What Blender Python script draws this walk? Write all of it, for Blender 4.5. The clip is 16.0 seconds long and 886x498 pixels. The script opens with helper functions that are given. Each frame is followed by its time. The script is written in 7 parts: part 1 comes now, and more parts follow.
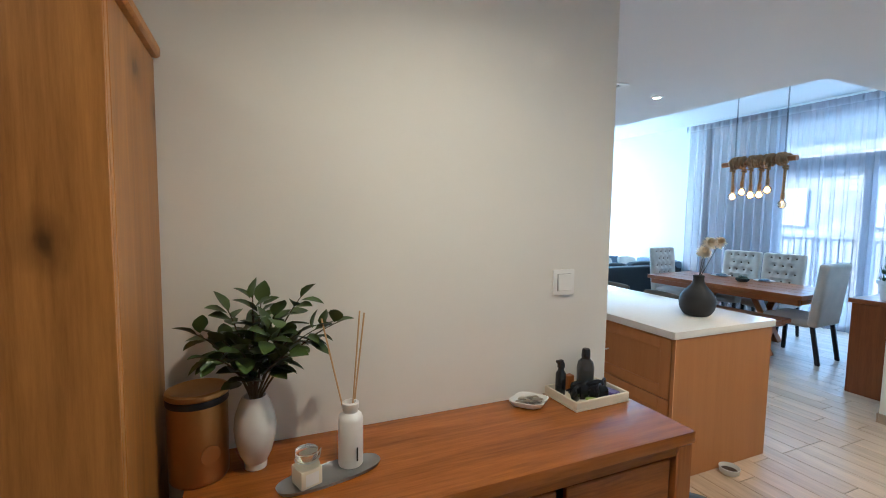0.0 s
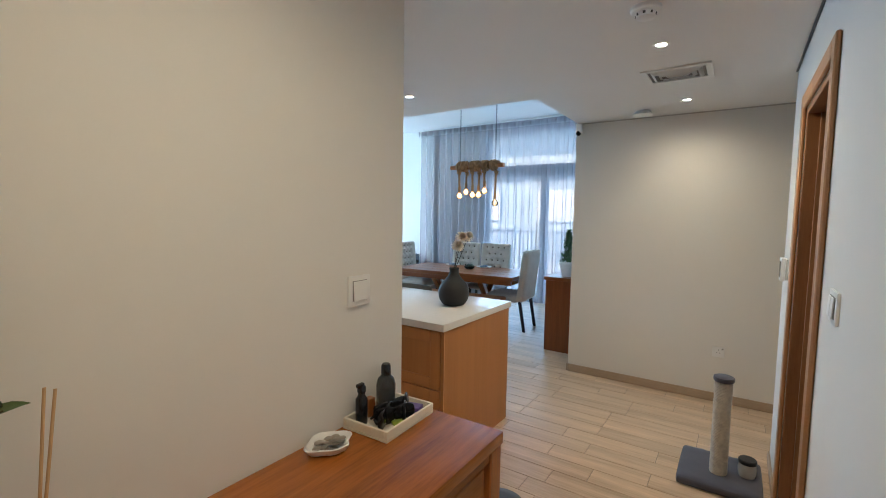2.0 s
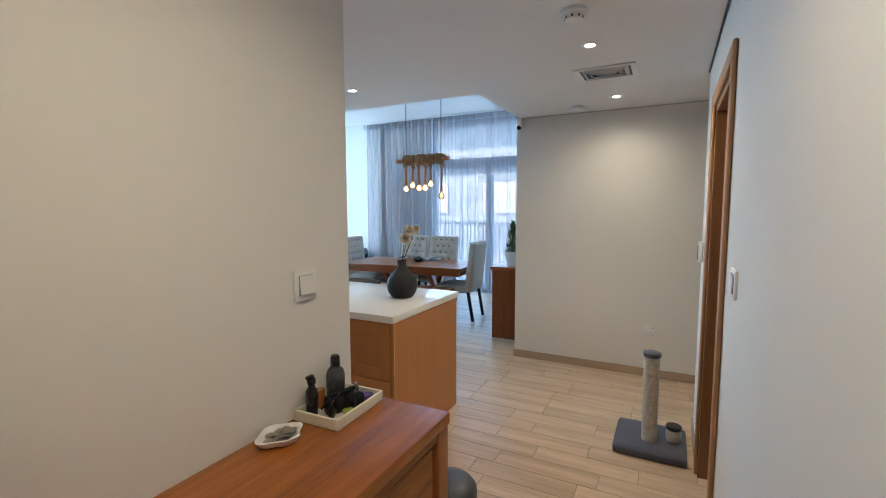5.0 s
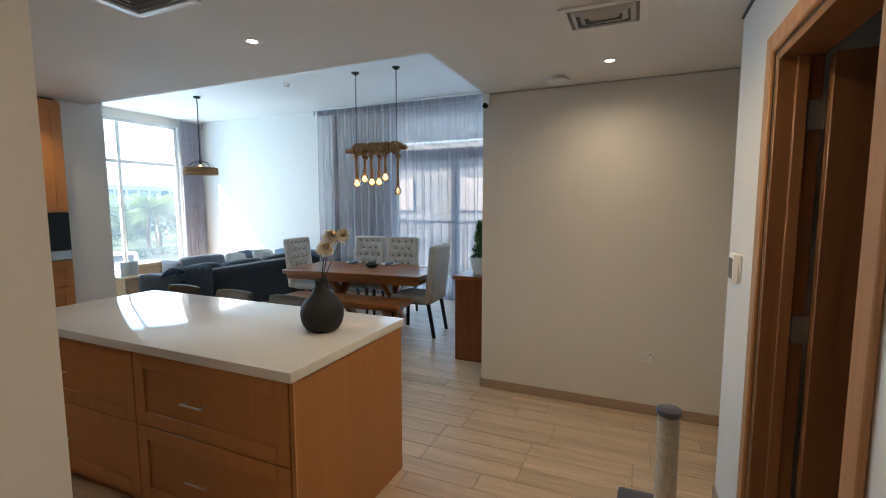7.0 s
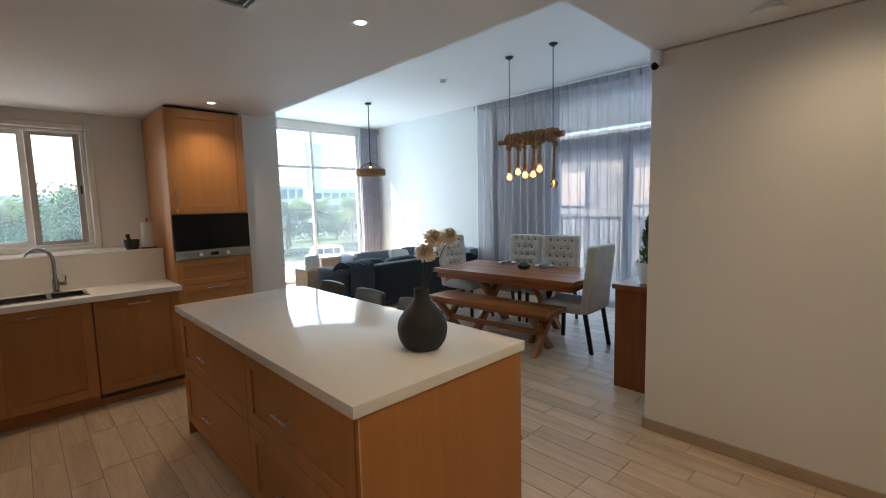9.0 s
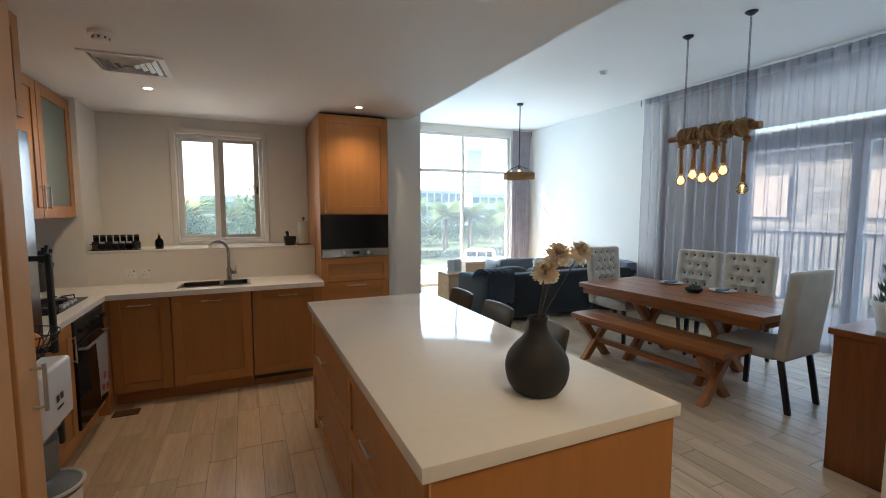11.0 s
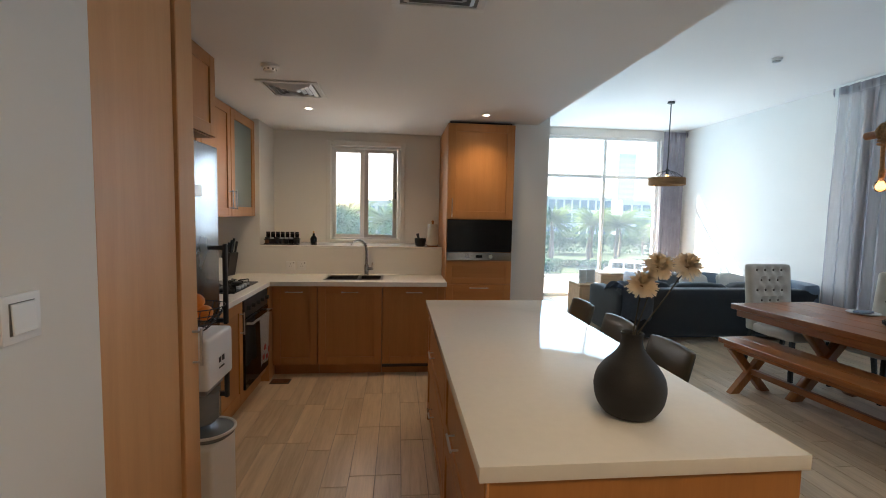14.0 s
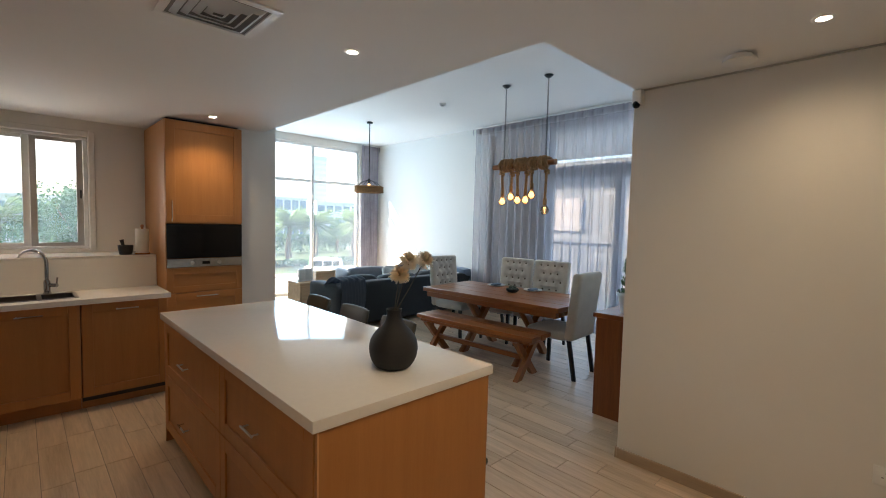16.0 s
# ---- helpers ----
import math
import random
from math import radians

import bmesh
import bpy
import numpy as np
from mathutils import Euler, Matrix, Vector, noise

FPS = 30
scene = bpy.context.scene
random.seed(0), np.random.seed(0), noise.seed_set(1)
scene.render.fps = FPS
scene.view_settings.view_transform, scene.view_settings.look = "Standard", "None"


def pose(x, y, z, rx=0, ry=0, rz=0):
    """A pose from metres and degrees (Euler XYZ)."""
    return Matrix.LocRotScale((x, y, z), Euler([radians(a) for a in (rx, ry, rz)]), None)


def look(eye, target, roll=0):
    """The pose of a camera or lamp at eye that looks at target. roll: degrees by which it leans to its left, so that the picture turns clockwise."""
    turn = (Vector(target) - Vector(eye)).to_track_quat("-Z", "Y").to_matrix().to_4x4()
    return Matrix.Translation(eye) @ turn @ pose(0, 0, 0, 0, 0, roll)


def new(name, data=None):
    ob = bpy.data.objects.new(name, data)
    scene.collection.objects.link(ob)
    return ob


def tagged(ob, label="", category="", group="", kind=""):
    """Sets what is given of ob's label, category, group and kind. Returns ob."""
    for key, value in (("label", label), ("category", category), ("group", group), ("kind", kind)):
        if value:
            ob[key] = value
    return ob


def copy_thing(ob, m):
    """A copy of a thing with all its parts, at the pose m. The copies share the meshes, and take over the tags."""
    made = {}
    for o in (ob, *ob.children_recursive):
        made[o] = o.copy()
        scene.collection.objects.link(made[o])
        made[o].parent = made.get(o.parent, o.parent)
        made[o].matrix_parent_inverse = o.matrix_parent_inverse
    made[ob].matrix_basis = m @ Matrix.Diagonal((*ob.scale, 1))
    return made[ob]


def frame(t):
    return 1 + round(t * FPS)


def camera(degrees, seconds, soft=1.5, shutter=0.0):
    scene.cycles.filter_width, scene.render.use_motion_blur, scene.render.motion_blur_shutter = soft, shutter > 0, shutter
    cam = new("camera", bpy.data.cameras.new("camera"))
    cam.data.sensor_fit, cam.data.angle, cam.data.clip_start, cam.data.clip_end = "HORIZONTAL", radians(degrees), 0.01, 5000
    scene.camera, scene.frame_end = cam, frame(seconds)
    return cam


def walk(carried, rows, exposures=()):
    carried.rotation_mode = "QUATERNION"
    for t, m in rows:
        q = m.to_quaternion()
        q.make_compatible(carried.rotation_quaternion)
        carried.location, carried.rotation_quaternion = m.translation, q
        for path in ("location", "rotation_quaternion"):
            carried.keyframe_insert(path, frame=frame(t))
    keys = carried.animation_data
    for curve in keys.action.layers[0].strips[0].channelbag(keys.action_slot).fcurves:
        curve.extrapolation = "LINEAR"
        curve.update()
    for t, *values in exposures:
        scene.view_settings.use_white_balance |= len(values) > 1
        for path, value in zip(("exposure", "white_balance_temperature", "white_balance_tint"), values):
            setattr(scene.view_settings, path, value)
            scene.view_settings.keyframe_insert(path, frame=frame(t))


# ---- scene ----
cam = camera(90.0, 16.0, soft=1.0)
EXPOSURES = [(0.0, 3.14, 4820, 3), (0.5, 2.84, 4850, 4), (1.0, 2.82, 5150, 4), (1.5, 2.76, 5280, 4), (3.0, 2.80, 5450, 5), (5.5, 2.80, 5220, 5), (6.0, 2.66, 5350, 5), (6.5, 2.22, 5700, 6), (7.0, 2.28, 6000, 8), (7.5, 2.44, 6000, 9), (8.0, 2.60, 6000, 10), (8.5, 2.24, 6250, 10), (9.0, 2.15, 6240, 10), (12.0, 2.24, 6500, 10), (16.0, 2.20, 6500, 11)]
PATH = [
    (0, (0.017, -0.095, 1.546), (0.805, 1.737, 1.39), 0.8),
    (0.5, (0.099, 0.002, 1.544), (1.006, 1.779, 1.392), 0.5),
    (1, (0.152, 0.136, 1.547), (1.271, 1.787, 1.397), 1.0),
    (1.5, (0.164, 0.24, 1.542), (1.608, 1.615, 1.388), 1.1),
    (2, (0.077, 0.237, 1.542), (1.735, 1.346, 1.387), 0.9),
    (2.5, (-0.087, 0.168, 1.54), (1.633, 1.176, 1.377), 0.5),
    (3, (-0.205, 0.114, 1.534), (1.529, 1.093, 1.348), -0.0),
    (5.5, (0.213, 0.238, 1.544), (2.008, 1.102, 1.366), -0.1),
    (6, (0.439, 0.289, 1.542), (2.259, 1.099, 1.361), -0.1),
    (6.5, (0.661, 0.33, 1.548), (2.484, 1.132, 1.363), -0.1),
    (7, (0.908, 0.434, 1.547), (2.733, 1.229, 1.349), -0.1),
    (7.5, (1.113, 0.525, 1.552), (2.939, 1.317, 1.359), -0.1),
    (8, (1.299, 0.539, 1.544), (3.07, 1.451, 1.355), -0.5),
    (8.5, (1.423, 0.495, 1.535), (3.011, 1.694, 1.337), -0.9),
    (9, (1.476, 0.465, 1.533), (2.854, 1.9, 1.329), -1.4),
    (9.2, (1.495, 0.451, 1.536), (2.792, 1.96, 1.334), -1.3),
    (11.3, (1.869, 0.683, 1.531), (2.526, 2.563, 1.347), -0.1),
    (11.5, (1.902, 0.668, 1.537), (2.429, 2.587, 1.343), -0.3),
    (12, (1.979, 0.622, 1.534), (2.246, 2.595, 1.339), -0.7),
    (12.5, (2.012, 0.581, 1.539), (2.128, 2.569, 1.352), -0.3),
    (13, (2.015, 0.553, 1.551), (2.072, 2.543, 1.366), 0.3),
    (13.5, (2.01, 0.576, 1.542), (2.053, 2.569, 1.375), 0.7),
    (14, (1.98, 0.591, 1.526), (2.183, 2.575, 1.374), 1.2),
    (14.5, (1.908, 0.532, 1.536), (2.594, 2.405, 1.396), 2.3),
    (15, (1.803, 0.448, 1.551), (2.922, 2.1, 1.417), 2.3),
    (15.5, (1.656, 0.372, 1.562), (2.931, 1.908, 1.437), 2.0),
    (16, (1.512, 0.334, 1.564), (2.893, 1.775, 1.441), 1.4),
]
walk(cam, [(t, look(eye, target, roll)) for t, eye, target, roll in PATH], EXPOSURES)

# ---- world, sun, window light, exposure ----
SUN_DIR = Vector((1.2, -1.0, -1.12)).normalized()
world = bpy.data.worlds.new("world")
scene.world = world
world.use_nodes = True
wn = world.node_tree.nodes
sky = wn.new("ShaderNodeTexSky")
sky.sky_type, sky.sun_disc = "NISHITA", False
sky.sun_elevation = math.asin(-SUN_DIR.z)
sky.sun_rotation = math.atan2(-SUN_DIR.x, -SUN_DIR.y)
sky.dust_density, sky.air_density = 3.0, 1.0
wn["Background"].inputs["Strength"].default_value = 0.15
world.node_tree.links.new(sky.outputs[0], wn["Background"].inputs["Color"])

sun = new("sun", bpy.data.lights.new("sun", "SUN"))
sun.data.energy, sun.data.angle, sun.data.color = 5.0, radians(0.5), (1.0, 0.95, 0.86)
sun.matrix_world = look((0, 0, 20), Vector((0, 0, 20)) + SUN_DIR)


def window_light(name, eye, aim, w, h, power, color):
    ob = new(name, bpy.data.lights.new(name, "AREA"))
    ob.data.shape, ob.data.size, ob.data.size_y = "RECTANGLE", w, h
    ob.data.energy, ob.data.color = power, color
    ob.matrix_world = look(eye, aim)
    return ob


window_light("living_window_light", (5.9, 8.98, 1.6), (5.9, 0, 1.6), 2.2, 2.8, 32, (0.44, 0.73, 1.0))
window_light("balcony_door_light", (7.64, 3.1, 1.5), (0, 3.1, 1.5), 2.2, 2.8, 14, (0.48, 0.74, 1.0))
window_light("kitchen_window_light", (1.6, 5.86, 1.77), (1.6, 0, 1.77), 0.68, 0.95, 1.6, (0.88, 0.94, 1.0))


# the recessed lamps of the low ceiling: x, y, the power and the cone of their light
LAMPS = [(2.64, 0.625, 8.0, 165), (2.78, 2.37, 2.6, 76), (2.755, 4.58, 4.6, 118), (1.194, 4.62, 5.2, 165), (3.90, 0.62, 3.3, 165), (0.50, 0.46, 5.0, 165), (-0.9, 0.2, 2.9, 165)]
DOWNLIGHTS = [(x, y) for x, y, _, _ in LAMPS]
for x, y, power, cone in LAMPS:
    ob = new("downlight_lamp", bpy.data.lights.new("downlight_lamp", "SPOT"))
    ob.data.energy, ob.data.color = power, (1.0, 0.75, 0.46)
    ob.data.spot_size, ob.data.spot_blend, ob.data.shadow_soft_size = radians(cone), 1.0, 0.04
    ob.matrix_world = look((x, y, 2.405), (x, y, 0))

# ---- materials ----
def nodes_of(name):
    m = bpy.data.materials.new(name)
    m.use_nodes = True
    t = m.node_tree
    return m, t, t.nodes["Principled BSDF"]


def add(t, kind, **values):
    n = t.nodes.new(kind)
    for k, v in values.items():
        n.inputs[k.replace("_", " ")].default_value = v
    return n


def ramp(t, source, stops):
    r = t.nodes.new("ShaderNodeValToRGB")
    while len(r.color_ramp.elements) < len(stops):
        r.color_ramp.elements.new(0.5)
    for e, (p, c) in zip(r.color_ramp.elements, stops):
        e.position, e.color = p, (*c, 1)
    t.links.new(source, r.inputs[0])
    return r


def coords(t, scale=(1, 1, 1), turn=(0, 0, 0)):
    c, m = t.nodes.new("ShaderNodeTexCoord"), t.nodes.new("ShaderNodeMapping")
    m.inputs["Scale"].default_value, m.inputs["Rotation"].default_value = scale, turn
    t.links.new(c.outputs["Object"], m.inputs[0])
    return m.outputs[0]


def bump(t, bsdf, height, strength, distance):
    b = add(t, "ShaderNodeBump", Strength=strength, Distance=distance)
    t.links.new(height, b.inputs["Height"])
    t.links.new(b.outputs[0], bsdf.inputs["Normal"])


def surface(name, color, rough=0.5, metal=0.0, vary=0.08, scale=4.0, fine=120.0, relief=0.05, depth=0.002, **more):
    """A surface with broad mottling, fine relief and uneven gloss."""
    m, t, b = nodes_of(name)
    v = coords(t)
    broad = add(t, "ShaderNodeTexNoise", Scale=scale, Detail=5.0)
    small = add(t, "ShaderNodeTexNoise", Scale=fine, Detail=3.0)
    t.links.new(v, broad.inputs["Vector"])
    t.links.new(v, small.inputs["Vector"])
    lo, hi = [max(0, c * (1 - vary)) for c in color], [min(1, c * (1 + vary)) for c in color]
    t.links.new(ramp(t, broad.outputs[0], [(0.3, lo), (0.7, hi)]).outputs[0], b.inputs["Base Color"])
    r = add(t, "ShaderNodeMapRange")
    for k, x in zip(("To Min", "To Max"), (rough * 0.85, min(1, rough * 1.15))):
        r.inputs[k].default_value = x
    t.links.new(broad.outputs[0], r.inputs[0])
    t.links.new(r.outputs[0], b.inputs["Roughness"])
    b.inputs["Metallic"].default_value = metal
    for k, x in more.items():
        b.inputs[k.replace("_", " ")].default_value = x
    if relief:
        bump(t, b, small.outputs[0], relief, depth)
    return m


def wood(name, dark, light, rough=0.4, along="x", grain=1.0, knots=False, relief=0.12, tones=0.1, gloss=0.5):
    """Wood with long grain along an axis of the piece, and a tone of its own for every piece."""
    m, t, b = nodes_of(name)
    s = {"x": (0.6, 9, 9), "y": (9, 0.6, 9), "z": (9, 9, 0.6)}[along]
    v = coords(t, [a * grain for a in s])
    info = t.nodes.new("ShaderNodeObjectInfo")
    shift = t.nodes.new("ShaderNodeVectorMath")
    mul = add(t, "ShaderNodeMath")
    mul.operation = "MULTIPLY"
    mul.inputs[1].default_value = 37.0
    t.links.new(info.outputs["Random"], mul.inputs[0])
    t.links.new(v, shift.inputs[0])
    t.links.new(mul.outputs[0], shift.inputs[1])
    a = add(t, "ShaderNodeTexNoise", Scale=1.6, Detail=8.0, Roughness=0.62, Distortion=0.5)
    f = add(t, "ShaderNodeTexNoise", Scale=14.0, Detail=4.0, Roughness=0.7)
    for n in (a, f):
        t.links.new(shift.outputs[0], n.inputs["Vector"])
    mix = add(t, "ShaderNodeMath")
    mix.operation = "MULTIPLY_ADD"
    mix.inputs[1].default_value = 0.35
    t.links.new(f.outputs[0], mix.inputs[0])
    sub = add(t, "ShaderNodeMath")
    sub.operation = "MULTIPLY"
    sub.inputs[1].default_value = 0.68
    t.links.new(a.outputs[0], sub.inputs[0])
    t.links.new(sub.outputs[0], mix.inputs[2])
    mid = [(p + q) / 2 for p, q in zip(dark, light)]
    col = ramp(t, mix.outputs[0], [(0.34, dark), (0.5, mid), (0.68, light)]).outputs[0]
    hsv = add(t, "ShaderNodeHueSaturation")
    tone = add(t, "ShaderNodeMapRange")
    tone.inputs["To Min"].default_value, tone.inputs["To Max"].default_value = 1 - tones, 1 + tones
    b.inputs["Specular IOR Level"].default_value = gloss
    t.links.new(info.outputs["Random"], tone.inputs[0])
    t.links.new(tone.outputs[0], hsv.inputs["Value"])
    t.links.new(col, hsv.inputs["Color"])
    out = hsv.outputs[0]
    if knots:
        k = add(t, "ShaderNodeTexVoronoi", Scale=1.0)
        k.voronoi_dimensions = "2D"
        kv = coords(t, (5.5, 5.5, 3.4), (math.pi / 2, 0.6, 0))
        wob = add(t, "ShaderNodeTexNoise", Scale=2.2, Detail=4.0)
        t.links.new(kv, wob.inputs["Vector"])
        warp = t.nodes.new("ShaderNodeMix")
        warp.data_type = "VECTOR"
        warp.inputs[0].default_value = 0.22
        t.links.new(kv, warp.inputs[4])
        t.links.new(wob.outputs["Color"], warp.inputs[5])
        t.links.new(warp.outputs[1], k.inputs["Vector"])
        spot = ramp(t, k.outputs["Distance"], [(0.02, (0.9, 0.9, 0.9)), (0.06, (0.45, 0.45, 0.45)), (0.17, (0, 0, 0))])
        mx = t.nodes.new("ShaderNodeMix")
        mx.data_type = "RGBA"
        t.links.new(spot.outputs[0], mx.inputs[0])
        t.links.new(out, mx.inputs[6])
        mx.inputs[7].default_value = (*[c * 0.25 for c in dark], 1)
        out = mx.outputs[2]
    t.links.new(out, b.inputs["Base Color"])
    rr = add(t, "ShaderNodeMapRange")
    rr.inputs["To Min"].default_value, rr.inputs["To Max"].default_value = rough * 0.8, rough * 1.25
    t.links.new(f.outputs[0], rr.inputs[0])
    t.links.new(rr.outputs[0], b.inputs["Roughness"])
    bump(t, b, mix.outputs[0], relief, 0.002)
    return m


def glass_pane(name, tint=(1, 1, 1), gloss=1.0, haze=0.0, film_color=(0.8, 0.84, 0.86)):
    m, t, b = nodes_of(name)
    t.nodes.remove(b)
    clear, shine = t.nodes.new("ShaderNodeBsdfTransparent"), t.nodes.new("ShaderNodeBsdfGlossy")
    clear.inputs[0].default_value = (*tint, 1)
    shine.inputs["Roughness"].default_value = 0.02
    fr, mul = add(t, "ShaderNodeFresnel", IOR=1.45), add(t, "ShaderNodeMath")
    mul.operation = "MULTIPLY"
    mul.inputs[1].default_value = gloss
    mix = t.nodes.new("ShaderNodeMixShader")
    t.links.new(fr.outputs[0], mul.inputs[0])
    t.links.new(mul.outputs[0], mix.inputs[0])
    t.links.new(clear.outputs[0], mix.inputs[1])
    t.links.new(shine.outputs[0], mix.inputs[2])
    t.links.new(mix.outputs[0], t.nodes["Material Output"].inputs[0])
    if haze:
        # a sunlit translucent veil that stands in for glare and haze in the view
        film, veil = t.nodes.new("ShaderNodeBsdfTranslucent"), t.nodes.new("ShaderNodeMixShader")
        spots = add(t, "ShaderNodeTexNoise", Scale=2.5, Detail=6.0)
        t.links.new(coords(t), spots.inputs["Vector"])
        amount = add(t, "ShaderNodeMapRange")
        amount.inputs["To Min"].default_value, amount.inputs["To Max"].default_value = haze * 0.7, haze * 1.3
        t.links.new(spots.outputs[0], amount.inputs[0])
        t.links.new(amount.outputs[0], veil.inputs[0])
        film.inputs[0].default_value = (*film_color, 1)
        t.links.new(mix.outputs[0], veil.inputs[1])
        t.links.new(film.outputs[0], veil.inputs[2])
        t.links.new(veil.outputs[0], t.nodes["Material Output"].inputs[0])
    return m


def sheer(name, color, clear):
    m, t, b = nodes_of(name)
    t.nodes.remove(b)
    hole, dif, tl = (t.nodes.new("ShaderNodeBsdf" + k) for k in ("Transparent", "Diffuse", "Translucent"))
    weave = add(t, "ShaderNodeTexNoise", Scale=60.0, Detail=2.0)
    t.links.new(coords(t, (1, 1, 0.1)), weave.inputs["Vector"])
    col = ramp(t, weave.outputs[0], [(0.3, [c * 0.9 for c in color]), (0.7, color)]).outputs[0]
    a, c = t.nodes.new("ShaderNodeMixShader"), t.nodes.new("ShaderNodeMixShader")
    a.inputs[0].default_value, c.inputs[0].default_value = 0.5, clear
    for n in (dif, tl):
        t.links.new(col, n.inputs[0])
    t.links.new(dif.outputs[0], a.inputs[1])
    t.links.new(tl.outputs[0], a.inputs[2])
    t.links.new(a.outputs[0], c.inputs[1])
    t.links.new(hole.outputs[0], c.inputs[2])
    t.links.new(c.outputs[0], t.nodes["Material Output"].inputs[0])
    return m


def glow(name, color, strength):
    m, t, b = nodes_of(name)
    b.inputs["Base Color"].default_value = (*color, 1)
    b.inputs["Emission Color"].default_value = (*color, 1)
    b.inputs["Emission Strength"].default_value = strength
    return m


def cloth(name, color, rough=0.9, scale=700.0, relief=0.35):
    m = surface(name, color, rough, vary=0.1, scale=6, fine=scale, relief=relief, depth=0.001)
    m.node_tree.nodes["Principled BSDF"].inputs["Sheen Weight"].default_value = 0.25
    return m


WALL = surface("wall_paint", (0.76, 0.735, 0.69), 0.75, vary=0.015, scale=1.3, fine=260, relief=0.06, depth=0.001)
CEIL = surface("ceiling_paint", (0.80, 0.785, 0.76), 0.85, vary=0.015, scale=1.0, fine=200, relief=0.04, depth=0.001)
WHITE = surface("white_plastic", (0.80, 0.79, 0.77), 0.35, vary=0.02, relief=0.0)
SHADOW_GAP = surface("shadow_gap_dark", (0.10, 0.10, 0.10), 0.6, relief=0.0)
QUARTZ = surface("quartz_white", (0.82, 0.79, 0.74), 0.075, vary=0.015, scale=30, fine=400, relief=0.0, Specular_IOR_Level=0.17)
OAK = wood("cabinet_wood", (0.405, 0.169, 0.048), (0.475, 0.208, 0.063), 0.42, "z", 1.2, relief=0.05)
OAK_X = wood("cabinet_wood_cross", (0.405, 0.169, 0.048), (0.475, 0.208, 0.063), 0.42, "x", 1.2, relief=0.05)
OAK_PALE = wood("pantry_wood", (0.63, 0.325, 0.138), (0.72, 0.395, 0.180), 0.40, "z", 1.2, relief=0.05)
TEAK = wood("acacia_wood", (0.145, 0.039, 0.004), (0.37, 0.120, 0.014), 0.22, "x", 1.0, gloss=0.38)
TEAK_Y = wood("acacia_wood_long", (0.20, 0.056, 0.011), (0.40, 0.135, 0.032), 0.30, "y", 1.0)
TEAK_Z = wood("acacia_wood_upright", (0.23, 0.066, 0.010), (0.42, 0.150, 0.028), 0.3, "z", 1.0)
KNOTTY = wood("knotty_wood", (0.26, 0.102, 0.019), (0.60, 0.275, 0.062), 0.38, "z", 0.9, knots=True, tones=0.2)
# the sideboard's acacia, with the shade it stands in mixed into the colour
SHADED_REDWOOD = wood("shaded_red_wood", (0.16, 0.042, 0.011), (0.28, 0.088, 0.023), 0.32, "z", 1.0)
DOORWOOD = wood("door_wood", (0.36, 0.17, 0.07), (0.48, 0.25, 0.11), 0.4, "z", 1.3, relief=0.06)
# door wood made darker for the jambs, their shade put into the colour
SHADED_JAMB = wood("shaded_jamb_wood", (0.21, 0.090, 0.034), (0.31, 0.145, 0.058), 0.4, "z", 1.3, relief=0.06)
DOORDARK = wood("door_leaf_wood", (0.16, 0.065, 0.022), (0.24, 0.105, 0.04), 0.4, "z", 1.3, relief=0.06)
PALEWOOD = wood("pale_side_table_wood", (0.50, 0.30, 0.17), (0.66, 0.44, 0.27), 0.5, "x")
PLANK = wood("floor_tile", (0.43, 0.300, 0.186), (0.75, 0.570, 0.392), 0.34, "y", 0.6, relief=0.05, tones=0.055)
GROUT = surface("grout", (0.33, 0.27, 0.215), 0.9, fine=300, relief=0.2)
SKIRT = wood("skirting_tile", (0.36, 0.265, 0.180), (0.49, 0.37, 0.26), 0.4, "y", 1.0)
STEEL = surface("brushed_steel", (0.58, 0.58, 0.58), 0.28, 1.0, vary=0.06, scale=3, fine=500, relief=0.03)
CHROME = surface("chrome", (0.42, 0.42, 0.42), 0.14, 1.0, relief=0.0)
SASH = surface("grey_sash_aluminium", (0.42, 0.40, 0.37), 0.45, 0.3, relief=0.0)
ALU = surface("window_aluminium", (0.56, 0.52, 0.46), 0.45, 0.3, relief=0.0)
ALU_WHITE = surface("white_window_frame", (0.78, 0.77, 0.75), 0.45, relief=0.0)
BLACK = surface("black_metal", (0.015, 0.015, 0.016), 0.45, relief=0.03)
BLACKGLASS = surface("black_glass", (0.006, 0.006, 0.007), 0.08, relief=0.0, Specular_IOR_Level=0.28)
BLACKWOOD = surface("black_painted_leg", (0.012, 0.011, 0.011), 0.35, relief=0.03)
VASE = surface("charcoal_stoneware", (0.019, 0.0185, 0.0195), 0.66, fine=200, relief=0.25)
SOFA = cloth("charcoal_sofa_cloth", (0.009, 0.0095, 0.0125))
SOFA_LIGHT = cloth("grey_armchair_cloth", (0.13, 0.135, 0.15))
LINEN = cloth("cream_linen", (0.54, 0.48, 0.40))
LINEN_BACK = cloth("grey_linen", (0.46, 0.435, 0.40))
# buttons coloured darker than the linen to give the dimples their shade
BUTTON = cloth("shaded_tuft_button", (0.13, 0.10, 0.075))
CUSHION = cloth("pale_cushion_cloth", (0.62, 0.60, 0.56))
SLATE = cloth("blue_grey_cloth", (0.15, 0.19, 0.25))
LEATHER = surface("olive_leather", (0.052, 0.042, 0.025), 0.40, vary=0.15, fine=180, relief=0.2)
DRAPE = cloth("mauve_drape", (0.36, 0.34, 0.39), scale=300)
SHEER = sheer("sheer_grey", (0.58, 0.54, 0.58), 0.47)
HEADING = sheer("curtain_heading_tape", (0.50, 0.47, 0.50), 0.12)
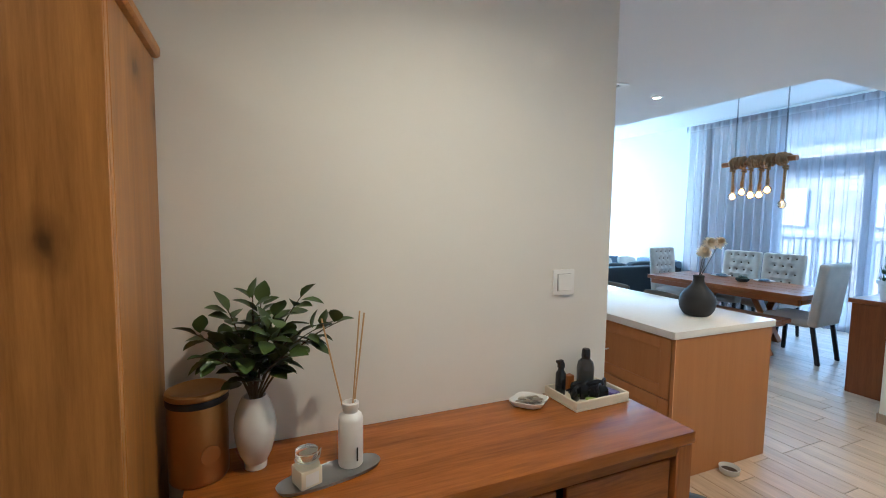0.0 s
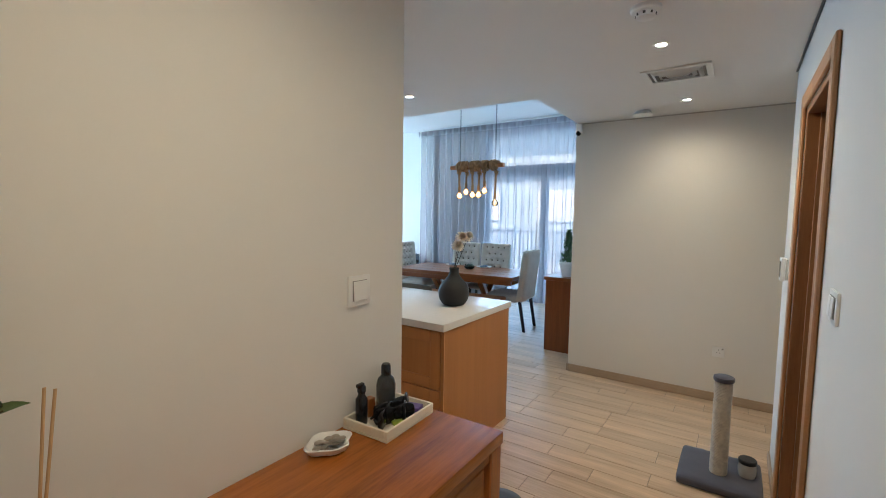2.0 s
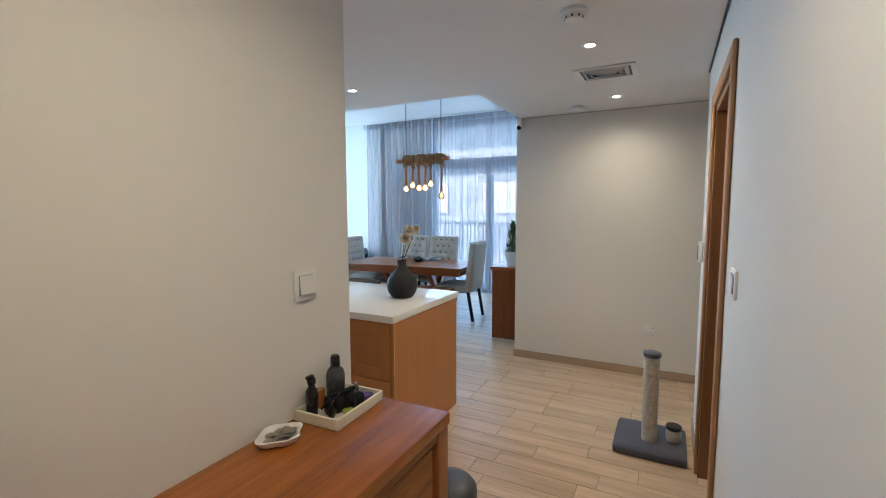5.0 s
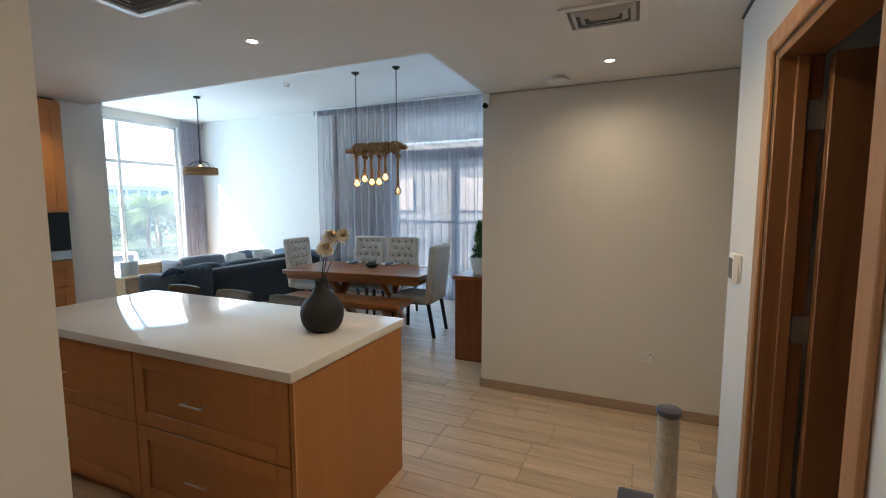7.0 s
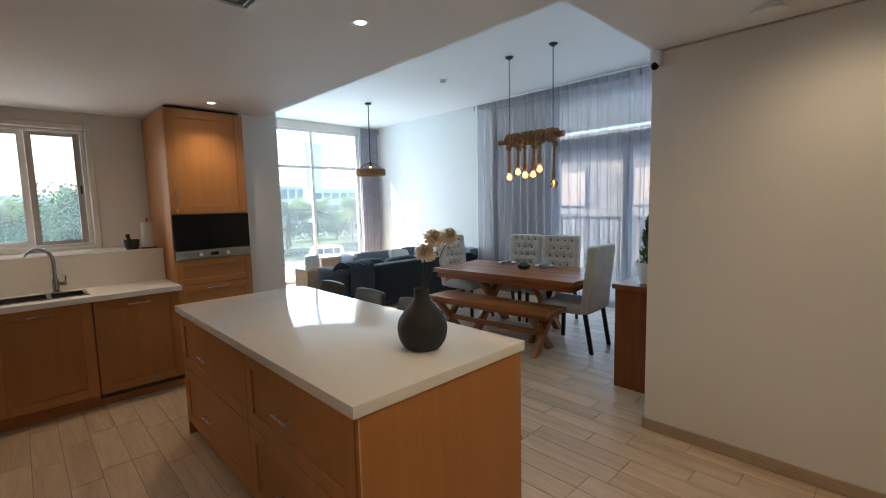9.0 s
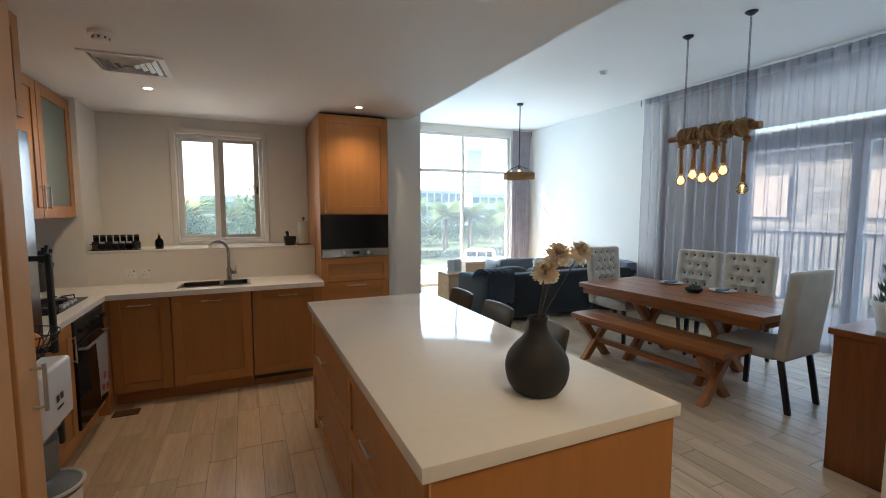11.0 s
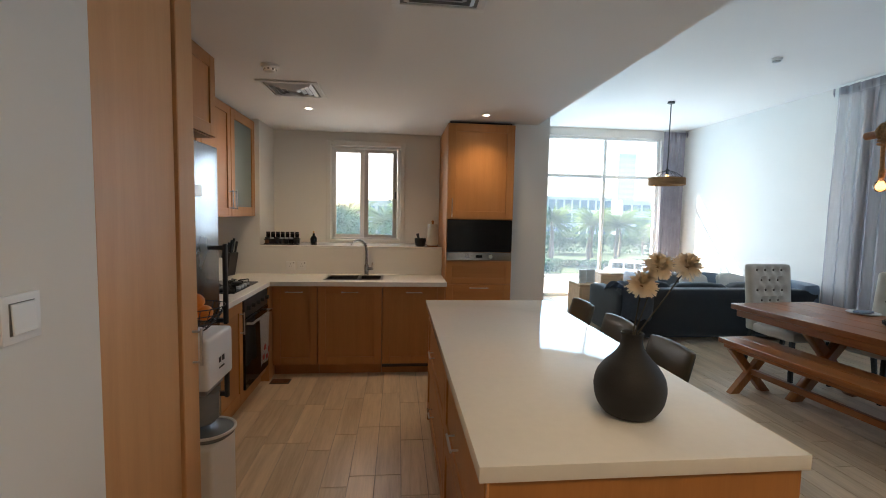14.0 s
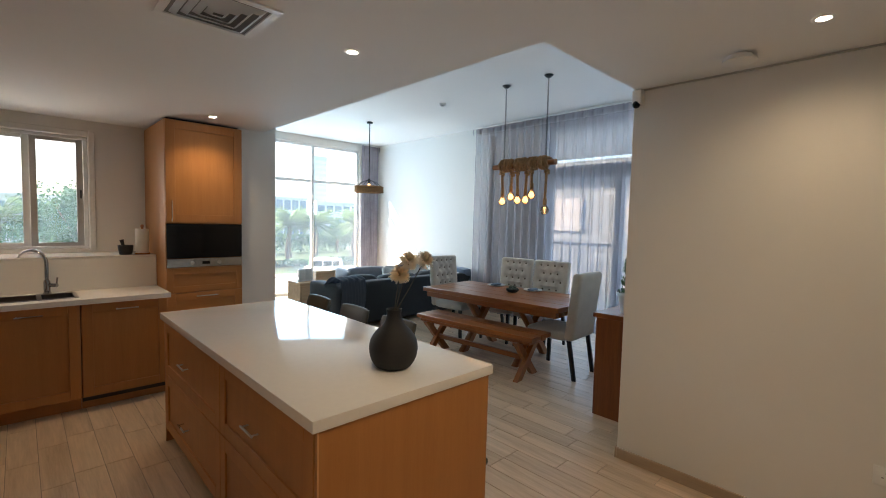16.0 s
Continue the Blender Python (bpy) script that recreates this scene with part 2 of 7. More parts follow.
PANE = glass_pane("window_glass")
# both panes carry the added veil; the kitchen one is tinted bluish for haze
HAZED = glass_pane("kitchen_window_glass", haze=0.038, film_color=(0.58, 0.80, 0.92))
VEILED = glass_pane("veiled_window_glass", haze=0.019)
BRONZE = surface("bronze_window_frame", (0.20, 0.17, 0.15), 0.45, 0.3, relief=0.0)
FRIDGE = surface("fridge_steel", (0.36, 0.43, 0.52), 0.26, 1.0, vary=0.06, scale=3, fine=500, relief=0.03)
FROST = surface("frosted_glass", (0.13, 0.17, 0.16), 0.30, vary=0.03, relief=0.0)
ROPE = surface("jute_rope", (0.30, 0.155, 0.060), 0.9, vary=0.25, scale=60, fine=420, relief=0.6, depth=0.003)
BULB = glow("lit_bulb", (1.0, 0.55, 0.20), 1.15)
LAMPGLOW = glow("lit_downlight", (1.0, 0.86, 0.66), 9.0)
BULBGLASS = glass_pane("bulb_glass", (1.0, 0.84, 0.62), 0.9)
SINKSTEEL = surface("sink_steel", (0.17, 0.17, 0.18), 0.34, 1.0, vary=0.06, scale=3, fine=500, relief=0.03)

# ---- building helpers ----
def box(bm, x0, x1, y0, y1, z0, z1, r=0.0, seg=1):
    """A box, with edges rounded by r. Returns its vertices."""
    vs = [bm.verts.new((x, y, z)) for z in (z0, z1) for y in (y0, y1) for x in (x0, x1)]
    fs = [bm.faces.new([vs[i] for i in f]) for f in
          ((0, 2, 3, 1), (4, 5, 7, 6), (0, 1, 5, 4), (2, 6, 7, 3), (0, 4, 6, 2), (1, 3, 7, 5))]
    if r:
        es = list({e for f in fs for e in f.edges})
        out = bmesh.ops.bevel(bm, geom=es, offset=r, segments=seg, profile=0.6, affect="EDGES")
        return list({v for f in out["faces"] for v in f.verts} | {v for v in vs if v.is_valid})
    return vs


def lathe(bm, profile, n=32, at=(0, 0, 0)):
    """A turned body from (radius, height) pairs."""
    rings = []
    for r, z in profile:
        if r < 1e-5:
            rings.append([bm.verts.new((at[0], at[1], at[2] + z))])
        else:
            rings.append([bm.verts.new((at[0] + r * math.cos(2 * math.pi * i / n), at[1] + r * math.sin(2 * math.pi * i / n), at[2] + z))
                          for i in range(n)])
    for a, b in zip(rings, rings[1:]):
        for i in range(n):
            j = (i + 1) % n
            if len(a) == 1 and len(b) > 1:
                bm.faces.new((a[0], b[j], b[i]))
            elif len(b) == 1 and len(a) > 1:
                bm.faces.new((a[i], a[j], b[0]))
            elif len(a) > 1:
                bm.faces.new((a[i], a[j], b[j], b[i]))


def tube(bm, path, r, n=10, cap=True):
    """A round bar along a path; r is a number or one for each point."""
    path = [Vector(p) for p in path]
    rr = r if isinstance(r, (list, tuple)) else [r] * len(path)
    rings, ref = [], Vector((0.31, 0.17, 0.93))
    for i, p in enumerate(path):
        d = (path[min(i + 1, len(path) - 1)] - path[max(i - 1, 0)]).normalized()
        if abs(d.dot(ref)) > 0.97:
            ref = Vector((0.9, 0.3, 0.1))
        u = d.cross(ref).normalized()
        w = d.cross(u)
        ref = u.cross(d)
        rings.append([bm.verts.new(p + rr[i] * (u * math.cos(2 * math.pi * k / n) + w * math.sin(2 * math.pi * k / n))) for k in range(n)])
    for a, b in zip(rings, rings[1:]):
        for k in range(n):
            bm.faces.new((a[k], a[(k + 1) % n], b[(k + 1) % n], b[k]))
    if cap:
        bm.faces.new(rings[0][::-1])
        bm.faces.new(rings[-1])


def mesh_of(name, bm, material, smooth=None):
    bmesh.ops.recalc_face_normals(bm, faces=bm.faces)
    me = bpy.data.meshes.new(name)
    bm.to_mesh(me)
    bm.free()
    me.materials.append(material)
    if smooth:
        me.shade_smooth()
        me.set_sharp_from_angle(angle=radians(smooth))
    return me


def part(name, bm, material, parent=None, label="", smooth=40):
    ob = new(name, mesh_of(name, bm, material, smooth))
    if parent:
        ob.parent = parent
    return tagged(ob, label)


def boxpart(name, dims, material, parent=None, label="", r=0.003, seg=1):
    bm = bmesh.new()
    box(bm, *dims, r=r, seg=seg)
    return part(name, bm, material, parent, label)


def thing(name, x, y, z, label, category, group="", turn=0.0):
    ob = new(name)
    ob.empty_display_size = 0.1
    ob.matrix_basis = pose(x, y, z, 0, 0, turn)
    return tagged(ob, label, category, group)


def structure(name, boxes, material, label="", r=0.0):
    bm = bmesh.new()
    for b in boxes:
        box(bm, *b, r=r)
    return tagged(part(name, bm, material), label, kind="structure")


def softbox(bm, x0, x1, y0, y1, z0, z1, r=0.06, puff=0.0, n=8):
    """A padded block: rounded edges and swelling faces."""
    c = Vector(((x0 + x1) / 2, (y0 + y1) / 2, (z0 + z1) / 2))
    h = Vector(((x1 - x0) / 2, (y1 - y0) / 2, (z1 - z0) / 2))
    start = set(bm.verts)
    bmesh.ops.create_cube(bm, size=2.0)
    cube = [v for v in bm.verts if v not in start]
    es = list({e for v in cube for e in v.link_edges})
    bmesh.ops.subdivide_edges(bm, edges=es, cuts=n, use_grid_fill=True)
    r = min(r, *h)
    for v in [v for v in bm.verts if v not in start]:
        q = Vector(v.co)
        p = Vector([q[i] * h[i] for i in range(3)])
        inner = Vector([max(-(h[i] - r), min(h[i] - r, p[i])) for i in range(3)])
        d = p - inner
        if d.length > 1e-9:
            p = inner + d.normalized() * r
        if puff:
            for i in range(3):
                a, b = (i + 1) % 3, (i + 2) % 3
                p[i] += puff * q[i] * max(0, 1 - q[a] ** 2) * max(0, 1 - q[b] ** 2)
        v.co = c + p


def catmull(points, n=6):
    """A smooth profile through a few points."""
    p = [points[0]] + list(points) + [points[-1]]
    out = []
    for a, b, c, d in zip(p, p[1:], p[2:], p[3:]):
        for k in range(n):
            t = k / n
            out.append(tuple(0.5 * (2 * b[i] + (c[i] - a[i]) * t + (2 * a[i] - 5 * b[i] + 4 * c[i] - d[i]) * t * t + (3 * b[i] - a[i] - 3 * c[i] + d[i]) * t ** 3) for i in (0, 1)))
    return out + [points[-1]]



# ---- the shell: walls, ceilings, openings ----
LOW, HIGH = 2.43, 3.237
structure("subfloor", [(-1.8, 7.7, -2.0, 9.05, -0.10, -0.004)], GROUT, "grey grout bed under the floor tiles")
structure("wall_console", [(-1.8, 1.26, 1.196, 1.73, 0, LOW)], WALL, "plain off-white painted hallway wall")
structure("wall_hall", [(0.395, 2.06, -0.12, 0, 0, LOW), (2.87, 3.50, -0.12, 0, 0, LOW), (2.06, 2.87, -0.12, 0, 2.08, LOW)], WALL,
          "off-white painted wall with a doorway")
structure("wall_hall_return", [(0.395, 0.515, -2.0, -0.12, 0, LOW)], WALL)
structure("wall_entry", [(-1.8, -1.7, -2.0, 1.196, 0, LOW), (-1.7, 0.395, -2.0, -1.9, 0, LOW)], WALL)
structure("wall_partition", [(4.403, 4.553, -1.40, 1.45, 0, LOW), (4.403, 7.5, 1.45, 1.60, 0, HIGH)], WALL, "off-white painted partition wall")
structure("wall_kitchen_side", [(0.0, 0.12, 1.73, 5.72, 0, LOW)], WALL)
structure("wall_kitchen_window", [(0.0, 1.22, 5.72, 5.92, 0, LOW), (2.0, 3.46, 5.72, 5.92, 0, LOW), (1.22, 2.0, 5.72, 5.92, 0, 1.23),
                                  (1.22, 2.0, 5.72, 5.92, 2.28, LOW)], WALL, "off-white kitchen wall round a window")
structure("wall_kitchen_column", [(0.12, 0.60, 5.20, 5.72, 0.9, LOW)], WALL)
structure("wall_pier", [(3.10, 3.46, 4.92, 5.72, 0, LOW), (3.34, 3.46, 4.92, 8.85, LOW, HIGH), (3.34, 3.46, 5.92, 8.85, 0, LOW)], WALL,
          "off-white pier between kitchen and living room")
structure("wall_living_window", [(3.34, 4.75, 8.85, 9.05, 0, HIGH), (7.05, 7.7, 8.85, 9.05, 0, HIGH), (4.75, 7.05, 8.85, 9.05, 3.085, HIGH)], WALL)
structure("wall_living", [(7.5, 7.7, 5.44, 8.85, 0, HIGH)], WALL, "white living room wall with a sunlit patch")
structure("wall_balcony", [(7.5, 7.7, 1.45, 1.95, 0, HIGH), (7.5, 7.7, 1.95, 4.27, 3.10, HIGH), (7.5, 7.7, 4.27, 5.30, 0, HIGH), (7.5, 7.7, 5.30, 5.44, 3.10, HIGH)], WALL,
          "white wall round the balcony doors behind the curtain")
# low ceiling over hall and kitchen, its drop, and the high ceiling of the living room
structure("ceiling_low", [(-1.8, 3.335, -2.0, 5.92, LOW, HIGH + 0.1), (3.335, 4.403, -2.0, 1.58, LOW, HIGH + 0.1)], CEIL, "flat white lowered ceiling")
structure("ceiling_high", [(3.335, 7.7, 1.58, 9.05, HIGH, HIGH + 0.12), (4.403, 7.7, 1.45, 1.58, HIGH, HIGH + 0.12)], CEIL, "high white living room ceiling")
# dark strip laid on for the shade of the gap; no recess is cut
structure("ceiling_shadow_gap", [(0.41, 3.49, 0.002, 0.012, LOW - 0.010, LOW - 0.001)], SHADOW_GAP)
# grey strip drawn in for the soft shadow line over the partition
structure("ceiling_shade_line", [(4.389, 4.401, -1.39, 1.58, LOW - 0.009, LOW - 0.001)], surface("shade_line_grey", (0.50, 0.48, 0.44), 0.7, relief=0.0))
structure("eaves", [(3.3, 7.8, 9.06, 9.33, 3.10, 3.25)], CEIL, "shallow white eaves over the window")
structure("ceiling_bath", [(0.515, 3.38, -2.0, -0.12, 2.40, LOW)], CEIL)
structure("wall_bath", [(0.515, 3.38, -2.0, -1.9, 0, 2.40), (3.38, 3.50, -2.0, -0.12, 0, LOW), (3.50, 4.54, -1.52, -1.40, 0, LOW)], WALL)


def skirting(name, x0, x1, y0, y1):
    return structure(name, [(x0, x1, y0, y1, 0.0, 0.075)], SKIRT, "greige tile skirting", r=0.003)


skirting("baseboard_partition", 4.390, 4.402, -1.39, 1.598)
skirting("baseboard_partition_end", 4.391, 7.49, 1.601, 1.613)
skirting("baseboard_hall_far", 2.95, 3.498, 0.001, 0.012)
skirting("baseboard_hall_near", 0.40, 1.983, 0.001, 0.012)
skirting("baseboard_pier", 3.462, 3.474, 4.93, 8.84)
skirting("baseboard_living", 7.487, 7.499, 5.46, 8.84)


def architrave():
    d = tagged(new("door_1"), "brown wooden doorway with its dark door standing open", "door", kind="structure")
    for n, b in (("architrave", (1.985, 2.06, 0.001, 0.018, 0, 2.15)), ("architrave", (2.87, 2.94, 0.001, 0.018, 0, 2.15)),
                 ("architrave_head", (2.06, 2.87, 0.001, 0.018, 2.08, 2.15))):
        boxpart(n, b, DOORWOOD, d, r=0.005)
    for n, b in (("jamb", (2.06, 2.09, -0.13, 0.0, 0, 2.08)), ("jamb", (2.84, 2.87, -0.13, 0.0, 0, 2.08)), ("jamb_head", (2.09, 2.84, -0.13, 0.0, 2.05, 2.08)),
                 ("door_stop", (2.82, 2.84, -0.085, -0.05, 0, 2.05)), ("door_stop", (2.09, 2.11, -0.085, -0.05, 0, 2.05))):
        boxpart(n, b, SHADED_JAMB, d, r=0.002)
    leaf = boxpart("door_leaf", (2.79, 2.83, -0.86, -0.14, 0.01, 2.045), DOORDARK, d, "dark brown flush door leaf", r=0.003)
    for z in (0.25, 1.05, 1.80):
        bm = bmesh.new()
        tube(bm, [(2.835, -0.135, z), (2.835, -0.135, z + 0.1)], 0.007, 8)
        box(bm, 2.828, 2.840, -0.135, -0.09, z, z + 0.1)
        part("hinge", bm, STEEL, leaf, "steel butt hinge")
    bm = bmesh.new()
    tube(bm, [(2.785, -0.80, 1.0), (2.735, -0.80, 1.0), (2.735, -0.68, 1.0)], 0.009, 8)
    part("door_handle", bm, STEEL, leaf, "steel lever handle")
    return d


architrave()


def sheet_window(name, label, axis, fixed, frames, panes, depth=0.05, mat=ALU_WHITE, glass=PANE):
    """A framed window: frame bars and panes as (a0, a1, z0, z1) in the wall's plane."""
    w = tagged(new(name), label, "window", kind="structure")

    def dims(a0, a1, z0, z1, d0, d1):
        return (a0, a1, d0, d1, z0, z1) if axis == "y" else (d0, d1, a0, a1, z0, z1)
    for f in frames:
        boxpart("window_frame", dims(*f, fixed, fixed + depth), mat, w, r=0.004)
    for p in panes:
        g = boxpart("pane", dims(*p, fixed + depth * 0.4, fixed + depth * 0.4 + 0.006), glass, w, r=0)
        g.visible_shadow = False
    return w


sheet_window("window_1", "tall white-framed living room window", "y", 8.90,
             [(4.75, 7.05, 3.035, 3.085), (4.75, 7.05, 0.0, 0.06), (4.75, 4.82, 0.06, 3.035), (6.99, 7.05, 0.06, 3.035), (5.91, 5.97, 0.06, 3.035),
              (4.82, 5.91, 2.305, 2.365), (5.97, 6.99, 2.305, 2.365)],
             [(4.82, 5.91, 0.06, 2.305), (5.97, 6.99, 0.06, 2.305), (4.82, 5.91, 2.365, 3.035), (5.97, 6.99, 2.365, 3.035)], glass=VEILED)
sheet_window("window_2", "aluminium sliding kitchen window", "y", 5.78,
             [(1.22, 2.0, 2.25, 2.28), (1.22, 2.0, 1.23, 1.25), (1.22, 1.236, 1.25, 2.25), (1.964, 2.0, 1.25, 2.25)],
             [(1.270, 1.540, 1.284, 2.217)], mat=ALU_WHITE, glass=HAZED)
sheet_window("window_3", "aluminium framed balcony sliding doors", "x", 7.55,
             [(1.95, 4.27, 3.05, 3.10), (1.95, 4.27, 0.0, 0.07), (1.95, 2.02, 0.07, 3.05), (4.20, 4.27, 0.07, 3.05), (2.02, 4.20, 2.24, 2.45),
              (3.05, 3.18, 0.07, 2.24)],
             [(2.02, 3.05, 0.07, 2.24), (3.18, 4.20, 0.07, 2.24), (2.02, 4.20, 2.45, 3.05)], depth=0.08, mat=BRONZE)
sheet_window("window_4", "narrow upright window strip beside the balcony doors", "x", 7.55,
             [(5.30, 5.44, 3.05, 3.10), (5.30, 5.44, 0.0, 1.30), (5.30, 5.325, 1.30, 3.05), (5.415, 5.44, 1.30, 3.05), (5.325, 5.415, 2.24, 2.45)],
             [(5.325, 5.415, 1.30, 2.24), (5.325, 5.415, 2.45, 3.05)], depth=0.08, mat=BRONZE)

# ---- kitchen ----
def bar_handle(parent, x, y, z, length, out, along):
    """A slim steel bar on two feet. out: the way it stands off; along: the way it runs."""
    bm = bmesh.new()
    c, o, a = Vector((x, y, z)), Vector(out), Vector(along)
    p, q = c + o * 0.03 - a * length / 2, c + o * 0.03 + a * length / 2
    tube(bm, [p - a * 0.012, q + a * 0.012], 0.005, 8)
    for e in (p, q):
        tube(bm, [e - o * 0.03, e], 0.004, 8)
    return part("handle", bm, STEEL, parent, "slim brushed steel bar handle")


def shaker(name, parent, a0, a1, z0, z1, face, way, stile=0.07, mat=None, inset=None, inset_mat=None):
    """A framed door or drawer front. face: where its outer face lies; way: the axis it faces (-y, -x, +x)."""
    mat = mat or OAK
    t, s = 0.020, {"-y": 1, "-x": 1, "+x": -1}[way]

    def put(bm, a, b, lo, hi, d0, d1, r=0.002):
        u, v = sorted((face + s * d0, face + s * d1))
        box(bm, *((a, b, u, v) if way == "-y" else (u, v, a, b)), lo, hi, r=r)
    bm = bmesh.new()
    for a, b, lo, hi in ((a0, a0 + stile, z0, z1), (a1 - stile, a1, z0, z1), (a0 + stile, a1 - stile, z0, z0 + stile), (a0 + stile, a1 - stile, z1 - stile, z1)):
        put(bm, a, b, lo, hi, 0, t)
    d = part(name, bm, mat, parent)
    bm = bmesh.new()
    put(bm, a0 + stile - 0.002, a1 - stile + 0.002, z0 + stile - 0.002, z1 - stile + 0.002, 0.009, t - 0.002, 0)
    part("panel", bm, inset_mat or mat, d)
    return d


def island():
    th = thing("kitchen_island", 0, 0, 0, "oak-veneer kitchen island with drawer fronts and a plain end panel", "kitchen island")
    boxpart("body", (2.232, 2.78, 1.672, 3.784, 0.09, 0.852), OAK, th, r=0.001)
    boxpart("plinth", (2.28, 2.74, 1.70, 3.74, 0.0, 0.09), OAK, th, r=0)
    boxpart("end_panel", (2.214, 3.088, 1.647, 1.670, 0.0, 0.855), OAK, th, r=0.002)
    boxpart("end_panel", (2.214, 3.088, 3.785, 3.806, 0.0, 0.855), OAK, th, r=0.002)
    boxpart("edge_band", (2.2115, 2.2175, 1.6445, 1.6468, 0.0, 0.855), OAK_PALE, th, "pale veneer edge band", r=0)
    for y0, y1 in ((1.676, 2.640), (2.646, 3.782)):
        for z0, z1, zh in ((0.10, 0.482, 0.29), (0.488, 0.846, 0.66)):
            d = shaker("drawer_front", th, y0, y1, z0, z1, 2.212, "-x")
            bar_handle(d, 2.212, (y0 + y1) / 2 + 0.05, zh, 0.11, (-1, 0, 0), (0, 1, 0))
    top = boxpart("island_worktop", (2.190, 3.106, 1.637, 3.814, 0.856, 0.900), QUARTZ, None, r=0.004, seg=2)
    tagged(top, "polished white quartz worktop on the kitchen island", "worktop")


island()


def base_run():
    """Base units along the window wall, the corner, and along the side wall."""
    y = 4.715
    for i, (x0, x1, kind) in enumerate(((0.845, 1.247, "door"), (1.252, 1.838, "door"), (1.843, 2.43, "washer"))):
        u = thing("base_cabinet", 0, 0, 0, "oak-veneer base cabinet with a framed door under the worktop", "cabinet", "kitchen base cabinets")
        boxpart("body", (x0, x1, y + 0.022, 5.19, 0.11, 0.858), OAK, u, r=0.001)
        boxpart("plinth", (x0, x1, y + 0.09, y + 0.11, 0.0, 0.11), OAK, u, r=0)
        d = shaker("door", u, x0 + 0.002, x1 - 0.002, 0.115, 0.852, y, "-y")
        if kind == "washer":
            boxpart("vent_gap", (x0, x1, y + 0.03, y + 0.05, 0.075, 0.112), BLACK, u, r=0)
        bar_handle(d, (x0 + x1) / 2, y, 0.80, 0.13, (0, -1, 0), (1, 0, 0))
    u = thing("corner_cabinet", 0, 0, 0, "oak-veneer corner base cabinet between two runs", "cabinet", "kitchen base cabinets")
    boxpart("body", (0.12, 0.84, 4.62, 5.19, 0.0, 0.858), OAK, u, r=0.001)
    u = thing("oven_cabinet", 0, 0, 0, "base cabinet holding a black built-in oven", "cabinet", "kitchen base cabinets")
    boxpart("body", (0.12, 0.815, 3.99, 4.615, 0.10, 0.858), OAK, u, r=0.001)
    boxpart("plinth", (0.12, 0.77, 3.99, 4.615, 0.0, 0.10), OAK, u, r=0)
    o = thing("oven", 0, 0, 0, "black glass built-in oven with a steel handle", "oven")
    boxpart("oven_door", (0.816, 0.842, 4.01, 4.60, 0.16, 0.71), BLACKGLASS, o, r=0.003)
    boxpart("control_panel", (0.816, 0.838, 4.01, 4.60, 0.715, 0.85), BLACK, o, r=0.003)
    for k in range(5):
        bm = bmesh.new()
        tube(bm, [(0.838, 4.08 + k * 0.115, 0.785), (0.866, 4.08 + k * 0.115, 0.785)], 0.018, 14)
        part("knob", bm, BLACK, o)
    bm = bmesh.new()
    tube(bm, [(0.842, 4.05, 0.67), (0.885, 4.05, 0.67), (0.885, 4.56, 0.67), (0.842, 4.56, 0.67)], 0.009, 10)
    part("handle", bm, STEEL, o, "steel bar handle")
    u = thing("base_cabinet", 0, 0, 0, "oak-veneer base cabinet beside the fridge", "cabinet", "kitchen base cabinets")
    boxpart("body", (0.12, 0.812, 3.44, 3.985, 0.10, 0.858), OAK, u, r=0.001)
    boxpart("plinth", (0.12, 0.77, 3.44, 3.985, 0.0, 0.10), OAK, u, r=0)
    d = shaker("door", u, 3.443, 3.982, 0.105, 0.852, 0.834, "+x")
    bar_handle(d, 0.834, 3.93, 0.70, 0.14, (1, 0, 0), (0, 0, 1))
    top = bmesh.new()
    box(top, 0.12, 0.845, 3.44, 4.66, 0.86, 0.90, r=0.003)
    box(top, 0.12, 1.30, 4.66, 5.20, 0.86, 0.90, r=0)
    box(top, 1.30, 1.83, 4.66, 4.80, 0.86, 0.90, r=0)
    box(top, 1.30, 1.83, 5.09, 5.20, 0.86, 0.90, r=0)
    box(top, 1.83, 2.44, 4.66, 5.20, 0.86, 0.90, r=0)
    tagged(part("kitchen_worktop", top, QUARTZ), "white quartz worktop turning the kitchen corner", "worktop")
    # the boxed ledge behind the sink
    structure("backsplash_ledge", [(0.60, 2.44, 5.20, 5.72, 0.0, 1.175)], WALL, "off-white boxed ledge behind the sink", r=0.003)
    structure("ledge_top", [(0.602, 2.438, 5.195, 5.718, 1.176, 1.192)], QUARTZ, "white stone ledge top", r=0.003)


base_run()


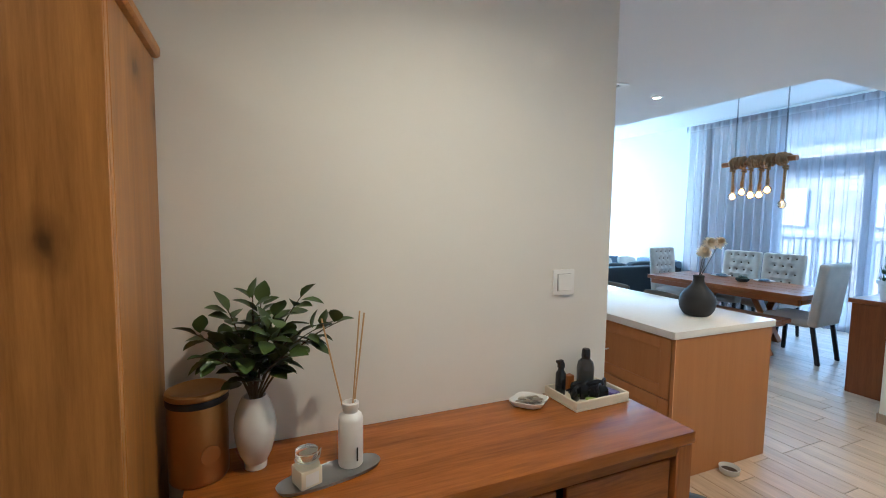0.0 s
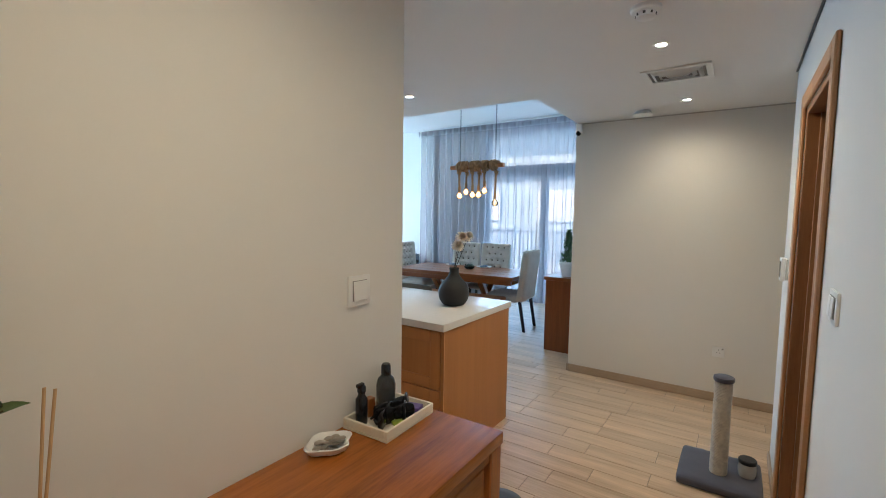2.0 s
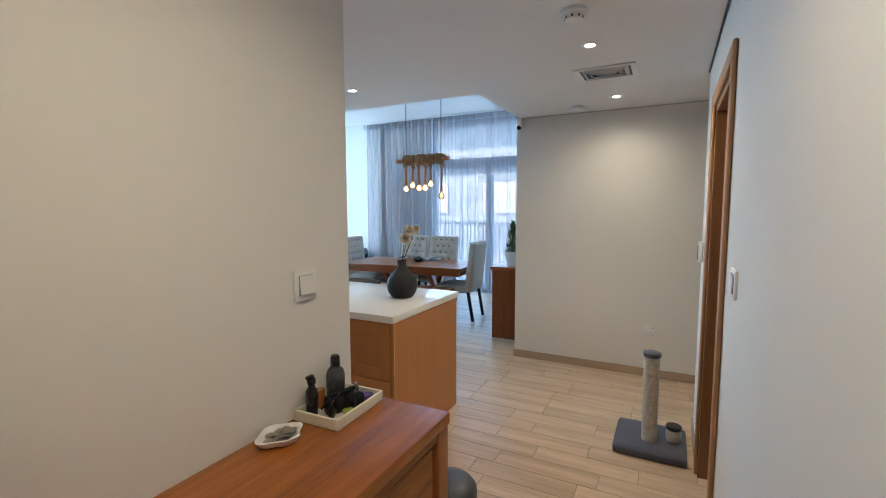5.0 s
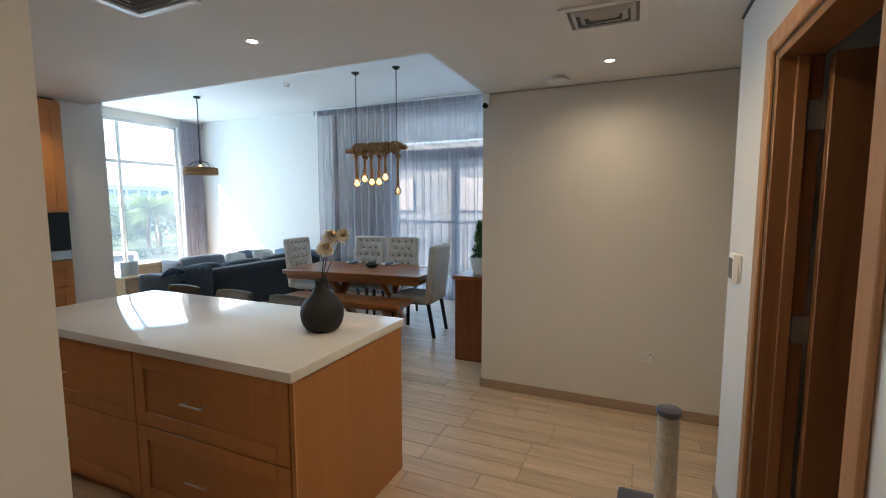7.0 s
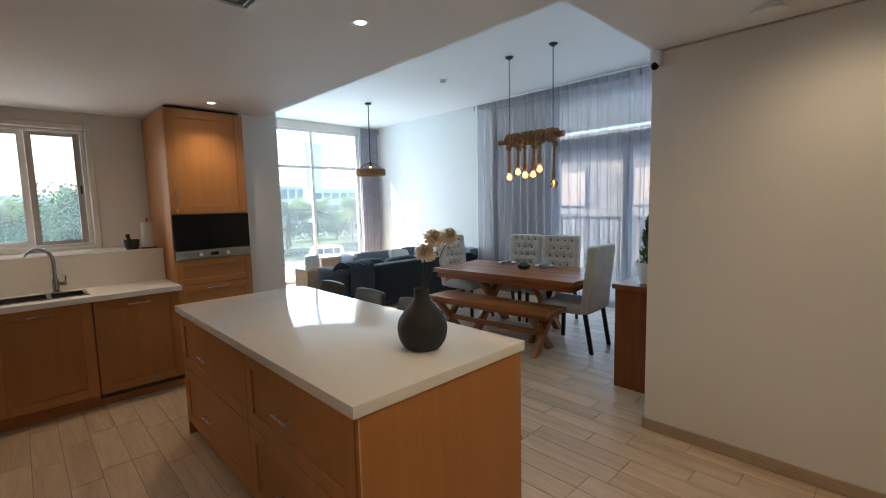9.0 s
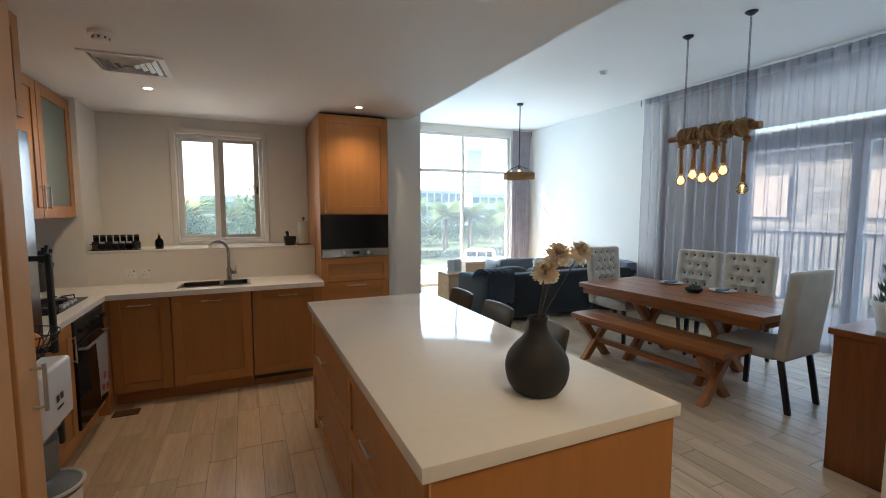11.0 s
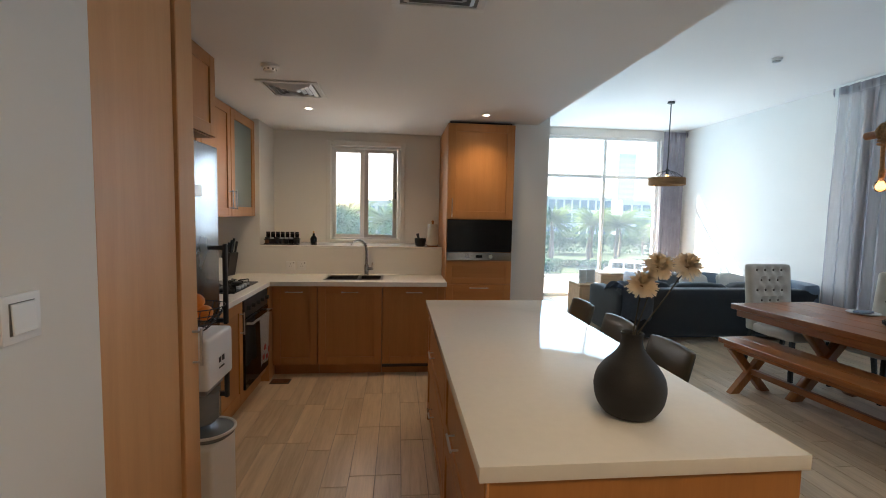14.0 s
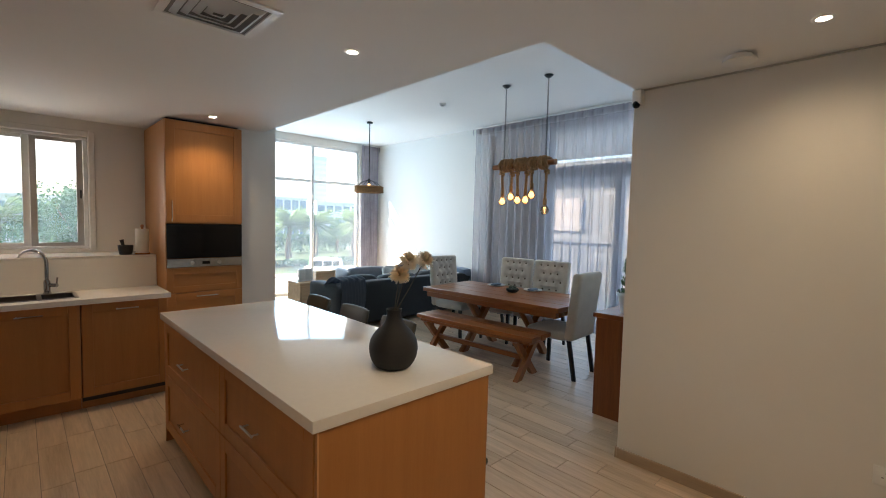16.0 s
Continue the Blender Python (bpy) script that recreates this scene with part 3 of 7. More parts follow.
def tall_unit():
    u = thing("tall_oven_cabinet", 0, 0, 0, "tall oak-veneer cabinet with a built-in microwave and drawers", "cabinet")
    x0, x1, y = 2.445, 3.095, 4.838
    boxpart("body", (x0, x1, y + 0.022, 5.70, 0.10, 2.405), OAK, u, r=0.001)
    boxpart("plinth", (x0, x1, y + 0.09, y + 0.11, 0, 0.10), OAK, u, r=0)
    d = shaker("door", u, x0 + 0.003, x1 - 0.003, 1.495, 2.40, y, "-y", 0.075)
    bar_handle(d, x0 + 0.045, y, 1.60, 0.16, (0, -1, 0), (0, 0, 1))
    d = shaker("drawer_front", u, x0 + 0.003, x1 - 0.003, 0.865, 1.085, y, "-y", 0.055, OAK_X)
    d = shaker("drawer_front", u, x0 + 0.003, x1 - 0.003, 0.46, 0.858, y, "-y", 0.07, OAK_X)
    bar_handle(d, (x0 + x1) / 2, y, 0.825, 0.16, (0, -1, 0), (1, 0, 0))
    shaker("drawer_front", u, x0 + 0.003, x1 - 0.003, 0.105, 0.453, y, "-y", 0.07, OAK_X)
    boxpart("top_gap", (x0 + 0.02, x1 - 0.02, y + 0.06, 5.6, 2.406, 2.425), BLACK, u, r=0)
    m = thing("microwave", 0, 0, 0, "built-in microwave with black glass and a steel strip", "microwave")
    boxpart("door_glass", (x0 + 0.006, x1 - 0.006, y - 0.006, y + 0.020, 1.175, 1.488), BLACKGLASS, m, r=0.003)
    s = boxpart("control_strip", (x0 + 0.006, x1 - 0.006, y - 0.008, y + 0.020, 1.093, 1.172), CHROME, m, "brushed steel strip", r=0.003)
    for x in (2.65, 2.88):
        bm = bmesh.new()
        tube(bm, [(x, y - 0.008, 1.132), (x, y - 0.026, 1.132)], 0.017, 18)
        part("knob", bm, STEEL, s)
    boxpart("display", (2.735, 2.80, y - 0.010, y - 0.008, 1.118, 1.146), BLACKGLASS, s, r=0)


tall_unit()


def pantry():
    u = thing("pantry_cabinet", 0, 0, 0, "tall pale oak pantry cabinet flush with the wall end", "cabinet")
    boxpart("body", (0.62, 1.236, 1.735, 2.245, 0.0, 2.425), OAK_PALE, u, r=0)
    boxpart("front_panel", (1.237, 1.258, 1.733, 2.118, 0.0, 2.428), OAK_PALE, u, r=0.002)
    d = boxpart("door", (1.237, 1.266, 2.130, 2.245, 0.01, 2.425), OAK_PALE, u, r=0.003)
    # dark wood set in the groove to draw its shadow line
    boxpart("groove", (1.237, 1.248, 2.118, 2.130, 0.0, 2.425), DOORDARK, u, r=0)
    bar_handle(d, 1.266, 2.20, 1.045, 0.11, (1, 0, 0), (0, 0, 1))


pantry()


def upper_cabinets():
    for y0, y1, glassy in ((3.42, 3.99, False), (3.995, 4.565, False), (4.57, 5.195, True)):
        u = thing("wall_cabinet", 0, 0, 0, "oak-veneer wall cabinet" + (" with a frosted glass door" if glassy else " with a framed door"), "cabinet", "kitchen wall cabinets")
        boxpart("body", (0.125, 0.538, y0, y1, 1.475, 2.405), OAK, u, r=0.001)
        d = shaker("door", u, y0 + 0.002, y1 - 0.002, 1.478, 2.402, 0.560, "+x", 0.085 if glassy else 0.07, None, None, FROST if glassy else None)
        bar_handle(d, 0.560, y0 + 0.045 if glassy else y1 - 0.045, 1.62, 0.14, (1, 0, 0), (0, 0, 1))
        boxpart("top_gap", (0.14, 0.52, y0, y1, 2.406, 2.425), BLACK, u, r=0)
    u = thing("fridge_top_cabinet", 0, 0, 0, "oak-veneer cabinet hung above the fridge", "cabinet", "kitchen wall cabinets")
    boxpart("body", (0.125, 0.868, 2.25, 3.41, 1.955, 2.425), OAK, u, r=0.001)
    for y0, y1 in ((2.255, 2.826), (2.832, 3.405)):
        shaker("door", u, y0, y1, 1.96, 2.42, 0.890, "+x")


upper_cabinets()


def fridge():
    f = thing("fridge", 0, 0, 0, "tall stainless steel fridge with long bar handles", "fridge")
    boxpart("body", (0.16, 0.84, 2.58, 3.40, 0.02, 1.90), FRIDGE, f, r=0.01)
    for z0, z1, h0, h1 in ((0.06, 0.80, 0.40, 0.76), (0.81, 1.90, 0.85, 1.33)):
        bm = bmesh.new()
        vs = box(bm, 0.842, 0.90, 2.585, 3.395, z0, z1, r=0.012, seg=3)
        bm.verts.ensure_lookup_table()
        for v in bm.verts:
            if v.co.x > 0.88:
                v.co.x += 0.02 * (1 - ((v.co.y - 2.99) / 0.41) ** 2)
        d = part("door", bm, FRIDGE, f)
        bm = bmesh.new()
        box(bm, 0.950, 0.975, 3.305, 3.335, h0, h1, r=0.006)
        box(bm, 0.895, 0.955, 3.308, 3.332, h0 + 0.01, h0 + 0.035)
        box(bm, 0.895, 0.955, 3.308, 3.332, h1 - 0.035, h1 - 0.01)
        part("handle", bm, BLACK, d, "dark grey bar handle")
    boxpart("display", (0.905, 0.921, 3.04, 3.13, 1.60, 1.66), STEEL, f, r=0.002)


fridge()


def dispenser():
    w = thing("water_dispenser", 1.035, 2.79, 0, "white floor-standing water dispenser with a smoked tank recess", "water dispenser")
    boxpart("base", (-0.15, 0.11, -0.15, 0.15, 0.0, 0.43), WHITE, w, r=0.02, seg=3)
    boxpart("column", (-0.15, -0.02, -0.15, 0.15, 0.43, 0.70), surface("smoked_grey", (0.30, 0.30, 0.31), 0.3, relief=0), w, r=0.01)
    boxpart("head", (-0.15, 0.10, -0.15, 0.15, 0.70, 0.94), WHITE, w, r=0.02, seg=3)
    boxpart("spout_panel", (-0.02, 0.07, -0.10, 0.10, 0.66, 0.70), surface("mid_grey_plastic", (0.30, 0.30, 0.31), 0.4, relief=0), w, r=0.008)
    bm = bmesh.new()
    lathe(bm, [(0.0, 0), (0.105, 0), (0.118, 0.012), (0.118, 0.03), (0.105, 0.035), (0.0, 0.028)], 28, (0.035, 0, 0.43))
    tray = part("drip_tray", bm, surface("smoked_tray", (0.17, 0.185, 0.20), 0.12, relief=0), w, "smoked glossy drip tray")
    bm = bmesh.new()
    tube(bm, [(0.035 + 0.120 * math.cos(a), 0.120 * math.sin(a), 0.462) for a in [i * math.pi / 20 for i in range(41)]], 0.007, 8, False)
    part("tray_rim", bm, WHITE, tray, "white tray rim")
    bm = bmesh.new()
    lathe(bm, [(0.0, 0.0), (0.07, 0.0), (0.085, 0.02), (0.085, 0.15), (0.0, 0.15)], 28, (0.0, 0, 0.50))
    part("tank", bm, surface("smoked_tank", (0.42, 0.44, 0.46), 0.10, relief=0, Transmission_Weight=0.5), w, "smoked clear tank")
    bm = bmesh.new()
    for y in (-0.02, 0.02):
        box(bm, 0.101, 0.103, y - 0.012, y + 0.012, 0.80, 0.825)
    box(bm, 0.101, 0.103, -0.03, 0.03, 0.77, 0.778)
    part("emblem", bm, BLACK, w)
    b = thing("wire_fruit_bowl", 0.99, 2.83, 0.94, "black wire bowl of oranges on the water dispenser", "bowl")
    bm = bmesh.new()
    for r, z in ((0.06, 0.004), (0.10, 0.04), (0.13, 0.085), (0.145, 0.12)):
        tube(bm, [(r * math.cos(a), r * math.sin(a), z) for a in [i * math.pi / 14 for i in range(29)]], 0.0025, 6, False)
    for k in range(20):
        a = k * math.pi / 10
        tube(bm, [(r * math.cos(a), r * math.sin(a), z) for r, z in ((0.06, 0.004), (0.10, 0.04), (0.13, 0.085), (0.145, 0.12))], 0.002, 5, False)
    part("wire_frame", bm, BLACK, b)
    orange = surface("orange_peel", (0.80, 0.23, 0.02), 0.5, fine=300, relief=0.4)
    for i, (x, y, z) in enumerate(((0.04, 0.03, 1.02), (-0.04, 0.03, 1.02), (0.0, -0.05, 1.02), (0.01, 0.01, 1.08))):
        bm = bmesh.new()
        bmesh.ops.create_icosphere(bm, subdivisions=3, radius=0.042)
        for v in bm.verts:
            v.co.z *= 0.93
        o = part("orange", bm, orange)
        o.location = (0.99 + x, 2.83 + y, z)
        tagged(o, "ripe orange lying in the wire bowl", "orange", "oranges in the bowl")


dispenser()


def sink():
    s = thing("kitchen_sink", 0, 0, 0, "stainless steel double bowl sink set in the worktop", "sink")
    for x0, x1 in ((1.31, 1.60), (1.62, 1.82)):
        bm = bmesh.new()
        rings = []
        for inset, z in ((0.0, 0.903), (0.004, 0.74), (0.03, 0.705)):
            rings.append([bm.verts.new(q) for q in ((x0 + inset, 4.81 + inset, z), (x1 - inset, 4.81 + inset, z), (x1 - inset, 5.08 - inset, z), (x0 + inset, 5.08 - inset, z))])
        for lo, hi in zip(rings, rings[1:]):
            for k in range(4):
                bm.faces.new((lo[k], lo[(k + 1) % 4], hi[(k + 1) % 4], hi[k]))
        bm.faces.new(rings[-1])
        bmesh.ops.solidify(bm, geom=bm.faces[:], thickness=0.003)
        part("bowl", bm, SINKSTEEL, s)
    bm = bmesh.new()
    box(bm, 1.29, 1.84, 4.795, 4.815, 0.899, 0.904)
    box(bm, 1.29, 1.84, 5.075, 5.095, 0.899, 0.904)
    box(bm, 1.29, 1.315, 4.815, 5.075, 0.899, 0.904)
    box(bm, 1.815, 1.84, 4.815, 5.075, 0.899, 0.904)
    box(bm, 1.595, 1.625, 4.815, 5.075, 0.899, 0.904)
    part("rim", bm, SINKSTEEL, s)
    t = thing("kitchen_tap", 1.665, 5.14, 0.90, "chrome swan-neck kitchen mixer tap", "tap", turn=-35)
    bm = bmesh.new()
    lathe(bm, [(0.0, 0), (0.028, 0), (0.028, 0.006), (0.022, 0.012), (0.022, 0.10), (0.014, 0.115), (0.0, 0.118)], 20)
    part("body", bm, CHROME, t)
    bm = bmesh.new()
    arc = [(0, 0, 0.11), (0, 0, 0.25)] + [(-0.10 + 0.10 * math.cos(a), 0, 0.25 + 0.10 * math.sin(a)) for a in [k * math.pi / 12 for k in range(1, 12)]] + [(-0.202, 0, 0.225), (-0.205, 0, 0.19)]
    tube(bm, arc, 0.0135, 14)
    part("spout", bm, CHROME, t)
    bm = bmesh.new()
    tube(bm, [(0.0, 0, 0.07), (0.075, 0, 0.07)], 0.015, 12)
    tube(bm, [(0.070, 0, 0.07), (0.078, 0, 0.135)], 0.006, 8)
    part("lever", bm, CHROME, t)


sink()


def stool(x, y):
    s = thing("counter_stool", x, y, 0, "low-backed olive leather counter stool at the island", "stool", "stools at the island")
    bm = bmesh.new()
    softbox(bm, -0.20, 0.17, -0.20, 0.20, 0.59, 0.66, 0.03, 0.008, 6)
    part("seat", bm, LEATHER, s)
    bm = bmesh.new()
    softbox(bm, 0.13, 0.17, -0.19, 0.19, 0.66, 0.86, 0.018, 0.006, 6)
    for v in bm.verts:
        v.co.x += 0.05 * (v.co.z - 0.66) / 0.2 - 0.35 * v.co.y ** 2
    part("backrest", bm, LEATHER, s)
    for sx, sy in ((-1, -1), (-1, 1), (1, -1), (1, 1)):
        bm = bmesh.new()
        tube(bm, [(sx * 0.15 - 0.015, sy * 0.16, 0.60), (sx * 0.19 - 0.015, sy * 0.20, 0.0)], [0.018, 0.013], 8)
        part("leg", bm, BLACKWOOD, s)
    bm = bmesh.new()
    pts = [(-0.19, -0.19, 0.22), (0.16, -0.19, 0.22), (0.16, 0.19, 0.22), (-0.19, 0.19, 0.22), (-0.19, -0.19, 0.22)]
    tube(bm, pts, 0.009, 8)
    part("foot_ring", bm, STEEL, s)
    return s


first = stool(3.285, 2.82)
for y in (3.39, 3.98):
    copy_thing(first, pose(3.285, y, 0))


def pouf():
    p = thing("leather_pouf", 3.0, 1.86, 0, "low brown leather pouf tucked under the island", "pouf")
    bm = bmesh.new()
    softbox(bm, -0.165, 0.165, -0.17, 0.17, 0.02, 0.39, 0.05, 0.006, 8)
    part("body", bm, LEATHER, p)
    bm = bmesh.new()
    softbox(bm, -0.168, 0.168, -0.173, 0.173, 0.36, 0.415, 0.03, 0.006, 8)
    part("cushion_top", bm, LEATHER, p)
    for sx in (-0.13, 0.13):
        for sy in (-0.13, 0.13):
            bm = bmesh.new()
            lathe(bm, [(0, 0), (0.018, 0), (0.02, 0.022), (0, 0.022)], 12, (sx, sy, 0))
            part("foot", bm, BLACKWOOD, p)


pouf()


def vase():
    v = thing("bottle_vase", 2.728, 1.912, 0.90, "matt charcoal bottle vase on the island worktop", "vase")
    bm = bmesh.new()
    lathe(bm, [(0.0, 0.0), (0.058, 0.0)] + catmull([(0.062, 0.0005), (0.080, 0.010), (0.101, 0.042), (0.109, 0.076), (0.1095, 0.102), (0.102, 0.132), (0.082, 0.163), (0.058, 0.189), (0.042, 0.210), (0.034, 0.231), (0.0325, 0.249),
               (0.0355, 0.264)]) + [(0.034, 0.267), (0.029, 0.264), (0.027, 0.248), (0.045, 0.198), (0.0, 0.15)], 72)
    part("body", bm, VASE, v, smooth=60)
    stem = surface("dry_stem", (0.045, 0.036, 0.022), 0.8)
    petal = sheer("dried_petal", (0.97, 0.87, 0.72), 0.0)
    heart = surface("dried_flower_heart", (0.30, 0.17, 0.06), 0.9)
    rnd = random.Random(4)
    for x, y, z in ((0.066, -0.012, 0.474), (0.162, -0.012, 0.476), (0.016, -0.012, 0.416)):
        f = thing("dried_flower", 2.728, 1.912, 0.90, "cream pompom flower on a dark stem in the charcoal vase", "flower", "dried flowers in the vase")
        top = Vector((x, y, z))
        bm = bmesh.new()
        path = [(x * 0.02, 0, 0.14), (x * 0.12, y * 0.1, 0.265), tuple(Vector((x * 0.62, y * 0.6, 0.265 + (z - 0.265) * 0.55))), tuple(top)]
        tube(bm, path, [0.0026, 0.0026, 0.0021, 0.0026], 6)
        part("stem", bm, stem, f)
        up = (top - Vector(path[2])).normalized().lerp(Vector((-0.1, -0.7, 0.8)), 0.55).normalized()
        side = up.orthogonal().normalized()
        bm = bmesh.new()
        for ring, (tilt, size, n, lift) in enumerate(((112, 0.040, 28, -0.004), (92, 0.046, 34, -0.002), (75, 0.047, 36, 0.001), (60, 0.046, 34, 0.004), (45, 0.044, 28, 0.006), (30, 0.042, 22, 0.007), (15, 0.040, 14, 0.008), (4, 0.038, 6, 0.008))):
            for k in range(n):
                a = 2 * math.pi * (k + 0.5 * (ring % 2)) / n + rnd.uniform(-0.12, 0.12)
                r = Matrix.Rotation(a, 3, up) @ side
                w = up.cross(r)
                el = radians(tilt + rnd.uniform(-9, 9))
                d = up * math.cos(el) + r * math.sin(el)
                s = size * rnd.uniform(0.85, 1.12)
                c = top + up * lift
                b0, m0, e0 = c + d * 0.004, c + d * s * 0.62 + up * 0.004, c + d * s - up * 0.002
                bm.faces.new([bm.verts.new(q) for q in (b0, m0 + w * 0.0052, e0 + w * 0.0036, e0 - w * 0.0036, m0 - w * 0.0052)])
        bmesh.ops.solidify(bm, geom=bm.faces[:], thickness=0.0008)
        part("petals", bm, petal, f, "cream dried petals", smooth=None)
        bm = bmesh.new()
        bmesh.ops.create_icosphere(bm, subdivisions=2, radius=0.011, matrix=Matrix.Translation(top - up * 0.008))
        part("flower_base", bm, heart, f)


vase()

# ---- dining and living ----
def dining_table():
    t = thing("dining_table", 5.735, 3.63, 0, "solid acacia dining table with a thick plank top", "table", turn=4)
    for k in range(4):
        x0 = -0.47 + k * 0.235
        boxpart("tabletop_plank", (x0 + 0.001, x0 + 0.234, -0.94, 0.94, 0.684, 0.735), TEAK_Y, t, r=0.004)
    for x in (-0.405, 0.405):
        boxpart("apron_rail", (x - 0.032, x + 0.032, -0.90, 0.90, 0.618, 0.683), TEAK_Y, t, r=0.004)
    for y in (-0.868, 0.868):
        boxpart("apron_rail", (-0.372, 0.372, y - 0.032, y + 0.032, 0.618, 0.683), TEAK, t, r=0.004)
    for s in (-1, 1):
        for k in (-1, 1):
            bm = bmesh.new()
            vs = box(bm, -0.05, 0.05, s * 0.38 + k * 0.016 - 0.04, s * 0.38 + k * 0.016 + 0.04, 0.0, 0.683, r=0.004)
            for v in bm.verts:
                v.co.x += k * (0.33 - 0.60 * v.co.z / 0.683)
            part("leg", bm, TEAK_Z, t)
    boxpart("stretcher", (-0.04, 0.04, -0.37, 0.37, 0.27, 0.34), TEAK_Y, t, r=0.005)


dining_table()


def bench():
    t = thing("dining_bench", 5.18, 3.56, 0, "acacia bench with crossed legs beside the dining table", "bench", turn=4)
    for k in range(2):
        x0 = -0.19 + k * 0.19
        boxpart("seat_plank", (x0 + 0.001, x0 + 0.189, -0.79, 0.79, 0.415, 0.46), TEAK_Y, t, r=0.004)
    boxpart("seat_rail", (-0.165, 0.165, -0.75, 0.75, 0.378, 0.414), TEAK_Y, t, r=0.004)
    for s in (-1, 1):
        for k in (-1, 1):
            bm = bmesh.new()
            y = s * 0.62 + k * 0.012
            vs = box(bm, -0.045, 0.045, y - 0.025, y + 0.025, 0.0, 0.387)
            for v in vs:
                v.co.x += k * (0.17 - 0.34 * v.co.z / 0.387)
            part("leg", bm, TEAK_Z, t)
    boxpart("stretcher", (-0.02, 0.02, -0.60, 0.60, 0.17, 0.22), TEAK_Y, t, r=0.003)


bench()


def dining_chair(x, y, turn):
    """An upholstered chair; its front looks along -y."""
    c = thing("dining_chair", x, y, 0, "cream linen dining chair with a button-tufted back and black legs", "chair", "chairs round the dining table", turn)
    bm = bmesh.new()
    softbox(bm, -0.24, 0.24, -0.46, 0.02, 0.38, 0.49, 0.04, 0.012, 7)
    part("seat", bm, LINEN_BACK, c, "grey linen seat")
    bm = bmesh.new()
    softbox(bm, -0.25, 0.25, 0.0, 0.085, 0.40, 1.08, 0.03, 0.0, 22)
    tufts = [(-0.15 + 0.1 * i + (0.05 if r % 2 else 0), 0.60 + 0.105 * r) for r in range(5) for i in range(4 - r % 2)]
    for v in bm.verts:
        if v.co.y < 0.02:
            d = min((math.hypot(v.co.x - a, v.co.z - b) for a, b in tufts))
            v.co.y += 0.030 * math.exp(-(d / 0.030) ** 2) - 0.012 * min(1, d / 0.055)
        v.co.y += 0.11 * max(0, v.co.z - 0.45)
    part("backrest", bm, LINEN, c, "button-tufted cream linen back")
    for a, b in tufts:
        bm = bmesh.new()
        bmesh.ops.create_uvsphere(bm, u_segments=10, v_segments=6, radius=0.0125, matrix=Matrix.Translation((a, 0.016 + 0.11 * (b - 0.45), b)) @ Matrix.Diagonal((1, 0.5, 1, 1)))
        part("button", bm, BUTTON, c)
    for sx in (-1, 1):
        for y0, lean in ((-0.42, -0.01), (0.03, 0.07)):
            bm = bmesh.new()
            vs = box(bm, sx * 0.21 - 0.02, sx * 0.21 + 0.02, y0 - 0.02, y0 + 0.02, 0.0, 0.40, r=0.004)
            for v in bm.verts:
                k = 1 - v.co.z / 0.40
                v.co.y += lean * k
                v.co.x += (sx * 0.21 - v.co.x) * 0.35 * k
            part("leg", bm, BLACKWOOD, c)
    return c


chair = dining_chair(5.90, 4.80, 4)
for x, y, turn in ((6.46, 4.07, 274), (6.50, 3.54, 274), (5.69, 2.655, 183)):
    copy_thing(chair, pose(x, y, 0, 0, 0, turn))


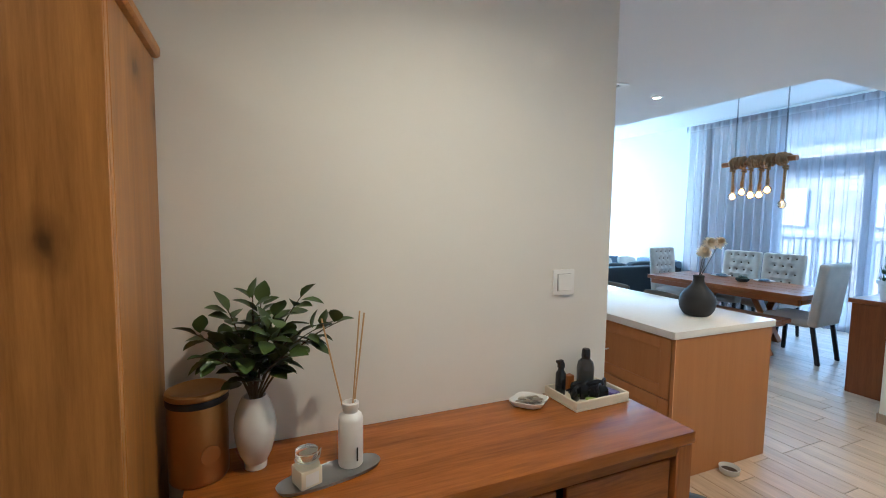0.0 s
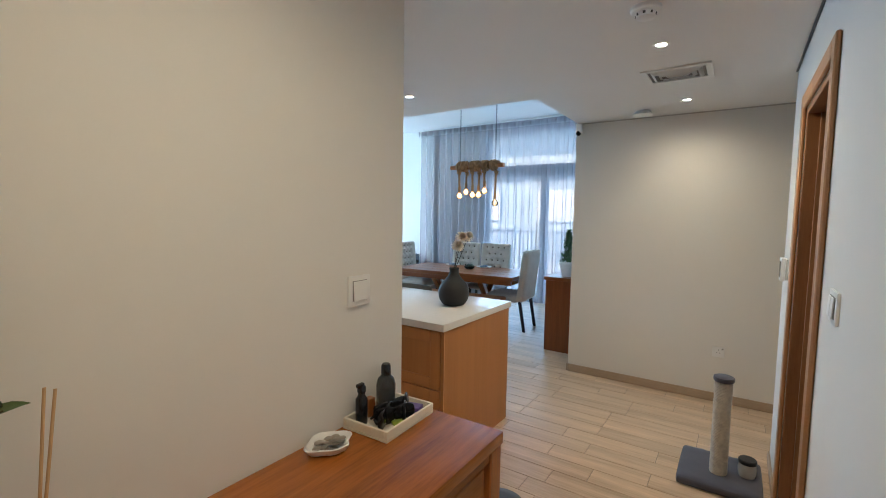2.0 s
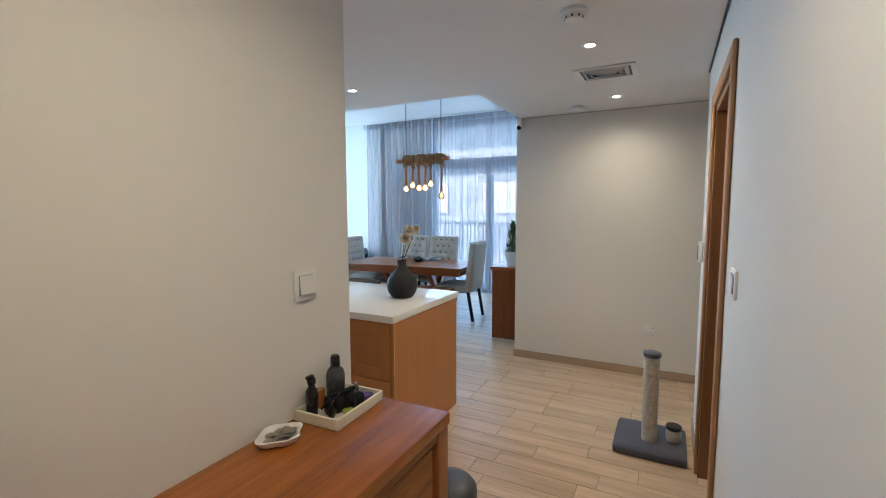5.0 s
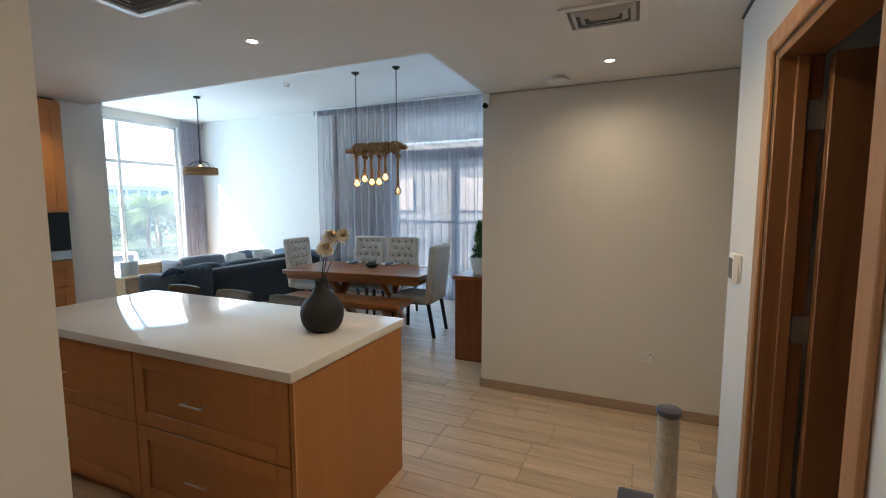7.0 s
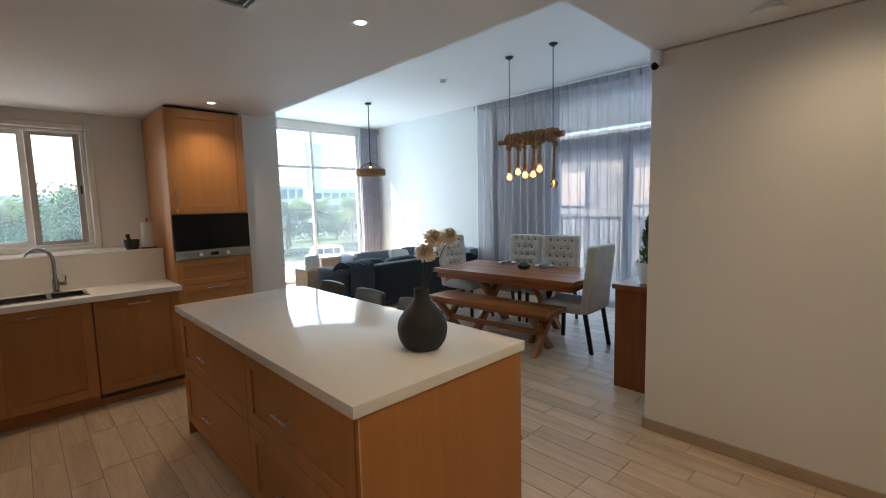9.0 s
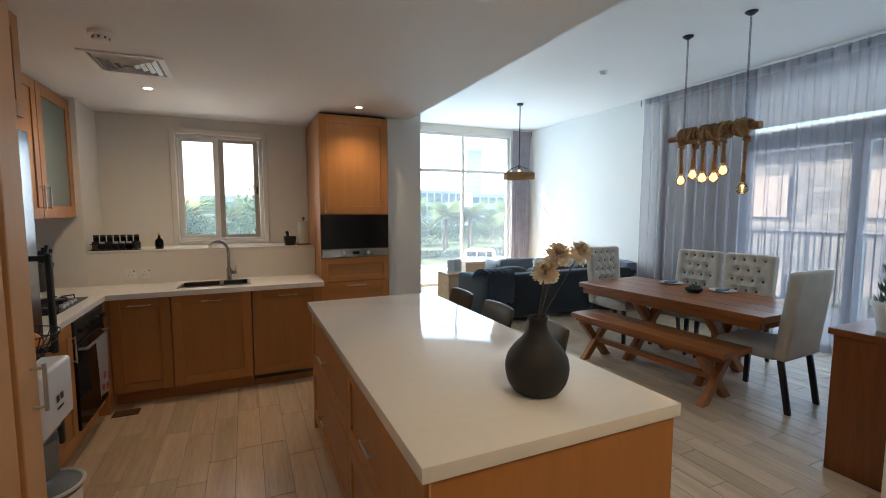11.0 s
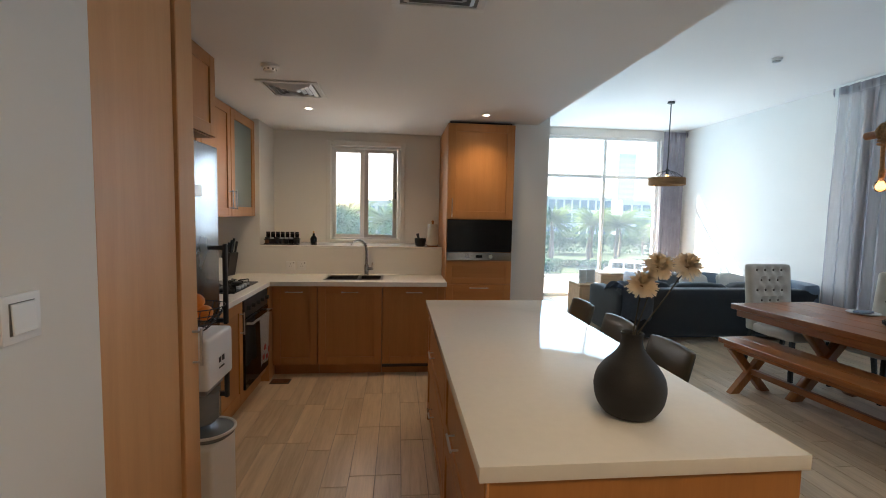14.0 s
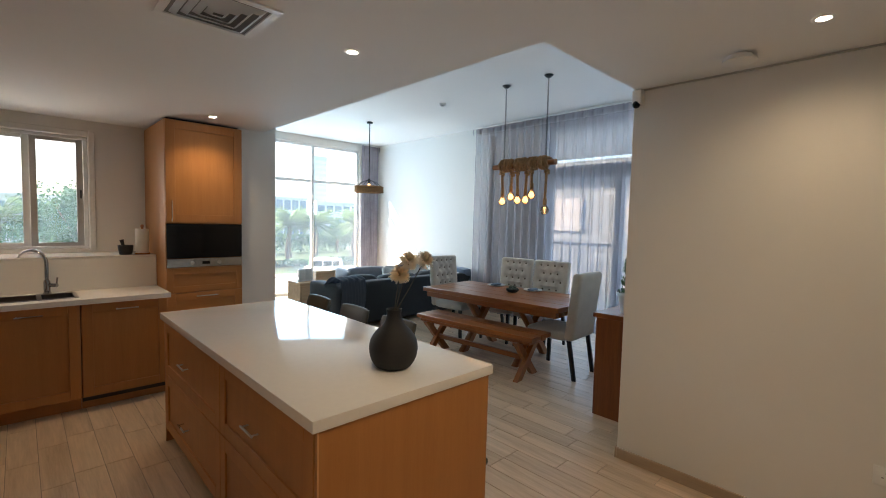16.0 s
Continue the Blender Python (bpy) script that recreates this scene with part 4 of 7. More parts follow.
def sofa():
    s = thing("corner_sofa", 0, 0, 0, "long charcoal fabric corner sofa seen from behind", "sofa")
    bm = bmesh.new()
    softbox(bm, 4.72, 7.36, 5.72, 6.60, 0.05, 0.42, 0.05, 0.0, 8)
    part("base", bm, SOFA, s)
    bm = bmesh.new()
    softbox(bm, 4.72, 7.36, 5.68, 5.90, 0.06, 0.67, 0.05, 0.004, 8)
    part("backrest", bm, SOFA, s)
    bm = bmesh.new()
    softbox(bm, 7.16, 7.40, 5.70, 6.60, 0.06, 0.74, 0.05, 0.01, 8)
    part("armrest", bm, SLATE, s, "blue-grey armrest")
    bm = bmesh.new()
    softbox(bm, 6.62, 7.38, 6.58, 7.15, 0.06, 0.44, 0.06, 0.01, 8)
    part("chaise", bm, SOFA, s)
    bm = bmesh.new()
    softbox(bm, 4.69, 4.90, 5.70, 6.60, 0.06, 0.62, 0.05, 0.01, 8)
    part("armrest", bm, SOFA, s)
    for x0, x1, lift in ((4.92, 5.50, 0.02), (5.52, 6.30, 0.0), (6.32, 7.14, 0.01)):
        bm = bmesh.new()
        softbox(bm, x0, x1, 5.86, 6.12, 0.42, 0.69 + lift, 0.09, 0.03, 8)
        part("back_cushion", bm, SOFA, s)
        bm = bmesh.new()
        softbox(bm, x0, x1, 5.95, 6.62, 0.38, 0.50, 0.05, 0.02, 8)
        part("seat_cushion", bm, SOFA, s)
    for x, y, z, turn, mat, lab in ((6.10, 6.22, 0.40, 12, CUSHION, "pale cream scatter cushion on the sofa"), (6.38, 6.30, 0.40, -10, SLATE, "blue-grey scatter cushion on the sofa"),
                                    (6.64, 6.20, 0.40, 5, CUSHION, "pale cream scatter cushion on the sofa")):
        bm = bmesh.new()
        softbox(bm, -0.22, 0.22, -0.05, 0.05, 0.0, 0.40, 0.03, 0.03, 8)
        c = part("scatter_cushion", bm, mat)
        c.matrix_basis = pose(x, y, z, -24, 5, turn)
        tagged(c, lab, "cushion", "cushions on the sofa")
    bm = bmesh.new()
    n = 22
    grid = []
    for i in range(n + 1):
        row = []
        for j in range(n + 1):
            u, v = i / n, j / n
            x = 4.675 + 0.40 * u + 0.02 * math.sin(9 * v)
            # over the back of the sofa and down on both sides
            s2 = v * 1.15
            if s2 < 0.42:
                y, z = 5.655, 0.30 + s2
            elif s2 < 0.70:
                y, z = 5.655 + (s2 - 0.42), 0.72 + 0.03 * math.sin((s2 - 0.42) / 0.28 * math.pi)
            else:
                y, z = 5.935 + 0.22 * math.sin(min(1, (s2 - 0.70) / 0.3) * 1.5), 0.72 - 0.55 * (s2 - 0.70)
            fold = 0.012 * math.sin(26 * u + 3 * v)
            row.append(bm.verts.new((x, y - abs(fold) - 0.004, z + fold)))
        grid.append(row)
    for i in range(n):
        for j in range(n):
            bm.faces.new((grid[i][j], grid[i + 1][j], grid[i + 1][j + 1], grid[i][j + 1]))
    bmesh.ops.solidify(bm, geom=bm.faces[:], thickness=0.008)
    tagged(part("sofa_throw", bm, cloth("slate_throw", (0.085, 0.10, 0.13)), smooth=70), "slate grey throw hung over the sofa back", "throw")


sofa()


def armchair(x, y, turn):
    a = thing("armchair", x, y, 0, "grey fabric armchair by the living room window", "armchair", turn=turn)
    for n, d in (("seat", (-0.32, 0.32, -0.38, 0.34, 0.12, 0.44)), ("backrest", (-0.40, 0.40, 0.22, 0.42, 0.12, 0.66)), ("armrest", (-0.45, -0.31, -0.40, 0.36, 0.12, 0.60)),
                 ("armrest", (0.31, 0.45, -0.40, 0.36, 0.12, 0.60))):
        bm = bmesh.new()
        softbox(bm, *d, 0.06, 0.012, 7)
        part(n, bm, SOFA_LIGHT, a)
    for sx in (-0.34, 0.34):
        for sy in (-0.3, 0.3):
            bm = bmesh.new()
            tube(bm, [(sx, sy, 0.13), (sx * 1.05, sy * 1.05, 0)], [0.022, 0.014], 8)
            part("leg", bm, BLACKWOOD, a)


armchair(6.38, 7.75, 172)


def side_table(x, y, w, d, h, label):
    s = thing("side_table", x, y, 0, label, "side table")
    boxpart("top", (-w / 2, w / 2, -d / 2, d / 2, h - 0.04, h), PALEWOOD, s, r=0.004)
    for sx in (-1, 1):
        boxpart("side", (sx * (w / 2 - 0.02) - 0.02, sx * (w / 2 - 0.02) + 0.02, -d / 2, d / 2, 0, h - 0.041), PALEWOOD, s, r=0.003)
    boxpart("back_panel", (-w / 2 + 0.04, w / 2 - 0.04, -d / 2 + 0.01, -d / 2 + 0.03, 0.06, h - 0.041), PALEWOOD, s, r=0.002)


side_table(4.80, 6.96, 0.36, 0.42, 0.56, "pale wood side table at the end of the sofa")
side_table(5.62, 7.95, 0.40, 0.40, 0.60, "pale wood side table by the window")


def sideboard():
    s = thing("sideboard", 0, 0, 0, "reddish acacia sideboard against the partition wall", "sideboard")
    boxpart("top", (4.905, 6.40, 1.625, 2.075, 0.815, 0.855), SHADED_REDWOOD, s, r=0.004)
    boxpart("side", (4.925, 4.965, 1.635, 2.055, 0.0, 0.814), SHADED_REDWOOD, s, r=0.004)
    boxpart("side", (6.335, 6.375, 1.635, 2.055, 0.0, 0.814), SHADED_REDWOOD, s, r=0.004)
    boxpart("body", (4.966, 6.334, 1.64, 2.03, 0.12, 0.814), SHADED_REDWOOD, s, r=0)
    for k in range(3):
        d = boxpart("door", (4.975 + k * 0.455, 5.42 + k * 0.455, 2.031, 2.052, 0.14, 0.80), SHADED_REDWOOD, s, r=0.004)
        bm = bmesh.new()
        tube(bm, [(5.37 + k * 0.455, 2.052, 0.50), (5.37 + k * 0.455, 2.078, 0.50)], [0.008, 0.014], 10)
        part("knob", bm, BLACK, d)
    p = thing("potted_plant", 5.10, 1.86, 0.855, "small green conifer in a white pot on the sideboard", "plant")
    bm = bmesh.new()
    lathe(bm, [(0, 0), (0.065, 0), (0.068, 0.01), (0.095, 0.14), (0.105, 0.142), (0.105, 0.17), (0.095, 0.17), (0.09, 0.15), (0, 0.15)], 28)
    part("pot", bm, WHITE, p, "white ceramic pot")
    leaf = surface("conifer_green", (0.05, 0.115, 0.03), 0.6, vary=0.4, scale=20)
    rnd, bm = random.Random(3), bmesh.new()
    for k in range(420):
        h = rnd.random()
        r = (0.085 * (1 - h) ** 0.7 + 0.006) * math.sqrt(rnd.random())
        a = rnd.uniform(0, 6.28)
        c = Vector((r * math.cos(a), r * math.sin(a), 0.15 + 0.36 * h))
        d = Vector((math.cos(a) * 0.5, math.sin(a) * 0.5, 1)).normalized() * 0.045
        w = Vector((-math.sin(a), math.cos(a), 0)) * 0.006
        bm.faces.new([bm.verts.new(q) for q in (c - w, c + d * 0.5 - w * 1.3, c + d, c + d * 0.5 + w * 1.3, c + w)])
    part("foliage", bm, leaf, p, "dense green needles", smooth=None)


sideboard()


def curtain(name, axis, fixed, a0, a1, z0, z1, mat, waves, depth, label, heading=None):
    """Fabric hung in pleats: pinched at its heading, opening into folds that double over on themselves below."""
    per, m = 14, 18
    n = int(waves) * per
    rnd = random.Random(7)
    size = [rnd.uniform(0.65, 1.3) for _ in range(int(waves) + 2)]
    lean = [rnd.uniform(-0.5, 0.5) for _ in range(int(waves) + 2)]

    def at(u, v):
        f = u * int(waves)
        k = min(int(waves) - 1, int(f))
        mix = f - k
        s = size[k] * (1 - mix) + size[k + 1] * mix
        ln = lean[k] * (1 - mix) + lean[k + 1] * mix
        ph = 2 * math.pi * f
        grow = min(1.0, 0.30 + 1.6 * v)
        w = math.sin(ph + 0.35 * ln * v)
        dd = depth * s * grow * (w + 0.22 * math.sin(2 * ph + 3 * ln))
        pitch = (a1 - a0) / waves
        aa = a0 + (a1 - a0) * u + pitch * 0.20 * s * grow * math.sin(2 * ph + 0.5 * ln) + 0.03 * ln * v * math.sin(math.pi * u)
        z = z1 + (z0 - z1) * v
        return (aa, fixed + dd, z) if axis == "y" else (fixed + dd, aa, z)

    def sheet(v0, v1, rows, shift=0.0):
        bm = bmesh.new()
        grid = [[bm.verts.new(at(i / n, v0 + (v1 - v0) * j / rows)) for j in range(rows + 1)] for i in range(n + 1)]
        for i in range(n):
            for j in range(rows):
                bm.faces.new((grid[i][j], grid[i + 1][j], grid[i + 1][j + 1], grid[i][j + 1]))
        if shift:
            for v in bm.verts:
                v.co.y, v.co.x = (v.co.y - shift, v.co.x) if axis == "y" else (v.co.y, v.co.x - shift)
        return bm
    c = thing(name, 0, 0, 0, label, "curtain")
    part("fabric", sheet(0.0, 1.0, m), mat, c, smooth=80)
    part("heading_tape", sheet(0.002, 0.032, 2, 0.003), heading or mat, c, "doubled heading of the curtain", smooth=80)
    bm = bmesh.new()
    if axis == "y":
        box(bm, a0, a1, fixed - 0.012, fixed + 0.012, z1 + 0.002, z1 + 0.028)
    else:
        box(bm, fixed - 0.012, fixed + 0.012, a0, a1, z1 + 0.002, z1 + 0.028)
    part("track", bm, WHITE, c)
    bm = bmesh.new()
    for dx in (-0.008, 0.0, 0.008):
        vs = [bm.verts.new(q) for q in ((dx - 0.005, -0.026, 0.0), (dx + 0.005, -0.026, 0.0), (dx * 1.2 + 0.004, -0.030, -0.055), (dx * 0.4 + 0.002, -0.018, -0.105), (dx * 0.4 - 0.002, -0.018, -0.105), (dx * 1.2 - 0.004, -0.030, -0.055))]
        bm.faces.new(vs)
    bmesh.ops.solidify(bm, geom=bm.faces[:], thickness=0.004)
    me = mesh_of("heading_pleat", bm, heading or mat)
    for i in range(int(waves) + 1):
        a = a0 + (a1 - a0) * (i + 0.25) / waves
        o = new("heading_pleat", me)
        o.parent = c
        o.matrix_basis = pose(a, fixed, z1) if axis == "y" else pose(fixed, a, z1, 0, 0, 270)
    return c


curtain("sheer_curtain", "x", 7.40, 1.66, 5.70, 0.02, 3.20, SHEER, 27, 0.050, "floor-length sheer grey curtain drawn before the balcony doors", HEADING)
curtain("window_drape", "y", 8.74, 7.02, 7.46, 0.02, 3.20, DRAPE, 7, 0.035, "gathered mauve-grey drape beside the tall window")


def rope_chandelier():
    """A wooden beam on two chains with jute rope wound round it and bulbs on the rope ends."""
    c = thing("rope_chandelier", 5.85, 3.525, 0, "wooden beam chandelier wound with jute rope and lit bulbs", "chandelier")
    bm = bmesh.new()
    tube(bm, [(0, -0.445, 2.262), (0.004, -0.2, 2.264), (-0.004, 0.1, 2.256), (0, 0.445, 2.254)], [0.034, 0.036, 0.036, 0.033], 12)
    part("beam", bm, TEAK_Y, c)
    for y in (-0.312, 0.285):
        bm = bmesh.new()
        lathe(bm, [(0.0, -0.03), (0.02, -0.03), (0.05, -0.006), (0.05, 0.0), (0, 0)], 20, (0, y, 3.235))
        part("ceiling_rose", bm, BLACK, c)
        bm = bmesh.new()
        n = 34
        for k in range(n):
            z = 2.29 + (3.205 - 2.29) * (k + 0.5) / n
            u = (1, 0) if k % 2 else (0, 1)
            tube(bm, [(u[0] * 0.008 * math.cos(a), y + u[1] * 0.008 * math.cos(a), z + 0.019 * math.sin(a)) for a in [i * math.pi / 5 for i in range(11)]], 0.0022, 5, False)
        part("chain", bm, BLACK, c)
    spots = ((0.269, 1.83), (0.195, 1.889), (0.041, 1.842), (-0.023, 1.846), (-0.159, 1.898), (-0.298, 1.722))
    for i, (y, z) in enumerate(spots):
        hx = 0.05 * (1 if i % 2 else -1)
        bm = bmesh.new()
        wind = [(0.048 * math.cos(a), y - 0.062 + 0.124 * a / 25.1 + 0.006 * math.sin(2 * a + y * 30), 2.267 + 0.048 * math.sin(a)) for a in [k * 0.4 for k in range(63)]]
        tube(bm, wind, 0.017, 7)
        # a second, looser layer and a knot
        tube(bm, [((0.070 + 0.006 * math.sin(3 * a + y * 9)) * math.cos(a), y - 0.035 + 0.07 * a / 18.9 + 0.010 * math.sin(1.7 * a + i), 2.265 + 0.068 * math.sin(a)) for a in [k * 0.4 + i for k in range(44)]], 0.015, 7)
        tube(bm, [(hx * 1.1 + 0.026 * math.cos(a), y + 0.024 * math.sin(a), 2.20 - 0.018 * k / 6) for k, a in enumerate([k * 0.7 for k in range(20)])], 0.012, 7)
        r = part("rope", bm, ROPE, c, "thick jute rope")
        bm = bmesh.new()
        tube(bm, [(hx * 0.9, y, 2.28), (hx, y, 2.2), (hx * 0.8, y, (2.2 + z) / 2), (hx * 0.7, y, z + 0.13)], 0.0155, 8)
        part("rope_drop", bm, ROPE, r)
        bm = bmesh.new()
        lathe(bm, [(0, 0.14), (0.017, 0.14), (0.021, 0.13), (0.021, 0.062), (0.0, 0.062)], 14, (hx * 0.7, y, z))
        part("lamp_holder", bm, ROPE, c)
        bm = bmesh.new()
        lathe(bm, catmull([(0.0, -0.050), (0.024, -0.044), (0.043, -0.022), (0.048, 0.0), (0.042, 0.024), (0.024, 0.046), (0.016, 0.060), (0.014, 0.068)], 3), 22, (hx * 0.7, y, z))
        b = part("bulb", bm, BULBGLASS, c, "clear filament bulb")
        b.visible_shadow = False
        bm = bmesh.new()
        lathe(bm, [(0.0, -0.022), (0.027 if i < 5 else 0.003, -0.026), (0.034 if i < 5 else 0.004, 0.0), (0.014, 0.034), (0, 0.040)], 12, (hx * 0.7, y, z))
        part("filament", bm, BULB, b, "glowing filament")


rope_chandelier()


def pendant():
    p = thing("pendant_lamp", 5.90, 6.80, 0, "black wire pendant lamp with a woven rope rim", "pendant lamp")
    bm = bmesh.new()
    lathe(bm, [(0, 0), (0.05, 0), (0.05, -0.025), (0, -0.025)], 20, (0, 0, 3.236))
    part("ceiling_rose", bm, BLACK, p)
    bm = bmesh.new()
    tube(bm, [(0, 0, 3.21), (0, 0, 2.27)], 0.008, 8)
    part("rod", bm, BLACK, p)
    bm = bmesh.new()
    for k in range(12):
        a = k * math.pi / 6
        tube(bm, [(0.02 * math.cos(a), 0.02 * math.sin(a), 2.25), (0.12 * math.cos(a), 0.12 * math.sin(a), 2.215), (0.235 * math.cos(a), 0.235 * math.sin(a), 2.13)], 0.003, 6)
    part("wire_cage", bm, BLACK, p)
    for k in range(5):
        bm = bmesh.new()
        tube(bm, [(0.24 * math.cos(a), 0.24 * math.sin(a), 2.045 + k * 0.021) for a in [i * math.pi / 24 for i in range(49)]], 0.0125, 7, False)
        part("rope_ring", bm, ROPE, p)
    bm = bmesh.new()
    lathe(bm, [(0, 0.08), (0.018, 0.08), (0.022, 0.0), (0, 0)], 14, (0, 0, 2.19))
    part("lamp_holder", bm, BLACK, p)
    bm = bmesh.new()
    lathe(bm, [(0, -0.05), (0.022, -0.04), (0.03, -0.01), (0.022, 0.03), (0.012, 0.05)], 16, (0, 0, 2.145))
    part("bulb", bm, BULB, p, "glowing bulb")


pendant()


def table_frame(x, y, z, turn):
    f = thing("photo_frame", x, y, z, "small white frame standing on the side table", "picture frame", "frames on the side table", turn)
    boxpart("border", (-0.07, 0.07, -0.012, 0.012, 0.0, 0.20), CERAMIC_WHITE, f, r=0.004)
    boxpart("picture", (-0.05, 0.05, -0.0145, -0.0125, 0.02, 0.18), CUSHION, f, r=0)


CERAMIC_WHITE = surface("white_lacquer", (0.74, 0.73, 0.71), 0.35, relief=0.0)
table_frame(4.74, 6.93, 0.561, 20)
table_frame(4.87, 6.97, 0.561, -15)

# ---- hallway ----
def console_table():
    t = thing("console_table", 0, 0, 0, "reddish acacia console table with three drawers against the wall", "console table")
    boxpart("tabletop", (-0.14, 1.236, 0.786, 1.192, 0.868, 0.905), TEAK, t, r=0.004, seg=2)
    for x0, x1 in ((-0.135, -0.07), (1.168, 1.232)):
        for y0, y1 in ((0.79, 0.85), (1.13, 1.19)):
            boxpart("leg", (x0, x1, y0, y1, 0.0, 0.867), TEAK_Z, t, r=0.004)
    boxpart("side_rail", (1.18, 1.222, 0.851, 1.129, 0.64, 0.867), TEAK, t, r=0.002)
    boxpart("side_rail", (-0.125, -0.085, 0.851, 1.129, 0.64, 0.867), TEAK, t, r=0.002)
    boxpart("back_rail", (-0.07, 1.168, 1.165, 1.185, 0.64, 0.867), TEAK, t, r=0.002)
    boxpart("front_rail", (-0.07, 1.168, 0.795, 0.825, 0.835, 0.867), TEAK, t, r=0.002)
    boxpart("front_rail", (-0.07, 1.168, 0.795, 0.825, 0.62, 0.645), TEAK, t, r=0.002)
    boxpart("drawer_case", (-0.07, 1.168, 0.826, 1.164, 0.645, 0.66), BLACK, t, r=0)
    for x0, x1 in ((-0.055, 0.335), (0.355, 0.745), (0.765, 1.16)):
        d = boxpart("drawer_front", (x0 + 0.006, x1 - 0.006, 0.802, 0.822, 0.651, 0.825), TEAK, t, r=0.004)
        bm = bmesh.new()
        c = (x0 + x1) / 2
        tube(bm, [(c, 0.802, 0.74), (c, 0.785, 0.74), (c, 0.772, 0.74)], [0.008, 0.010, 0.016], 12)
        box(bm, c - 0.045, c + 0.045, 0.764, 0.778, 0.733, 0.747, r=0.004)
        part("knob", bm, TEAK_Z, d, "carved wooden pull")
    boxpart("shelf", (-0.10, 1.20, 0.83, 1.17, 0.14, 0.165), TEAK, t, r=0.003)


console_table()


def wardrobe():
    w = thing("knotty_wardrobe", 0, 0, 0, "tall knotty brown wooden wardrobe beside the console", "wardrobe")
    boxpart("carcass", (-1.21, -0.195, 0.812, 1.192, 0.0, 1.91), KNOTTY, w, r=0.004)
    for x0, x1 in ((-1.21, -0.705), (-0.70, -0.195)):
        d = boxpart("door", (x0, x1, 0.7935, 0.811, 0.06, 1.89), KNOTTY, w, r=0.002)
        widths = (0.30, 0.36, 0.34) if x1 < -0.5 else (0.36, 0.30, 0.34)
        edge = x0
        for share in widths:
            boxpart("board", (edge + 0.0004, edge + share * (x1 - x0) - 0.0004, 0.788, 0.7934, 0.06, 1.89), KNOTTY, d, r=0.0012)
            edge += share * (x1 - x0)
        bm = bmesh.new()
        tube(bm, [(-0.73 if x1 < -0.5 else -0.675, 0.788, 1.05), (-0.73 if x1 < -0.5 else -0.675, 0.765, 1.05)], [0.008, 0.016], 12)
        part("knob", bm, BLACK, d)
    boxpart("cornice", (-1.23, -0.180, 0.785, 1.193, 1.911, 1.94), KNOTTY, w, r=0.006)


wardrobe()

COPPER = surface("copper_tin", (0.50, 0.29, 0.11), 0.36, 1.0, vary=0.12, fine=90, relief=0.15)
GREEN = surface("glossy_leaf", (0.055, 0.088, 0.020), 0.38, vary=0.35, scale=14, fine=150, relief=0.1)
TWIG = surface("twig_brown", (0.07, 0.055, 0.03), 0.8)
MILK = surface("milk_glass", (0.70, 0.70, 0.69), 0.22, vary=0.04, scale=12, relief=0.0)
CERAMIC = surface("white_ceramic", (0.76, 0.745, 0.72), 0.30, relief=0.0)
REED = wood("reed_stick", (0.45, 0.27, 0.12), (0.62, 0.40, 0.20), 0.7, "z")
TRAYWOOD = surface("cream_painted_wood", (0.70, 0.64, 0.52), 0.5, fine=90, relief=0.15)


def canister():
    c = thing("copper_canister", -0.112, 1.085, 0.905, "hammered copper canister with a black band and lid", "canister")
    bm = bmesh.new()
    lathe(bm, [(0, 0.001), (0.062, 0.001), (0.065, 0.006)] + [(0.065 + 0.0006 * (k % 2), 0.01 + k * 0.004) for k in range(42)] + [(0.064, 0.187), (0, 0.187)], 56)
    part("body", bm, COPPER, c, "hammered copper body")
    bm = bmesh.new()
    lathe(bm, [(0.0, 0.188), (0.067, 0.188), (0.068, 0.190), (0.068, 0.202), (0.066, 0.205), (0, 0.205)], 48)
    part("band", bm, BLACK, c, "black rubber band")
    bm = bmesh.new()
    lathe(bm, [(0.0, 0.2055), (0.068, 0.2055), (0.070, 0.209), (0.068, 0.217), (0.060, 0.219), (0.056, 0.217), (0, 0.217)], 48)
    part("lid", bm, COPPER, c, "polished copper lid")
    bm = bmesh.new()
    lathe(bm, [(0.0, -0.001), (0.022, -0.001), (0.022, 0.001), (0, 0.001)], 20)
    e = part("emblem", bm, COPPER, c)
    e.matrix_basis = pose(0.03, -0.060, 0.075, 90, 0, 26)


canister()


